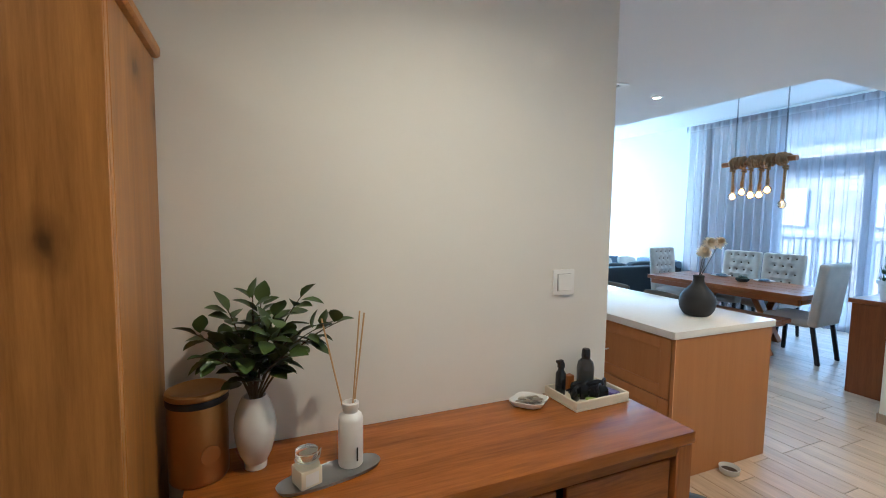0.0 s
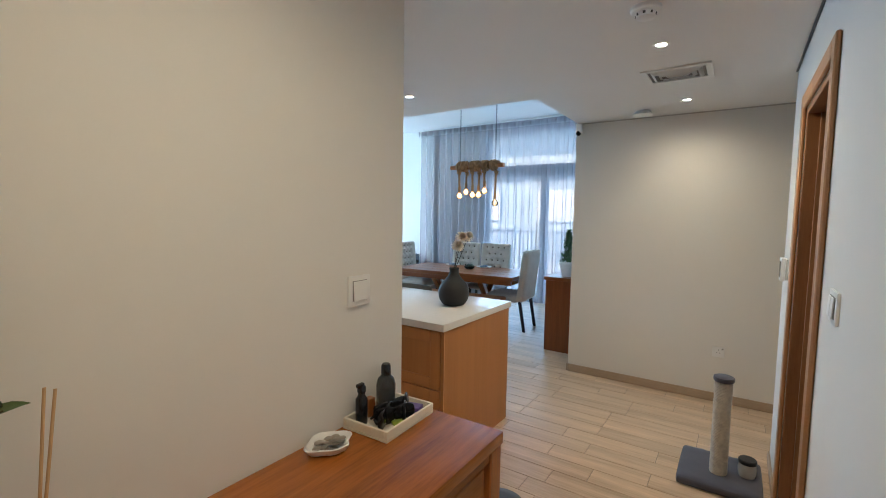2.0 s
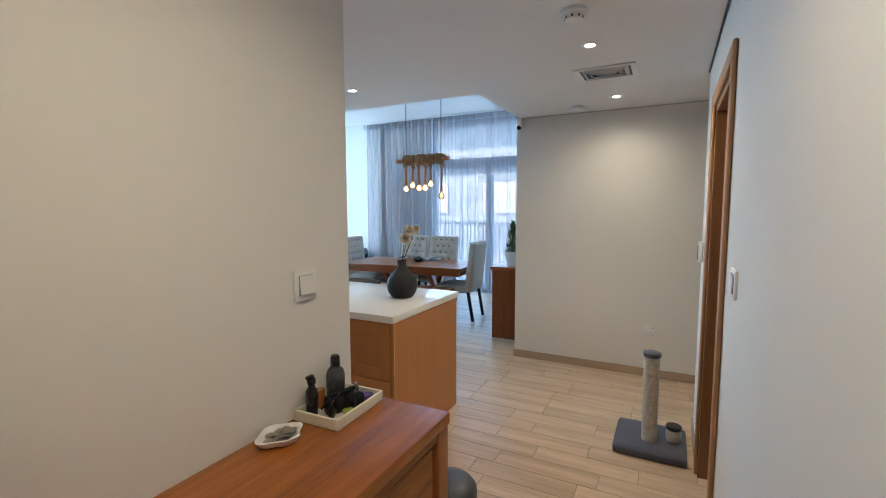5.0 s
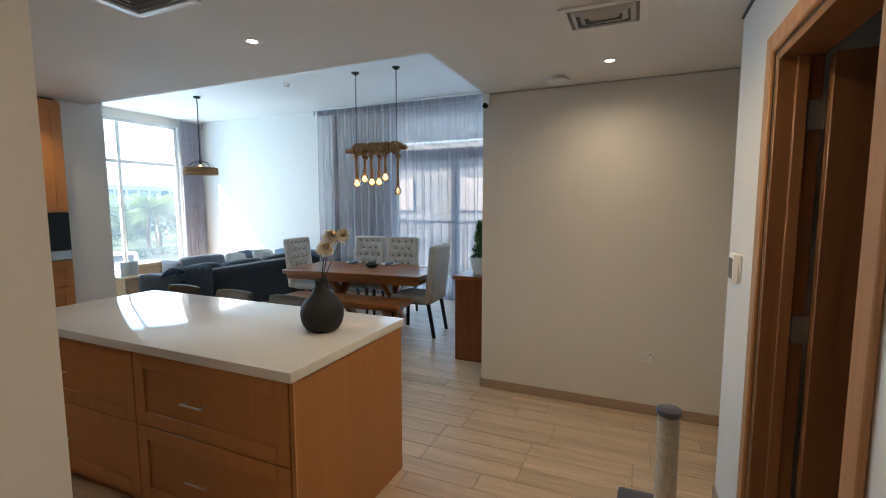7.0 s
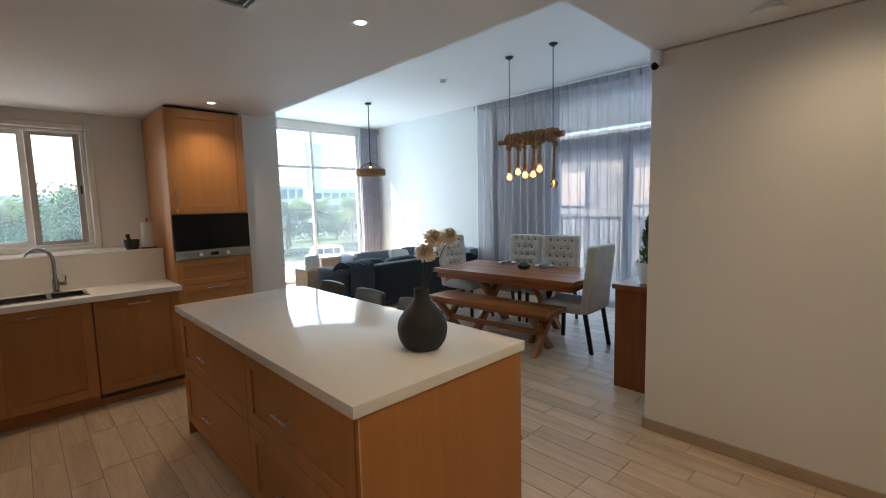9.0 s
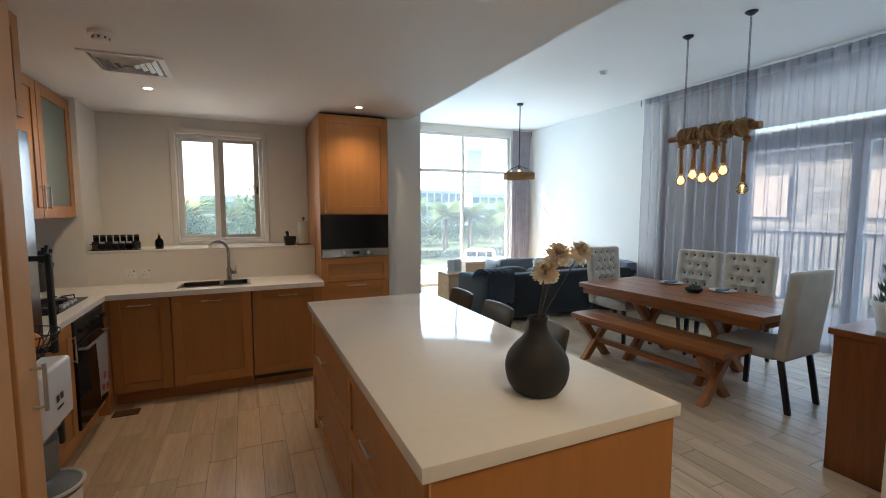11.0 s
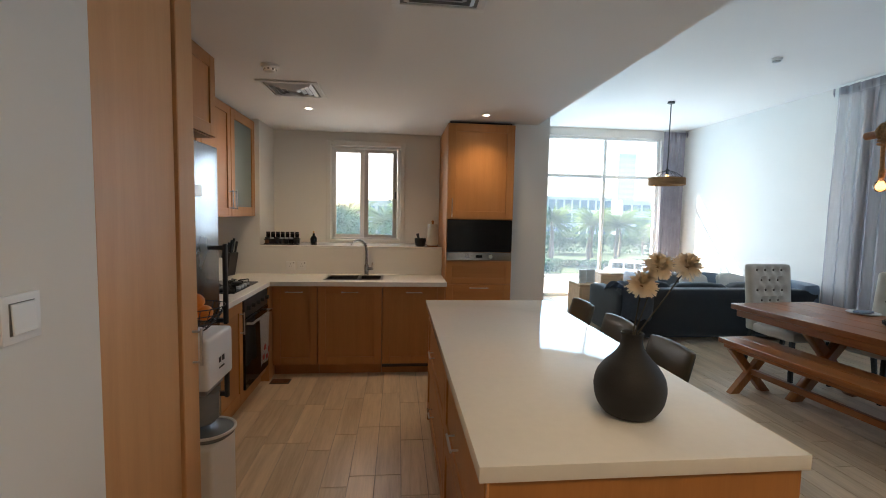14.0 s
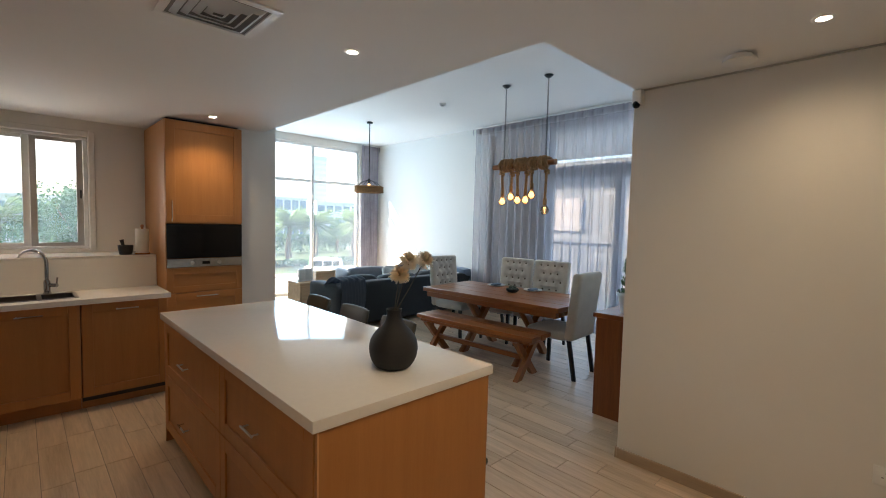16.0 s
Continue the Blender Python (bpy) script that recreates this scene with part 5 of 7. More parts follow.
def leaf_vase():
    v = thing("white_vase", 0.014, 1.075, 0.905, "milky white glass vase on the console", "vase")
    bm = bmesh.new()
    lathe(bm, [(0, 0.001), (0.026, 0.001), (0.027, 0.012), (0.026, 0.016), (0.038, 0.040), (0.047, 0.075), (0.050, 0.105), (0.046, 0.140), (0.036, 0.170), (0.028, 0.185),
               (0.025, 0.184), (0.033, 0.165), (0.038, 0.12), (0, 0.02)], 40)
    part("body", bm, MILK, v)
    b = thing("leafy_branches", 0.014, 1.075, 0.905, "glossy dark green branches standing in the white vase", "plant")
    rnd = random.Random(21)
    tips = [(-0.13, -0.02, 0.36), (-0.10, -0.06, 0.31), (-0.06, 0.04, 0.40), (0.0, -0.05, 0.45), (0.02, 0.02, 0.42), (0.05, -0.06, 0.40), (0.12, -0.02, 0.44), (0.155, -0.03, 0.35),
            (0.215, -0.03, 0.365), (0.08, -0.08, 0.30), (-0.03, -0.09, 0.33), (0.11, 0.01, 0.33), (0.0, 0.04, 0.34), (-0.08, 0.0, 0.34), (0.04, -0.09, 0.36)]
    for n, (x, y, z) in enumerate(tips):
        tip, base = Vector((x, y, z)), Vector((0, 0, 0.10))
        neck = Vector((x * 0.08, y * 0.08, 0.185))
        mid = neck.lerp(tip, 0.5) + Vector((-x * 0.12, -y * 0.12, 0.045))
        pts = []
        for k in range(11):
            t = k / 10
            pts.append((1 - t) ** 2 * neck + 2 * t * (1 - t) * mid + t * t * tip)
        bm = bmesh.new()
        tube(bm, [base] + pts, [0.0028] * 4 + [0.0020] * 5 + [0.0012] * 3, 6)
        tw = part("twig", bm, TWIG, b)
        bm = bmesh.new()
        count = 13
        for k in range(count):
            t = 0.22 + 0.78 * k / (count - 1)
            p = pts[min(10, int(t * 10))]
            d = (pts[min(10, int(t * 10) + 1)] - pts[max(0, int(t * 10) - 1)]).normalized()
            a = rnd.uniform(0, 6.28)
            side = Matrix.Rotation(a, 3, d) @ d.orthogonal().normalized()
            out = (d * rnd.uniform(0.3, 0.9) + side + Vector((0, 0, 0.1))).normalized()
            if k == count - 1:
                out = d
            w = out.cross(Vector((rnd.uniform(-0.4, 0.4), rnd.uniform(-0.4, 0.4), 1))).normalized()
            up = w.cross(out).normalized()
            L = rnd.uniform(0.040, 0.062)
            W = L * 0.36
            prof = ((0.0, 0.08), (0.18, 0.62), (0.42, 1.0), (0.68, 0.82), (0.88, 0.4), (1.0, 0.02))
            rows = []
            for s, ww in prof:
                c = p + out * (0.008 + L * s) - up * (0.010 * s * s) 
                rows.append([bm.verts.new(c + w * W * ww + up * 0.005 * ww), bm.verts.new(c - up * 0.001), bm.verts.new(c - w * W * ww + up * 0.005 * ww)])
            for r0, r1 in zip(rows, rows[1:]):
                bm.faces.new((r0[0], r0[1], r1[1], r1[0]))
                bm.faces.new((r0[1], r0[2], r1[2], r1[1]))
        part("leaves", bm, GREEN, tw, "glossy dark green leaves", smooth=60)


leaf_vase()


def diffuser_set():
    p = thing("oval_tray", 0.182, 0.962, 0.905, "small grey metal oval tray on the console", "tray", turn=12)
    bm = bmesh.new()
    n = 40
    low = [bm.verts.new((0.125 * math.copysign(abs(math.cos(a)) ** 0.8, math.cos(a)), 0.042 * math.copysign(abs(math.sin(a)) ** 0.8, math.sin(a)), 0.001)) for a in [2 * math.pi * i / n for i in range(n)]]
    high = [bm.verts.new((v.co.x * 1.04, v.co.y * 1.08, 0.010)) for v in low]
    inner = [bm.verts.new((v.co.x * 0.97, v.co.y * 0.93, 0.005)) for v in low]
    for i in range(n):
        j = (i + 1) % n
        bm.faces.new((low[i], low[j], high[j], high[i]))
        bm.faces.new((high[i], high[j], inner[j], inner[i]))
    bm.faces.new(low[::-1])
    bm.faces.new(inner)
    part("body", bm, surface("grey_tray_metal", (0.30, 0.30, 0.30), 0.35, 0.6, relief=0.05), p)
    d = thing("reed_diffuser", 0.236, 0.990, 0.911, "white reed diffuser bottle with three sticks", "diffuser")
    bm = bmesh.new()
    lathe(bm, [(0, 0), (0.029, 0), (0.031, 0.004), (0.031, 0.118), (0.028, 0.128), (0.018, 0.136), (0.018, 0.142), (0.021, 0.146), (0.021, 0.160), (0.014, 0.162), (0.013, 0.15), (0, 0.10)], 32)
    part("bottle", bm, CERAMIC, d, "matt white bottle")
    boxpart("label", (0.008, 0.012, -0.0325, -0.0315, 0.02, 0.055), BLACK, d, r=0)
    for x, y, z in ((-0.066, 0.03, 0.372), (0.030, 0.03, 0.385), (0.043, 0.035, 0.378)):
        bm = bmesh.new()
        tube(bm, [(-x * 0.1, 0, 0.03), (x, y, z)], 0.0022, 7)
        part("reed", bm, REED, d)
    c = thing("jar_candle", 0.124, 0.945, 0.911, "small glass jar candle with a plain label", "candle", turn=20)
    bm = bmesh.new()
    box(bm, -0.027, 0.027, -0.027, 0.027, 0.0, 0.045, r=0.006, seg=2)
    part("wax", bm, surface("cream_wax", (0.72, 0.66, 0.52), 0.5, relief=0.0), c, "cream wax")
    bm = bmesh.new()
    lathe(bm, [(0.030, 0.045), (0.026, 0.055), (0.024, 0.062), (0.026, 0.064), (0.026, 0.082), (0.023, 0.084), (0.0, 0.084)], 28)
    g = part("glass_lid", bm, surface("clear_jar_glass", (0.88, 0.90, 0.90), 0.05, vary=0.01, relief=0.0, Transmission_Weight=0.95), c, "clear glass lid with wire clip")
    bm = bmesh.new()
    tube(bm, [(0.0265 * math.cos(a), 0.0265 * math.sin(a), 0.060) for a in [i * math.pi / 12 for i in range(25)]], 0.0012, 5, False)
    tube(bm, [(0.027, 0, 0.06), (0.036, 0, 0.072), (0.032, 0, 0.05)], 0.0012, 5)
    part("clip", bm, STEEL, g)
    boxpart("label", (-0.016, 0.016, -0.0285, -0.0275, 0.008, 0.036), CERAMIC, c, r=0)


diffuser_set()


def key_tray():
    t = thing("key_tray", 1.092, 1.103, 0.905, "cream wooden tray holding sunglasses and bottles", "tray", turn=2)
    w, d = 0.118, 0.083
    boxpart("base", (-w, w, -d, d, 0.001, 0.008), TRAYWOOD, t, r=0.001)
    for b in ((-w, w, -d, -d + 0.008, 0.0082, 0.034), (-w, w, d - 0.008, d, 0.0082, 0.034), (-w, -w + 0.008, -d + 0.0082, d - 0.0082, 0.0082, 0.034), (w - 0.008, w, -d + 0.0082, d - 0.0082, 0.0082, 0.034)):
        boxpart("rim", b, TRAYWOOD, t, r=0.002)
    DARK = surface("dark_gloss_plastic", (0.010, 0.010, 0.012), 0.16, relief=0.0)
    b = thing("perfume_bottle", 1.128, 1.152, 0.913, "clear smoked bottle with a black cap in the tray", "bottle", turn=-38)
    bm = bmesh.new()
    lathe(bm, [(0, 0), (0.027, 0), (0.030, 0.004), (0.031, 0.085), (0.026, 0.104), (0.015, 0.116), (0, 0.117)], 32)
    part("body", bm, surface("smoked_glass", (0.10, 0.105, 0.11), 0.06, relief=0.0, Transmission_Weight=0.7), b, "clear smoked glass body")
    bm = bmesh.new()
    lathe(bm, [(0, 0.1175), (0.015, 0.1175), (0.016, 0.122), (0.015, 0.146), (0.012, 0.152), (0, 0.153)], 20)
    part("cap", bm, DARK, b)
    for z in (0.035, 0.078):
        bm = bmesh.new()
        tube(bm, [(0.0313 * math.sin(a), -0.0313 * math.cos(a), z) for a in [k * 0.16 - 0.8 for k in range(11)]], 0.0011, 5)
        part("label_line", bm, DARK, b)
    b = thing("spray_bottle", 1.016, 1.150, 0.913, "small black spray bottle in the tray", "bottle")
    bm = bmesh.new()
    lathe(bm, [(0, 0), (0.017, 0), (0.018, 0.003), (0.018, 0.075), (0.011, 0.086), (0.010, 0.095), (0.013, 0.097), (0.013, 0.112), (0.008, 0.118), (0, 0.119)], 22)
    part("body", bm, DARK, b)
    boxpart("nozzle", (-0.020, 0.008, -0.007, 0.007, 0.112, 0.124), DARK, b, r=0.003)
    k = thing("wooden_box", 1.066, 1.165, 0.913, "tiny brown wooden box in the tray", "box")
    boxpart("body", (-0.014, 0.014, -0.012, 0.012, 0, 0.058), TEAK_Z, k, r=0.002)
    for x, y, turn in ((1.045, 1.098, 24), (1.100, 1.118, -12), (1.128, 1.090, 35), (1.082, 1.082, -30)):
        g = thing("sunglasses", x, y, 0.914, "folded black sunglasses lying in the tray", "sunglasses", "sunglasses in the tray", turn)
        for sx in (-1, 1):
            bm = bmesh.new()
            softbox(bm, sx * 0.032 - 0.029, sx * 0.032 + 0.029, -0.020, -0.007, 0.002, 0.050, 0.006, 0.004, 4)
            part("lens", bm, BLACKGLASS, g)
            bm = bmesh.new()
            tube(bm, [(sx * 0.058, -0.012, 0.032), (sx * 0.05, 0.004, 0.034), (-sx * 0.04, 0.018, 0.026 + 0.006 * sx)], 0.0035, 6)
            part("temple", bm, DARK, g)
        bm = bmesh.new()
        tube(bm, [(-0.008, -0.014, 0.032), (0.0, -0.016, 0.035), (0.008, -0.014, 0.032)], 0.003, 6)
        part("bridge", bm, DARK, g)
    for name, lab, x, y, sx, sy, h, col, turn in (("lighter", "lime green lighter in the tray", 1.080, 1.052, 0.010, 0.026, 0.012, (0.32, 0.42, 0.05), 62),
                                                 ("purple_packet", "purple foil packet in the tray", 1.172, 1.10, 0.020, 0.05, 0.016, (0.11, 0.06, 0.22), 15),
                                                 ("receipt", "folded white paper slip in the tray", 1.125, 1.05, 0.03, 0.022, 0.003, (0.75, 0.74, 0.72), 10)):
        o = thing(name, x, y, 0.914, lab, name.replace("_", " "), turn=turn)
        boxpart("body", (-sx, sx, -sy, sy, 0, h), surface(name + "_skin", col, 0.35, relief=0.05), o, r=min(0.003, h * 0.4))
    d = thing("coin_dish", 0.868, 1.128, 0.905, "white ceramic dish with a pouring lip full of coins", "dish", turn=-8)
    bm = bmesh.new()
    n = 36
    rings = []
    for s, z in ((0.62, 0.001), (0.80, 0.004), (1.0, 0.022), (0.95, 0.024), (0.76, 0.009), (0.0, 0.007)):
        if s == 0:
            rings.append([bm.verts.new((0, 0, z))])
            continue
        ring = []
        for i in range(n):
            a = 2 * math.pi * i / n
            q = 1.0 + 0.10 * math.cos(4 * (a - math.pi / 4)) * -1
            lip = 0.14 * math.exp(-((a - 5.1) / 0.16) ** 2)
            ring.append(bm.verts.new((0.066 * s * (q + lip) * math.cos(a), 0.052 * s * (q + lip) * math.sin(a), z)))
        rings.append(ring)
    for a, b in zip(rings, rings[1:]):
        for i in range(n):
            j = (i + 1) % n
            bm.faces.new((a[i], a[j], b[0]) if len(b) == 1 else (a[i], a[j], b[j], b[i]))
    bm.faces.new(rings[0][::-1])
    part("body", bm, CERAMIC, d)
    coin = surface("coin_metal", (0.42, 0.38, 0.32), 0.3, 0.9, relief=0.05)
    rnd = random.Random(5)
    bm = bmesh.new()
    lathe(bm, [(0, 0), (0.0115, 0), (0.012, 0.0004), (0.012, 0.0014), (0.0115, 0.0018), (0, 0.0018)], 18)
    me = mesh_of("coin", bm, coin, 40)
    for k in range(24):
        o = new("coin", me)
        r, a = 0.042 * math.sqrt(rnd.random()), rnd.uniform(0, 6.28)
        o.matrix_basis = pose(0.868 + r * math.cos(a), 1.128 + 0.7 * r * math.sin(a), 0.914 + 0.0018 * (k // 4) + 0.001, rnd.uniform(-14, 14), rnd.uniform(-14, 14), 0)
        tagged(o, "dull silver coin in the ceramic dish", "coin", "coins in the dish")


key_tray()


def pedal_bin():
    b = thing("pedal_bin", 1.365, 0.86, 0, "dark grey metal pedal bin beside the console", "bin")
    g = surface("dark_grey_metal", (0.07, 0.072, 0.078), 0.45, 0.4, relief=0.03)
    bm = bmesh.new()
    lathe(bm, [(0, 0.002), (0.10, 0.002), (0.102, 0.01), (0.102, 0.52), (0.0, 0.52)], 40)
    part("body", bm, g, b)
    bm = bmesh.new()
    lathe(bm, [(0.0, 0.521), (0.104, 0.521), (0.106, 0.53), (0.104, 0.56), (0.09, 0.578), (0.05, 0.588), (0, 0.59)], 40)
    part("lid", bm, g, b)
    s = thing("black_bag", 0.93, 1.0, 0.166, "black bag on the shelf under the console", "bag")
    bm = bmesh.new()
    softbox(bm, -0.22, 0.20, -0.14, 0.13, 0, 0.34, 0.10, 0.02, 8)
    for v in bm.verts:
        v.co += Vector((noise.noise(v.co * 9), noise.noise(v.co * 9 + Vector((3, 0, 0))), noise.noise(v.co * 9 + Vector((0, 5, 0))))) * 0.018
        v.co.z = max(0.0, v.co.z)
    part("body", bm, surface("black_nylon", (0.012, 0.012, 0.013), 0.5, fine=200, relief=0.3), s)


pedal_bin()


def cat_post():
    c = thing("cat_scratching_post", 0, 0, 0, "sisal cat scratching post on a grey plush base", "cat scratcher")
    plush = cloth("grey_plush", (0.075, 0.074, 0.098), scale=260, relief=0.8)
    bm = bmesh.new()
    softbox(bm, 2.90, 3.34, 0.05, 0.47, 0.0, 0.052, 0.02, 0.002, 14)
    for v in bm.verts:
        if v.co.z > 0.045:
            v.co.z += 0.004 * noise.noise(v.co * 40)
    part("base", bm, plush, c, "grey plush base")
    bm = bmesh.new()
    lathe(bm, [(0, 0.05)] + [(0.0445 + 0.0022 * (k % 2), 0.053 + k * 0.0045) for k in range(122)] + [(0, 0.602)], 30, (3.075, 0.265, 0))
    part("post", bm, surface("sisal_rope", (0.52, 0.46, 0.37), 0.9, vary=0.15, scale=40, fine=300, relief=0.5), c, "pale sisal rope")
    bm = bmesh.new()
    lathe(bm, [(0, 0.603), (0.050, 0.603), (0.054, 0.61), (0.053, 0.628), (0.042, 0.634), (0, 0.636)], 28, (3.075, 0.265, 0))
    part("cap", bm, plush, c, "grey plush cap")
    j = thing("treat_jar", 3.12, 0.125, 0.056, "small clear jar with a black lid on the plush base", "jar")
    bm = bmesh.new()
    lathe(bm, [(0, 0), (0.040, 0), (0.046, 0.02), (0.048, 0.05), (0.042, 0.075), (0.0, 0.076)], 28)
    part("body", bm, surface("jar_glass", (0.50, 0.47, 0.42), 0.12, relief=0.0), j, "clear glass body")
    bm = bmesh.new()
    lathe(bm, [(0, 0.077), (0.044, 0.077), (0.046, 0.08), (0.046, 0.098), (0.042, 0.102), (0, 0.102)], 28)
    part("lid", bm, BLACK, j, "black lid")
    b = thing("pet_bowl", 2.655, 1.583, 0, "small white pet bowl on the floor at the island", "bowl", turn=15)
    bm = bmesh.new()
    lathe(bm, [(0, 0.001), (0.042, 0.001), (0.052, 0.01), (0.058, 0.04), (0.055, 0.042), (0.046, 0.018), (0, 0.016)], 32)
    part("body", bm, CERAMIC, b)
    bm = bmesh.new()
    lathe(bm, [(0, 0.022), (0.03, 0.021), (0.046, 0.019)], 24)
    part("kibble", bm, surface("brown_kibble", (0.06, 0.03, 0.015), 0.8, fine=120, relief=0.9, depth=0.01), b, "brown pet food")


cat_post()


# ---- fittings on walls and ceilings ----
PIN_GREY = surface("pin_hole_grey", (0.22, 0.21, 0.20), 0.6, relief=0.0)

def rocker(name, label, axis, x, y, z, w, h, rockers=1):
    """A wall plate: axis is the way it faces."""
    s = thing(name, x, y, z, label, "light switch" if "switch" in name else "socket", turn={"-y": 0, "+x": 90, "+y": 180, "-x": 270}[axis])
    bm = bmesh.new()
    box(bm, -w / 2, w / 2, -0.009, -0.0005, -h / 2, h / 2, r=0.003, seg=2)
    part("plate", bm, WHITE, s)
    for k in range(rockers):
        ww = w * 0.62 / rockers
        c = (k - (rockers - 1) / 2) * (ww + 0.004)
        # thin grey sheet behind the rocker draws the shadow along its edge
        boxpart("rocker_edge_shade", (c - ww / 2 - 0.0015, c + ww / 2 + 0.0015, -0.0096, -0.0091, -h * 0.32 - 0.0015, h * 0.32 + 0.0015), PIN_GREY, s, r=0)
        bm = bmesh.new()
        vs = box(bm, c - ww / 2, c + ww / 2, -0.0135, -0.0097, -h * 0.32, h * 0.32, r=0.0015)
        for v in bm.verts:
            v.co.y -= 0.0025 * (v.co.z / (h * 0.32) < 0)
        part("rocker", bm, WHITE, s)
    bm = bmesh.new()
    box(bm, w * 0.12, w * 0.26, -0.0145, -0.0139, -h * 0.30, -h * 0.285)
    part("mark", bm, BLACK, s)
    return s


rocker("light_switch", "square white rocker switch on the hallway wall", "-y", 1.046, 1.196, 1.308, 0.092, 0.092)
rocker("light_switch", "square white rocker switch on the wall end", "+x", 1.26, 1.50, 1.315, 0.09, 0.092)
rocker("light_switch", "white double rocker switch beside the doorway", "+y", 1.715, 0.0, 1.300, 0.12, 0.092, 2)




def outlet(x, y, z, axis):
    s = thing("wall_socket", x, y, z, "square white three-pin wall socket", "socket", turn={"-y": 0, "+x": 90, "-x": 270}[axis])
    boxpart("plate", (-0.044, 0.044, -0.009, -0.0005, -0.044, 0.044), WHITE, s, r=0.003, seg=2)
    for dx, dz, w, h in ((0, 0.018, 0.004, 0.009), (-0.011, -0.006, 0.008, 0.005), (0.011, -0.006, 0.008, 0.005), (0.030, 0.028, 0.012, 0.012)):
        boxpart("pin_hole", (dx - w / 2, dx + w / 2, -0.0096, -0.0091, dz - h / 2, dz + h / 2), PIN_GREY, s, r=0)


outlet(4.403, 0.331, 0.428, "-x")
outlet(0.90, 5.20, 0.985, "-y")
outlet(1.01, 5.20, 0.985, "-y")


def thermostat():
    t = thing("thermostat", 3.25, 0.0, 1.262, "white thermostat with a grey screen beside the doorway", "thermostat", turn=180)
    boxpart("back_plate", (-0.045, 0.045, -0.012, -0.0005, -0.06, 0.06), WHITE, t, r=0.003)
    boxpart("face", (-0.05, 0.05, -0.034, -0.013, -0.065, 0.065), WHITE, t, r=0.005, seg=2)
    boxpart("screen", (-0.034, 0.034, -0.036, -0.0342, -0.045, 0.045), surface("lcd_grey", (0.10, 0.11, 0.10), 0.2, relief=0), t, r=0)


thermostat()


def cctv():
    c = thing("security_camera", 4.403, 1.565, 2.365, "small white security camera with a black lens at the wall corner", "security camera")
    bm = bmesh.new()
    box(bm, -0.055, -0.001, -0.032, 0.030, -0.030, 0.060, r=0.010, seg=3)
    part("housing", bm, WHITE, c)
    bm = bmesh.new()
    bmesh.ops.create_uvsphere(bm, u_segments=20, v_segments=12, radius=0.024, matrix=Matrix.Translation((-0.040, 0.004, -0.030)))
    part("lens", bm, BLACKGLASS, c, "glossy black lens ball")


cctv()


def downlight(x, y):
    d = thing("downlight", x, y, LOW, "small round recessed downlight, lit", "downlight", "recessed downlights")
    bm = bmesh.new()
    lathe(bm, [(0.026, -0.001), (0.041, -0.001), (0.042, -0.004), (0.036, -0.006), (0.026, -0.005)], 28)
    part("trim_ring", bm, WHITE, d)
    bm = bmesh.new()
    lathe(bm, [(0, -0.0035), (0.0265, -0.0035), (0.0265, -0.0015), (0, -0.0015)], 24)
    part("lens", bm, LAMPGLOW, d, "glowing lens")
    return d


for x, y in DOWNLIGHTS:
    downlight(x, y)


def air_vent(x, y, w, d, turn=0):
    v = thing("ceiling_vent", x, y, LOW, "square white ceiling air diffuser with slanted slats", "air vent", "ceiling air diffusers", turn)
    bm = bmesh.new()
    for b in ((-w, w, -d, -d + 0.035), (-w, w, d - 0.035, d), (-w, -w + 0.035, -d + 0.035, d - 0.035), (w - 0.035, w, -d + 0.035, d - 0.035)):
        box(bm, *b, -0.010, -0.001, r=0.002)
    part("frame", bm, WHITE, v)
    boxpart("backing", (-w + 0.035, w - 0.035, -d + 0.035, d - 0.035, -0.004, -0.001), PIN_GREY, v, r=0)
    for k in range(4):
        a, b = w - 0.050 - k * 0.036, d - 0.050 - k * 0.036
        if min(a, b) < 0.02:
            break
        bm = bmesh.new()
        o = [bm.verts.new(p) for p in ((-a, -b, -0.005), (a, -b, -0.005), (a, b, -0.005), (-a, b, -0.005))]
        i = [bm.verts.new((p.co.x * (a - 0.022) / a, p.co.y * (b - 0.022) / b, -0.020)) for p in o]
        for m in range(4):
            bm.faces.new((o[m], o[(m + 1) % 4], i[(m + 1) % 4], i[m]))
        bmesh.ops.solidify(bm, geom=bm.faces[:], thickness=0.002)
        part("slat", bm, WHITE, v, smooth=None)


air_vent(1.197, 4.03, 0.21, 0.21)
air_vent(2.14, 2.40, 0.20, 0.20)
air_vent(3.20, 0.61, 0.15, 0.19)


def detector(x, y, z, r, name, label, ceiling_low=True):
    s = thing(name, x, y, z, label, "detector")
    bm = bmesh.new()
    lathe(bm, [(0, -0.001), (r, -0.001), (r, -0.014), (r * 0.9, -0.020), (0, -0.020)], 32)
    part("base", bm, WHITE, s)
    bm = bmesh.new()
    lathe(bm, [(0, -0.0205), (r * 0.66, -0.0205), (r * 0.62, -0.042), (r * 0.4, -0.048), (0, -0.048)], 28)
    h = part("head", bm, WHITE, s)
    for k in range(8):
        a = k * math.pi / 4
        boxpart("slot", (r * 0.60 * math.cos(a) - 0.005, r * 0.60 * math.cos(a) + 0.005, r * 0.60 * math.sin(a) - 0.005, r * 0.60 * math.sin(a) + 0.005, -0.036, -0.026), SHADOW_GAP, h, r=0)


detector(2.17, 0.62, LOW, 0.062, "smoke_detector", "round white smoke detector on the hallway ceiling")
detector(1.18, 3.50, LOW, 0.055, "smoke_detector", "round white heat detector on the kitchen ceiling")
detector(5.904, 4.999, HIGH, 0.05, "smoke_detector", "round white detector on the high ceiling")


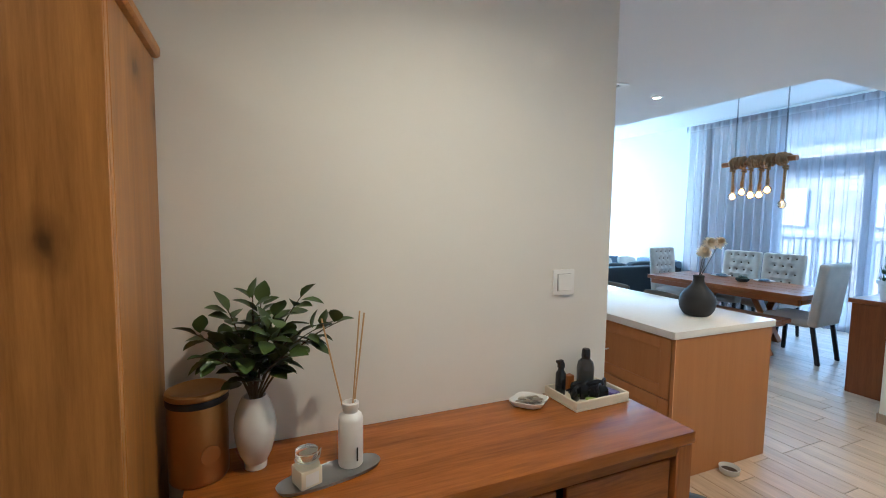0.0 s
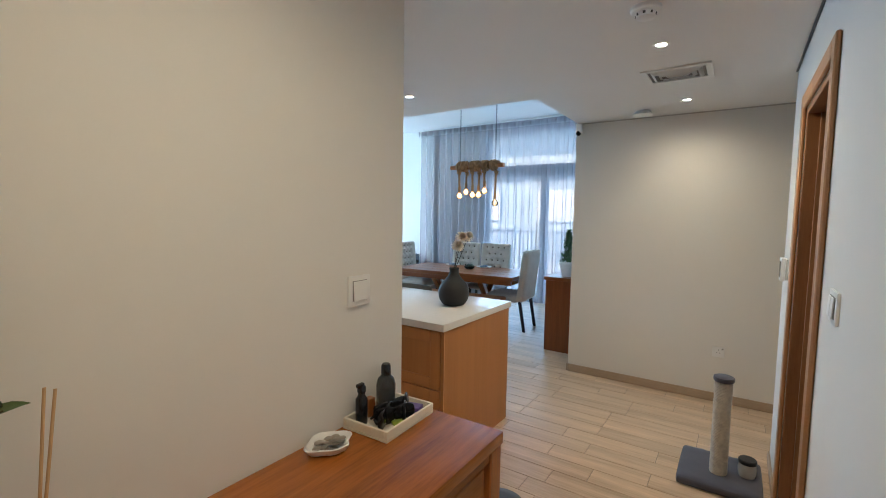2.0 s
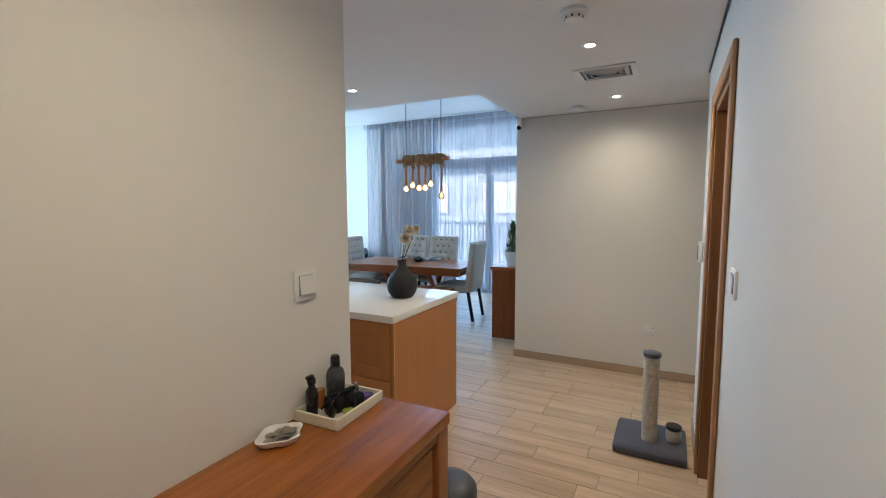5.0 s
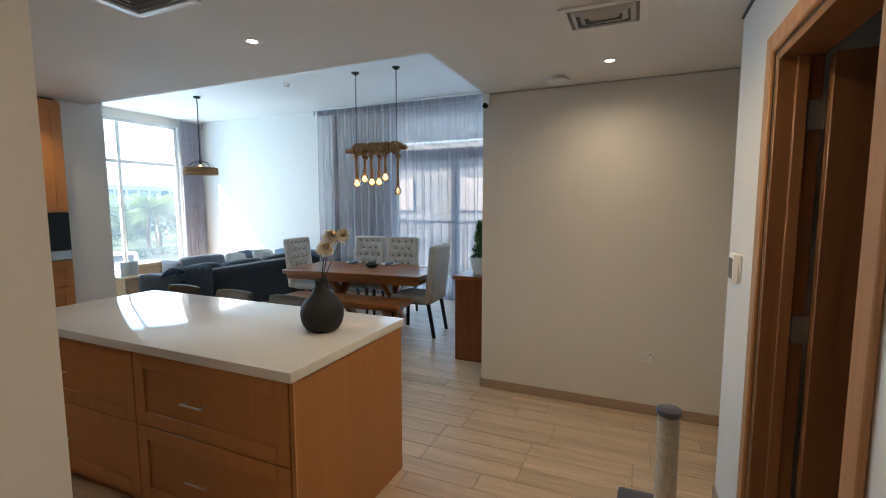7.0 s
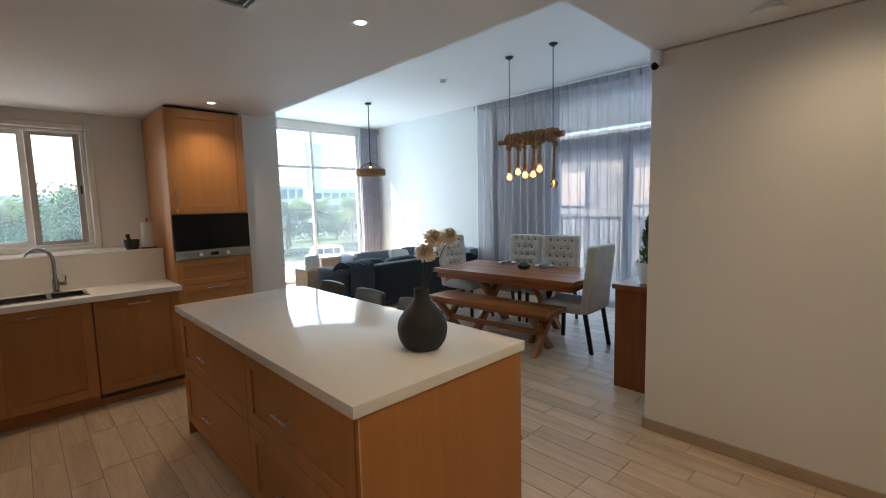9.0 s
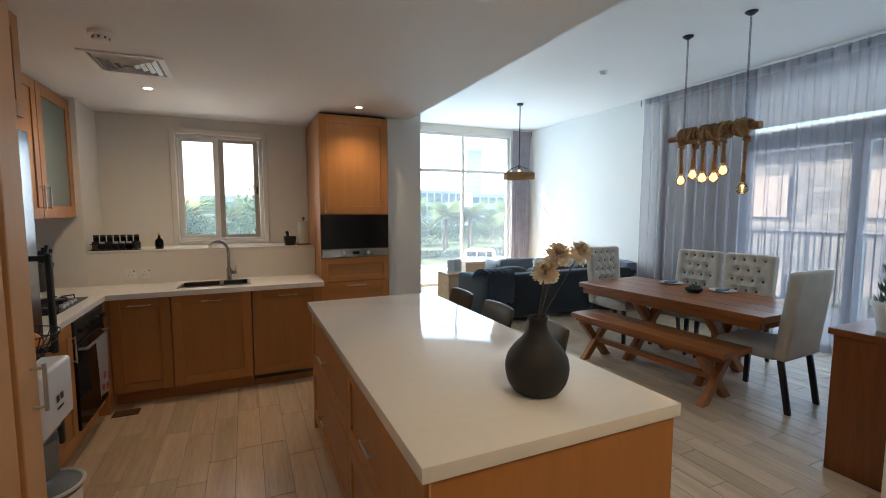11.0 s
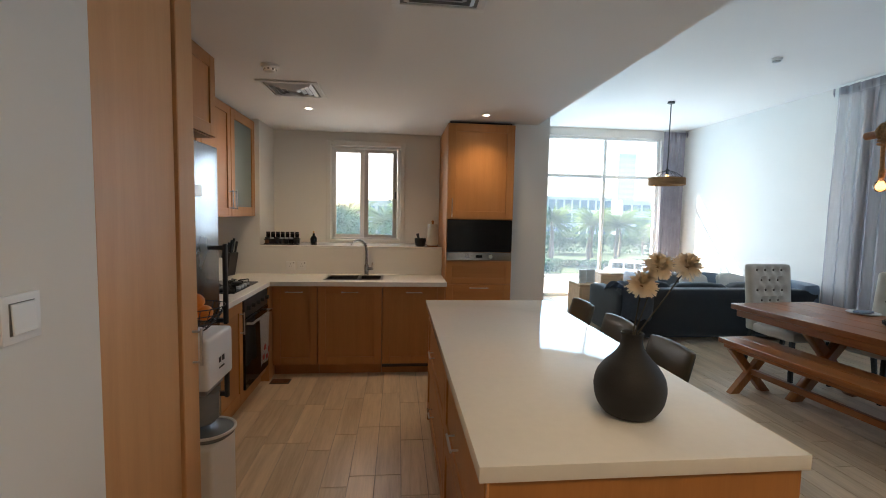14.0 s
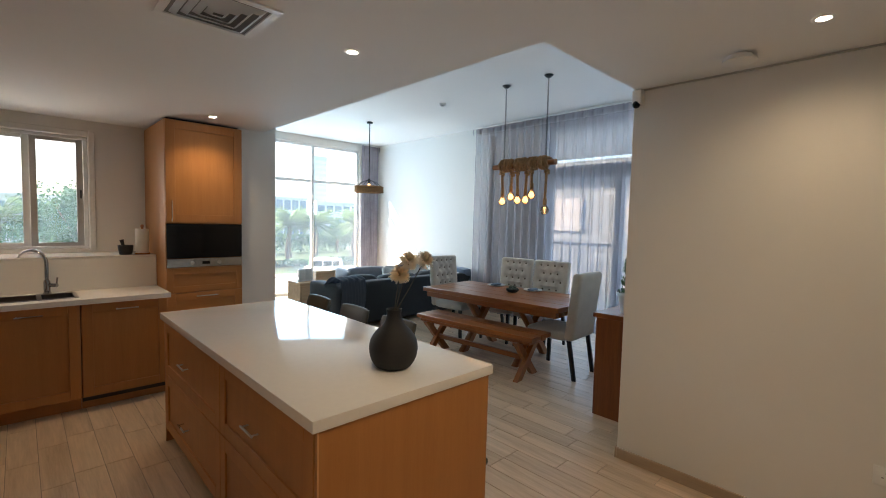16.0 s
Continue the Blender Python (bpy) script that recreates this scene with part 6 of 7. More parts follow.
def flat_disc():
    s = thing("ceiling_speaker", 4.14, 0.965, LOW, "flat round white disc on the ceiling by the wall", "ceiling fitting")
    bm = bmesh.new()
    lathe(bm, [(0, -0.001), (0.055, -0.001), (0.055, -0.02), (0.075, -0.022), (0.078, -0.032), (0.06, -0.038), (0, -0.038)], 32)
    part("body", bm, WHITE, s)


flat_disc()


# ---- kitchen counter things ----
def kitchen_small():
    # sashes of the sliding window
    w = bpy.data.objects["window_2"]
    for x0, x1, y, left, right in ((1.237, 1.592, 5.786, 0.035, 0.052), (1.590, 1.963, 5.760, 0.047, 0.050)):
        for b in ((x0, x0 + left, 1.251, 2.249), (x1 - right, x1, 1.251, 2.249), (x0 + left, x1 - right, 1.251, 1.286), (x0 + left, x1 - right, 2.214, 2.249)):
            boxpart("sash_bar", (b[0], b[1], y, y + 0.022, b[2], b[3]), SASH if x0 > 1.5 else ALU_WHITE, w, r=0.003)
    g = boxpart("pane", (1.637, 1.913, 5.768, 5.773, 1.286, 2.214), HAZED, w, r=0)
    g.visible_shadow = False
    boxpart("latch", (1.936, 1.95, 5.742, 5.760, 1.70, 1.78), BLACK, w, r=0.003)
    for b in ((1.17, 1.219, 1.18, 2.33), (2.001, 2.05, 1.18, 2.33), (1.219, 2.001, 2.281, 2.33), (1.219, 2.001, 1.193, 1.229)):
        boxpart("window_casing", (b[0], b[1], 5.702, 5.719, b[2], b[3]), WALL, w, r=0.004)
    s = thing("spice_rack", 0.80, 5.27, 1.193, "dark wire rack of small spice jars on the ledge", "spice rack")
    boxpart("rack_base", (-0.17, 0.17, -0.05, 0.05, 0, 0.012), BLACK, s, r=0.002)
    boxpart("rack_rail", (-0.17, 0.17, -0.052, -0.046, 0.05, 0.058), BLACK, s, r=0.001)
    rnd = random.Random(2)
    for r in range(2):
        for k in range(7):
            j = thing("spice_jar", 0.80 - 0.145 + k * 0.048, 5.25 + r * 0.045, 1.205 + (0.055 if r else 0), "small spice jar with a dark lid in the rack", "jar", "spice jars in the rack")
            bm = bmesh.new()
            lathe(bm, [(0, 0), (0.019, 0), (0.020, 0.003), (0.020, 0.045), (0, 0.046)], 14)
            part("body", bm, [DOORDARK, BLACKWOOD, VASE, BLACKGLASS][rnd.randrange(4)] if not r else BLACKGLASS, j)
            bm = bmesh.new()
            lathe(bm, [(0, 0.0465), (0.020, 0.0465), (0.020, 0.062), (0, 0.063)], 14)
            part("lid", bm, BLACK if r or rnd.random() < 0.6 else STEEL, j)
        if not r:
            boxpart("rack_step", (-0.17, 0.17, 0.003, 0.05, 0.0125, 0.066), BLACK, s, r=0.002)
    b = thing("oil_bottle", 1.115, 5.27, 1.193, "dark bottle with a cork pourer on the ledge", "bottle")
    bm = bmesh.new()
    lathe(bm, [(0, 0), (0.030, 0), (0.033, 0.01), (0.033, 0.07), (0.022, 0.088), (0.011, 0.098), (0.011, 0.12), (0, 0.12)], 22)
    part("body", bm, BLACKGLASS, b)
    bm = bmesh.new()
    lathe(bm, [(0, 0.1205), (0.009, 0.1205), (0.009, 0.14), (0, 0.142)], 12)
    part("stopper", bm, REED, b)
    m = thing("mortar_and_pestle", 2.215, 5.28, 1.193, "black stone mortar with its pestle on the ledge", "mortar")
    bm = bmesh.new()
    lathe(bm, [(0, 0), (0.045, 0), (0.05, 0.008), (0.058, 0.05), (0.060, 0.085), (0.050, 0.085), (0.042, 0.04), (0, 0.02)], 28)
    part("mortar", bm, VASE, m)
    bm = bmesh.new()
    tube(bm, [(0.01, 0, 0.03), (-0.02, 0.0, 0.09), (-0.03, 0, 0.135)], [0.020, 0.013, 0.017], 12)
    part("pestle", bm, VASE, m)
    k = thing("kitchen_roll", 2.345, 5.28, 1.193, "white kitchen roll on a wooden holder on the ledge", "paper roll")
    bm = bmesh.new()
    lathe(bm, [(0, 0), (0.06, 0), (0.062, 0.004), (0.06, 0.012), (0, 0.012)], 28)
    part("holder_base", bm, TEAK, k)
    bm = bmesh.new()
    lathe(bm, [(0.02, 0.013), (0.052, 0.013), (0.054, 0.018), (0.054, 0.232), (0.052, 0.236), (0.02, 0.236)], 32)
    part("paper", bm, CUSHION, k, "white paper roll")
    bm = bmesh.new()
    tube(bm, [(0, 0, 0.012), (0, 0, 0.255)], 0.011, 10)
    bmesh.ops.create_uvsphere(bm, u_segments=12, v_segments=8, radius=0.015, matrix=Matrix.Translation((0, 0, 0.262)))
    part("rod", bm, TEAK_Z, k)
    h = thing("gas_hob", 0.50, 4.32, 0.90, "black gas hob with cast pan supports", "hob")
    boxpart("plate", (-0.25, 0.26, -0.29, 0.29, 0.0005, 0.010), BLACKGLASS, h, r=0.003)
    for x in (-0.12, 0.13):
        for y in (-0.15, 0.15):
            bm = bmesh.new()
            lathe(bm, [(0, 0.0105), (0.045, 0.0105), (0.045, 0.022), (0.03, 0.027), (0, 0.028)], 20, (x, y, 0))
            u = part("burner", bm, BLACK, h)
            bm = bmesh.new()
            for a in range(4):
                d = Vector((math.cos(a * math.pi / 2 + 0.78), math.sin(a * math.pi / 2 + 0.78), 0))
                c = Vector((x, y, 0.042))
                tube(bm, [c + d * 0.02, c + d * 0.095, c + d * 0.098 - Vector((0, 0, 0.032))], 0.005, 6)
            part("pan_support", bm, BLACK, u)
    for y in (-0.1, -0.03, 0.04, 0.11):
        bm = bmesh.new()
        lathe(bm, [(0, 0.0105), (0.018, 0.0105), (0.016, 0.03), (0, 0.031)], 16, (0.225, y, 0))
        part("knob", bm, STEEL, h)
    n = thing("knife_block", 0.33, 5.05, 0.90, "steel-fronted knife block with black-handled knives", "knife block", turn=-20)
    bm = bmesh.new()
    vs = box(bm, -0.05, 0.05, -0.06, 0.06, 0.001, 0.22, r=0.006)
    for v in bm.verts:
        v.co.y += 0.25 * v.co.z
    part("block", bm, surface("dark_block", (0.05, 0.045, 0.04), 0.4), n)
    for i, (x, y, l) in enumerate(((-0.03, 0.03, 0.12), (0.0, 0.02, 0.14), (0.03, 0.03, 0.11), (-0.015, -0.02, 0.10), (0.02, -0.02, 0.09))):
        bm = bmesh.new()
        tube(bm, [(x, y + 0.055, 0.215), (x, y + 0.055 + l * 0.25, 0.215 + l)], [0.010, 0.012], 8)
        part("knife_handle", bm, BLACK, n)
    e = thing("white_kettle", 0.36, 4.78, 0.90, "white and steel kettle on the worktop", "kettle")
    bm = bmesh.new()
    lathe(bm, [(0, 0.001), (0.075, 0.001), (0.075, 0.02), (0.070, 0.03), (0.062, 0.17), (0.05, 0.195), (0, 0.20)], 28)
    part("body", bm, WHITE, e)
    bm = bmesh.new()
    tube(bm, [(0, -0.055, 0.18), (0, -0.10, 0.18), (0, -0.105, 0.08), (0, -0.07, 0.05)], 0.011, 8)
    part("handle", bm, BLACK, e)
    t = thing("tea_towel", 0.885, 4.30, 0.0, "red and white patterned towel hung on the oven handle", "towel")
    bm = bmesh.new()
    N, M = 10, 16
    grid = []
    for i in range(N + 1):
        col = []
        for j in range(M + 1):
            u, v = i / N, j / M
            col.append(bm.verts.new((0.014 + 0.008 * math.sin(u * 9 + v * 2), -0.13 + 0.26 * u, 0.685 - 0.40 * v)))
        grid.append(col)
    for i in range(N):
        for j in range(M):
            bm.faces.new((grid[i][j], grid[i + 1][j], grid[i + 1][j + 1], grid[i][j + 1]))
    bmesh.ops.solidify(bm, geom=bm.faces[:], thickness=0.004)
    tm, tt, tb = nodes_of("towel_check")
    ch = add(tt, "ShaderNodeTexChecker", Scale=70.0)
    ch.inputs["Color1"].default_value, ch.inputs["Color2"].default_value = (0.78, 0.75, 0.71, 1), (0.50, 0.46, 0.43, 1)
    tt.links.new(coords(tt), ch.inputs["Vector"])
    tt.links.new(ch.outputs[0], tb.inputs["Base Color"])
    tb.inputs["Roughness"].default_value = 0.9
    part("cloth", bm, tm, t)
    red = cloth("red_print", (0.50, 0.055, 0.035))
    for y0, z0 in ((-0.09, 0.33), (0.0, 0.31), (0.06, 0.36), (-0.05, 0.40)):
        boxpart("motif", (0.023, 0.027, y0, y0 + 0.045, z0, z0 + 0.04), red, t, "red printed motif", r=0.001)
    f = thing("floor_grille", 0.945, 4.60, 0.0, "dark square floor drain grille by the cabinets", "drain")
    boxpart("plate", (-0.085, 0.085, -0.055, 0.055, 0.001, 0.005), BLACK, f, r=0.001)
    for k in range(6):
        boxpart("bar", (-0.075, 0.075, -0.045 + k * 0.018, -0.039 + k * 0.018, 0.0052, 0.009), DOORDARK, f, r=0)
    p = thing("succulent_bowl", 5.80, 3.58, 0.736, "small succulent in a dark bowl on the dining table", "plant")
    bm = bmesh.new()
    lathe(bm, [(0, 0.001), (0.05, 0.001), (0.075, 0.02), (0.078, 0.04), (0.068, 0.04), (0.06, 0.025), (0, 0.02)], 26)
    part("bowl", bm, VASE, p)
    bm = bmesh.new()
    rnd = random.Random(8)
    for ring, (tilt, L, n2) in enumerate(((75, 0.07, 9), (50, 0.065, 8), (25, 0.055, 6))):
        for q in range(n2):
            a = 6.283 * (q + 0.5 * ring) / n2
            d = Vector((math.cos(a) * math.sin(radians(tilt)), math.sin(a) * math.sin(radians(tilt)), math.cos(radians(tilt))))
            tube(bm, [Vector((0, 0, 0.03)), Vector((0, 0, 0.03)) + d * L * 0.55, Vector((0, 0, 0.03)) + d * L], [0.008, 0.014, 0.002], 6)
    part("rosette", bm, surface("grey_green_leaf", (0.12, 0.16, 0.12), 0.5, vary=0.3, scale=30), p, "grey-green fleshy leaves")
    for x, y, turn in ((6.07, 4.05, 94), (6.11, 3.50, 94)):
        q = thing("place_setting", x, y, 0.736, "pale glass plate with a folded napkin on the table", "plate", "place settings on the table", turn)
        bm = bmesh.new()
        lathe(bm, [(0, 0.001), (0.08, 0.001), (0.12, 0.012), (0.118, 0.015), (0.08, 0.005), (0, 0.005)], 32)
        part("plate", bm, CERAMIC, q)
        bm = bmesh.new()
        softbox(bm, -0.03, 0.03, -0.08, 0.08, 0.006, 0.03, 0.008, 0.004, 5)
        part("napkin", bm, SLATE, q)


kitchen_small()

# ---- outside ----
GROUND_Z = -4.0
GRASS = surface("grass", (0.055, 0.085, 0.028), 0.9, vary=0.35, scale=0.25, fine=30, relief=0.4)
SAND = surface("sand_paving", (0.32, 0.28, 0.225), 0.9, vary=0.1, scale=0.5, fine=40, relief=0.2)
TILE = surface("terrace_tile", (0.58, 0.55, 0.50), 0.7, vary=0.06, scale=1.0, fine=60, relief=0.1)
# the haze over the far buildings is put into these two pale colours
HAZY = surface("hazed_tower_wall", (0.74, 0.78, 0.80), 0.8, vary=0.04, scale=0.2)
HAZYGLASS = surface("haze_pale_facade", (0.64, 0.69, 0.72), 0.3, relief=0.0)
STONE, st, sb = nodes_of("facade_stone")
courses = add(st, "ShaderNodeTexBrick", Scale=1.0, Mortar_Size=0.012, Brick_Width=0.55, Row_Height=0.16)
courses.inputs["Color1"].default_value, courses.inputs["Color2"].default_value, courses.inputs["Mortar"].default_value = (0.15, 0.14, 0.125, 1), (0.065, 0.063, 0.058, 1), (0.03, 0.029, 0.027, 1)
st.links.new(coords(st, turn=(math.pi / 2, 0, 0)), courses.inputs["Vector"])
st.links.new(courses.outputs[0], sb.inputs["Base Color"])
sb.inputs["Roughness"].default_value = 0.85
bump(st, sb, courses.outputs[0], 0.6, 0.03)
FACADE = surface("facade_white", (0.55, 0.55, 0.55), 0.8, vary=0.05, scale=0.3)
BLUEGLASS = surface("facade_glass", (0.10, 0.17, 0.24), 0.2, relief=0.0)
BARK = surface("bark", (0.16, 0.12, 0.085), 0.9, vary=0.3, scale=6, fine=30, relief=0.8, depth=0.02)
FROND = surface("palm_frond", (0.17, 0.25, 0.085), 0.8, vary=0.35, scale=3, Specular_IOR_Level=0.15)
CROWN = surface("tree_leaf", (0.068, 0.128, 0.066), 0.9, vary=0.4, scale=1.5, Specular_IOR_Level=0.08)

bm = bmesh.new()
box(bm, -1500, 1500, -1500, 1500, GROUND_Z - 0.4, GROUND_Z)
tagged(part("ground", bm, GRASS), "green park lawn round the house", kind="structure")
structure("road", [(-120, 160, 31.0, 38.5, GROUND_Z + 0.004, GROUND_Z + 0.03)], SAND, "pale paved road beyond the terrace")
structure("house_base", [(-2.0, 7.7, -2.2, 9.05, GROUND_Z, -0.101)], FACADE)
structure("terrace", [(2.5, 9.6, 9.06, 12.0, -0.30, -0.05), (2.5, 9.6, 11.86, 12.0, -0.05, 0.02), (2.5, 9.6, 9.06, 12.0, GROUND_Z, -0.31)], TILE, "sunlit pale terrace floor outside the window")
structure("balcony", [(7.71, 10.3, 0.6, 6.6, -0.30, -0.05), (7.71, 10.3, 0.6, 6.6, 2.99, 3.2)], TILE, "covered balcony outside the glazed doors")
structure("roof", [(-2.1, 7.75, -2.2, 9.10, HIGH + 0.13, HIGH + 0.4)], FACADE)


def railing():
    r = thing("balcony_railing", 10.15, 0.7, -0.05, "dark metal balcony railing with upright bars", "railing")
    boxpart("top_rail", (-0.025, 0.025, 0.0, 5.8, 1.19, 1.24), BLACK, r, r=0.004)
    boxpart("bottom_rail", (-0.02, 0.02, 0.0, 5.8, 0.08, 0.12), BLACK, r, r=0.003)
    for k in range(54):
        boxpart("bar", (-0.009, 0.009, 0.05 + k * 0.107, 0.07 + k * 0.107, 0.121, 1.189), BLACK, r, r=0)


railing()


def building(name, x, y, w, d, h, floors, cols, label, wall, glass, turn=0, band=0.5):
    b = thing(name, x, y, GROUND_Z, label, "building", turn=turn)
    boxpart("wall", (-w / 2, w / 2, -d / 2, d / 2, 0, h), wall, b, r=0)
    boxpart("roof", (-w / 2 - 0.3, w / 2 + 0.3, -d / 2 - 0.3, d / 2 + 0.3, h + 0.002, h + 0.5), wall, b, r=0)
    fh, cw = h / floors, w / cols
    bm = bmesh.new()
    box(bm, -cw * 0.38, cw * 0.38, -0.08, 0.06, -fh * band / 2, fh * band / 2)
    me = mesh_of("window", bm, glass)
    for f in range(floors):
        for c in range(cols):
            o = new("window", me)
            o.parent = b
            o.location = (-w / 2 + (c + 0.5) * cw, -d / 2, (f + 0.55) * fh)
    return b


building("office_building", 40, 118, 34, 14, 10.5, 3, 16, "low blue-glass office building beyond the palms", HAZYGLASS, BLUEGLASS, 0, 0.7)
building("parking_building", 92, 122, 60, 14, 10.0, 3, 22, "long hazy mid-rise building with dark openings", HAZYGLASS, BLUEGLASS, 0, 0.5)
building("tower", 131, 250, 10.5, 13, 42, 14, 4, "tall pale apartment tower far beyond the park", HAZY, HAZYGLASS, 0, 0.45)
building("villa", 2, 105, 16, 12, 8, 2, 5, "pale villa beyond the trees", FACADE, BLUEGLASS)
building("neighbour_house", 17.5, 3.6, 16, 8, 6.9, 3, 3, "pale stone neighbouring house across the balcony", STONE, BRONZE, -90, 0.42)


def palm(x, y, h, seed):
    p = thing("palm_tree", x, y, GROUND_Z, "date palm with arching green fronds in the park", "tree", "palms in the park", turn=seed * 47)
    rnd = random.Random(seed)
    bm = bmesh.new()
    tube(bm, [(0.15 * math.sin(k * 0.5), 0.1 * math.sin(k * 0.7), h * k / 8) for k in range(9)], [0.22 - 0.008 * k + 0.015 * (k % 2) for k in range(9)], 10)
    part("trunk", bm, BARK, p)
    top = Vector((0.15 * math.sin(4), 0.1 * math.sin(5.6), h))
    bm = bmesh.new()
    for k in range(84):
        a, el = rnd.uniform(0, 6.28), rnd.uniform(-0.35, 1.35)
        L = rnd.uniform(2.5, 3.4)
        d = Vector((math.cos(a), math.sin(a), 0))
        w = Vector((-math.sin(a), math.cos(a), 0))
        pts = [top + d * (L * s * math.cos(el * (1 - 0.5 * s))) + Vector((0, 0, L * s * math.sin(el) - 1.05 * s * s)) for s in [i / 9 for i in range(10)]]
        for i in range(1, 10):
            for sgn in (-1, 1):
                for half in (0.0, 0.5):
                    q = pts[i - 1].lerp(pts[i], half)
                    ll = 0.68 * math.sin(math.pi * min(0.97, 0.12 + 0.85 * (i - 1 + half) / 9))
                    e = q + w * sgn * ll + d * 0.22 - Vector((0, 0, 0.18 * ll + 0.05))
                    bm.faces.new([bm.verts.new(v) for v in (q - d * 0.05, q + d * 0.09, e)])
        for i in range(9):
            q, r = pts[i], pts[i + 1]
            bm.faces.new([bm.verts.new(v) for v in (q - w * 0.03, q + w * 0.03, r + w * 0.02, r - w * 0.02)])
    part("crown", bm, FROND, p, smooth=None)
    return p


protos = [palm(19.5, 50, 5.2, 1), palm(25.5, 53, 4.8, 2), palm(33, 50, 5.0, 3)]
rnd = random.Random(33)
for i, (x, y) in enumerate(((15, 55), (38, 56), (44, 60), (29, 60), (22.5, 58), (50, 55), (56, 62), (7, 52), (12, 58), (3, 60), (0.5, 44), (34, 62), (47, 70), (28.5, 52), (17.5, 60), (36, 53), (41, 52), (-2.5, 40))):
    copy_thing(protos[i % 3], pose(x, y, GROUND_Z, 0, 0, rnd.uniform(0, 360)))


def tree(x, y, h, r, seed):
    t = thing("park_tree", x, y, GROUND_Z, "leafy green park tree with an uneven crown", "tree", "leafy trees in the park")
    rnd = random.Random(seed)
    bm = bmesh.new()
    tube(bm, [(0, 0, 0), (0.08, 0, h * 0.25), (0.0, 0.1, h * 0.5)], [0.22, 0.17, 0.12], 9)
    clumps = []
    for k in range(26):
        a, e, q = rnd.uniform(0, 6.28), rnd.uniform(-0.5, 1.5), rnd.uniform(0.45, 1.0)
        c = Vector((r * q * math.cos(a) * math.cos(e), r * q * math.sin(a) * math.cos(e), h * 0.62 + r * 0.75 * q * math.sin(e)))
        clumps.append((c, r * rnd.uniform(0.22, 0.42)))
        if k < 7:
            tube(bm, [(0, 0.05, h * 0.4), tuple(c * 0.5 + Vector((0, 0, h * 0.26))), tuple(c)], [0.08, 0.05, 0.02], 6)
    part("trunk", bm, BARK, t)
    bm = bmesh.new()
    for c, cr in clumps:
        for _ in range(430):
            v = Vector((rnd.gauss(0, 1), rnd.gauss(0, 1), rnd.gauss(0, 1))).normalized() * cr * rnd.uniform(0.55, 1.1)
            u = Vector((rnd.gauss(0, 1), rnd.gauss(0, 1), rnd.gauss(0, 1))).normalized()
            w = u.orthogonal().normalized()
            s = rnd.uniform(0.055, 0.11)
            p = c + v
            bm.faces.new([bm.verts.new(z) for z in (p - u * s, p + w * s * 0.6, p + u * s, p - w * s * 0.6)])
    part("crown", bm, CROWN, t, smooth=None)
    return t


trees = [tree(3.7, 26, 6.7, 2.9, 5), tree(-3.4, 34, 6.4, 2.7, 6)]
for i, (x, y, s) in enumerate(((-7.5, 30, 40), (12.0, 0.8, 15), (12.6, 3.0, 90), (12.2, 5.2, 160), (-10, 29, 130), (4.0, 42, 200), (11, 60, 300), (48, 62, 20), (40, 66, 77), (9.5, 52, 10), (55, 56, 170), (-14, 33, 280))):
    copy_thing(trees[i % 2], pose(x, y, GROUND_Z - (2.7 if y < 10 else 1.2 if x > 8 else 0), 0, 0, s))


def hedge(x0, x1, y, h):
    rnd = random.Random(int(x0 + y))
    bm = bmesh.new()
    for _ in range(3400):
        p = Vector((rnd.uniform(x0, x1), y + rnd.gauss(0, 0.5), GROUND_Z + h * rnd.random() ** 0.6))
        u = Vector((rnd.gauss(0, 1), rnd.gauss(0, 1), rnd.gauss(0, 1))).normalized()
        w = u.orthogonal().normalized()
        s = rnd.uniform(0.14, 0.30)
        bm.faces.new([bm.verts.new(z) for z in (p - u * s, p + w * s * 0.6, p + u * s, p - w * s * 0.6)])
    tagged(part("hedge", bm, CROWN, smooth=None), "clipped green hedge along the road", "hedge", kind="stuff")


for x0, y, h in ((-20, 41, 1.2), (0, 43, 1.4), (14, 49.5, 0.6), (30, 50, 0.7), (10, 66, 3.4), (26, 68, 3.0), (42, 70, 3.6), (58, 72, 3.2)):
    hedge(x0, x0 + 18, y, h)


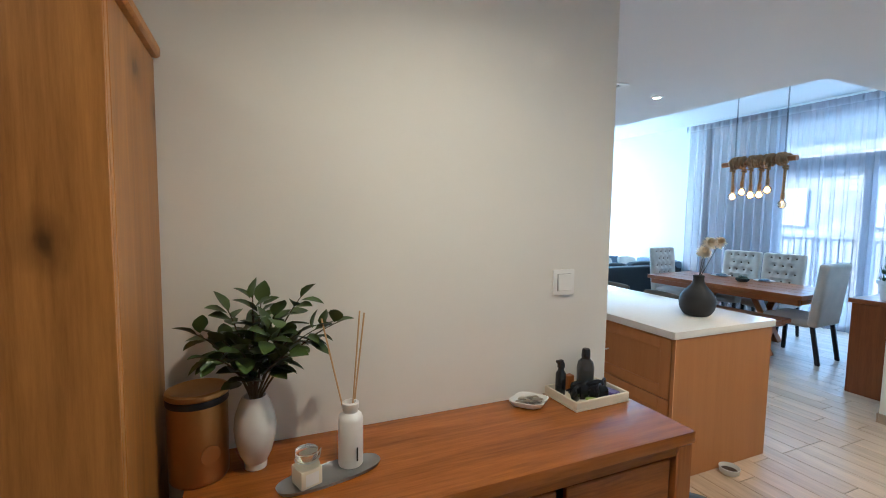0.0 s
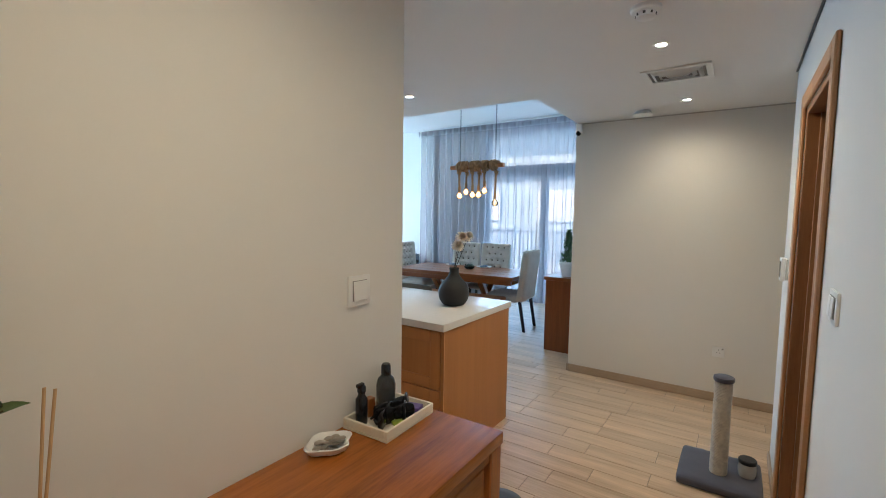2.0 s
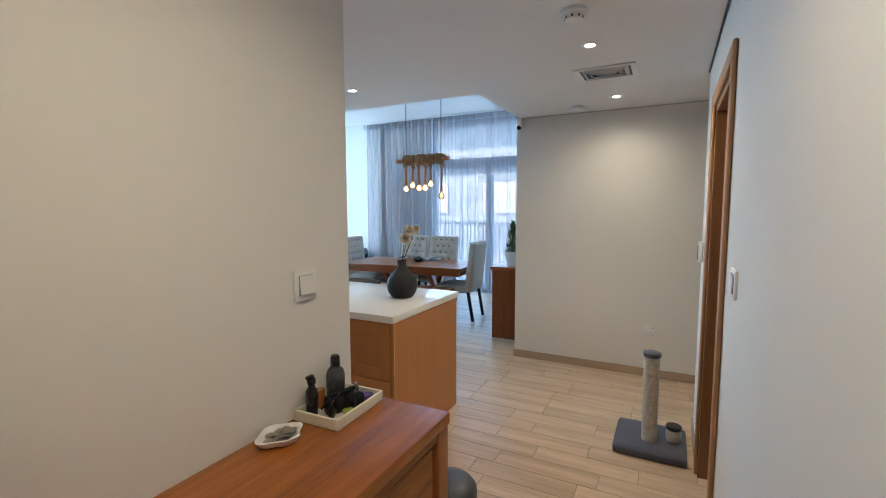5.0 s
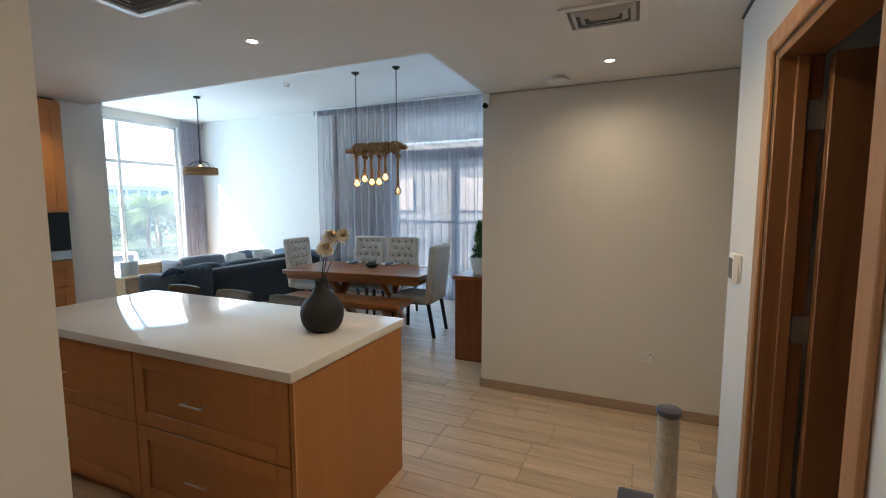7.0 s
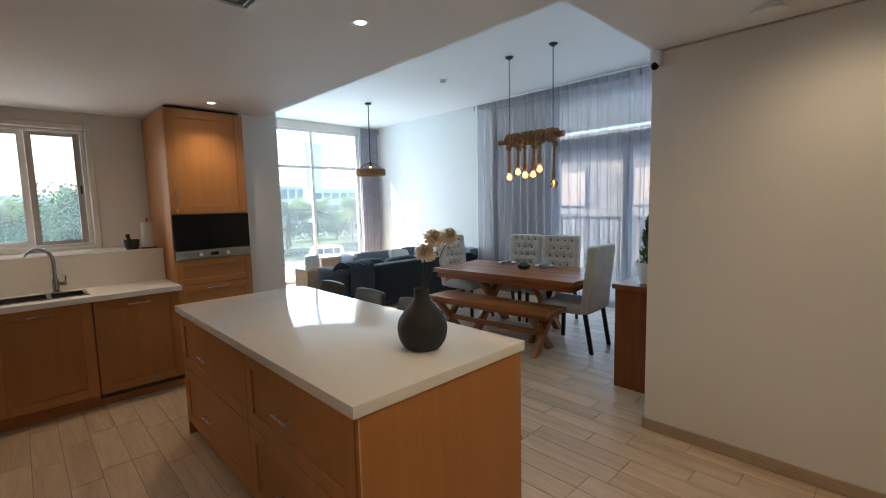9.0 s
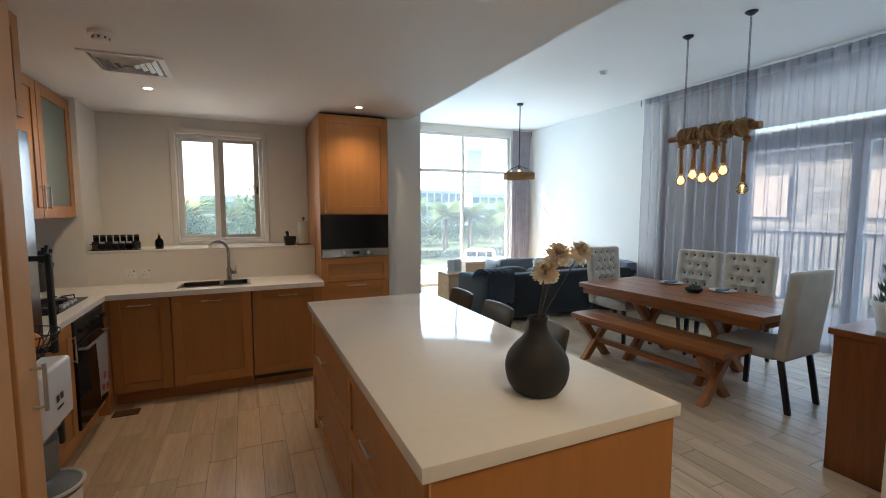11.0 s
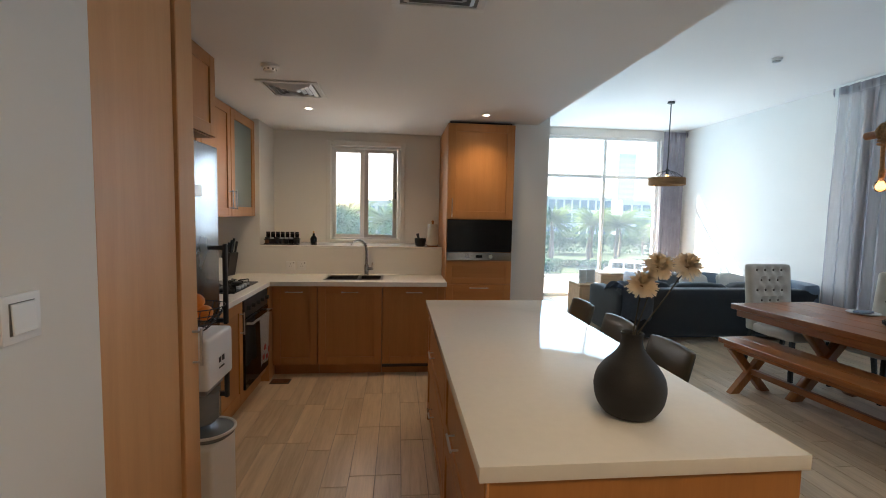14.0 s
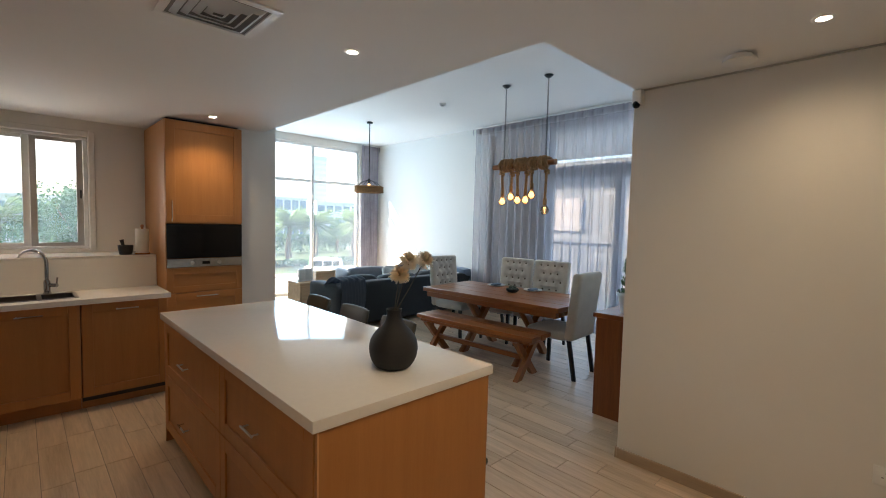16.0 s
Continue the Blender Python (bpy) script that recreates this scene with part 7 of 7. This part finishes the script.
def car(x, y, turn):
    c = thing("parked_car", x, y, GROUND_Z + 0.03, "white parked van on the road", "car", turn=turn)
    c.scale = (1.0, 1.1, 1.3)
    paint = surface("white_car_paint", (0.72, 0.72, 0.73), 0.2, relief=0.0)
    bm = bmesh.new()
    softbox(bm, -2.3, 2.3, -0.88, 0.88, 0.28, 0.95, 0.16, 0.02, 8)
    part("body", bm, paint, c)
    bm = bmesh.new()
    softbox(bm, -1.9, 1.1, -0.78, 0.78, 0.90, 1.52, 0.2, 0.02, 8)
    for v in bm.verts:
        v.co.x -= 0.35 * max(0, v.co.z - 0.95) * (1 if v.co.x > 0 else -0.4)
    part("cabin", bm, paint, c)
    for x0, x1 in ((-1.6, -0.75), (-0.65, 0.12), (0.2, 0.72)):
        for s in (-1, 1):
            boxpart("side_window", (x0, x1, s * 0.79 - 0.015, s * 0.79 + 0.015, 1.02, 1.38), BLACKGLASS, c, r=0)
    for wx in (-1.4, 1.4):
        for s in (-1, 1):
            bm = bmesh.new()
            tube(bm, [(wx, s * 0.72, 0.33), (wx, s * 0.90, 0.33)], 0.33, 24)
            wh = part("wheel", bm, BLACK, c)
            bm = bmesh.new()
            tube(bm, [(wx, s * 0.86, 0.33), (wx, s * 0.91, 0.33)], 0.21, 18)
            part("rim", bm, STEEL, wh)


car(22.0, 36.4, -32)

# ---- floor tiles, each plank a piece ----
def floor_planks():
    W, L, J = 0.15, 0.60, 0.0035
    fl = tagged(new("floor"), "pale wood-look plank tiles laid in staggered rows", "floor", kind="structure")
    bm = bmesh.new()
    box(bm, J / 2, W - J / 2, J / 2, L - J / 2, -0.012, 0.0, r=0.0012)
    me = mesh_of("plank", bm, PLANK)
    rnd = random.Random(11)
    verts, faces, made = [], [], 0
    rows = int((7.5 + 1.8) / W)
    for r in range(rows):
        x = -1.8 + 0.065 + r * W
        y = -2.0 - rnd.choice((0.0, 0.1, 0.2, 0.3, 0.4, 0.5))
        while y < 8.95:
            if x > 4.5 and y < 0.9:
                y += L
                continue
            near = 1.25 < x < 4.4 and 0 <= y < 3.4 and not (2.2 < x < 3.0 and 1.6 < y < 3.7)
            if near and made < 300:
                ob = new("plank", me)
                ob.location = (x, y, 0)
                ob.parent = fl
                made += 1
            else:
                k = len(verts)
                a, b, c, d = x + J / 2, x + W - J / 2, y + J / 2, y + L - J / 2
                verts += [(p, q, z) for z in (-0.012, 0.0) for p, q in ((a, c), (b, c), (b, d), (a, d))]
                faces += [tuple(k + i for i in f) for f in ((4, 5, 6, 7), (0, 1, 5, 4), (1, 2, 6, 5), (2, 3, 7, 6), (3, 0, 4, 7))]
            y += L
    rest = bpy.data.meshes.new("planks")
    rest.from_pydata(verts, [], faces)
    rest.materials.append(PLANK_REST)
    ob = new("planks", rest)
    ob.parent = fl
    tagged(ob, "more of the same plank tiles", kind="stuff")


def by_island(name, source):
    """The same wood look for joined planks: tone and grain shift by island."""
    m = source.copy()
    m.name = name
    t = m.node_tree
    info = next(n for n in t.nodes if n.type == "OBJECT_INFO")
    geo = t.nodes.new("ShaderNodeNewGeometry")
    for l in [l for l in t.links if l.from_node == info]:
        t.links.new(geo.outputs["Random Per Island"], l.to_socket)
    return m


PLANK_REST = by_island("floor_tile_joined", PLANK)
floor_planks()
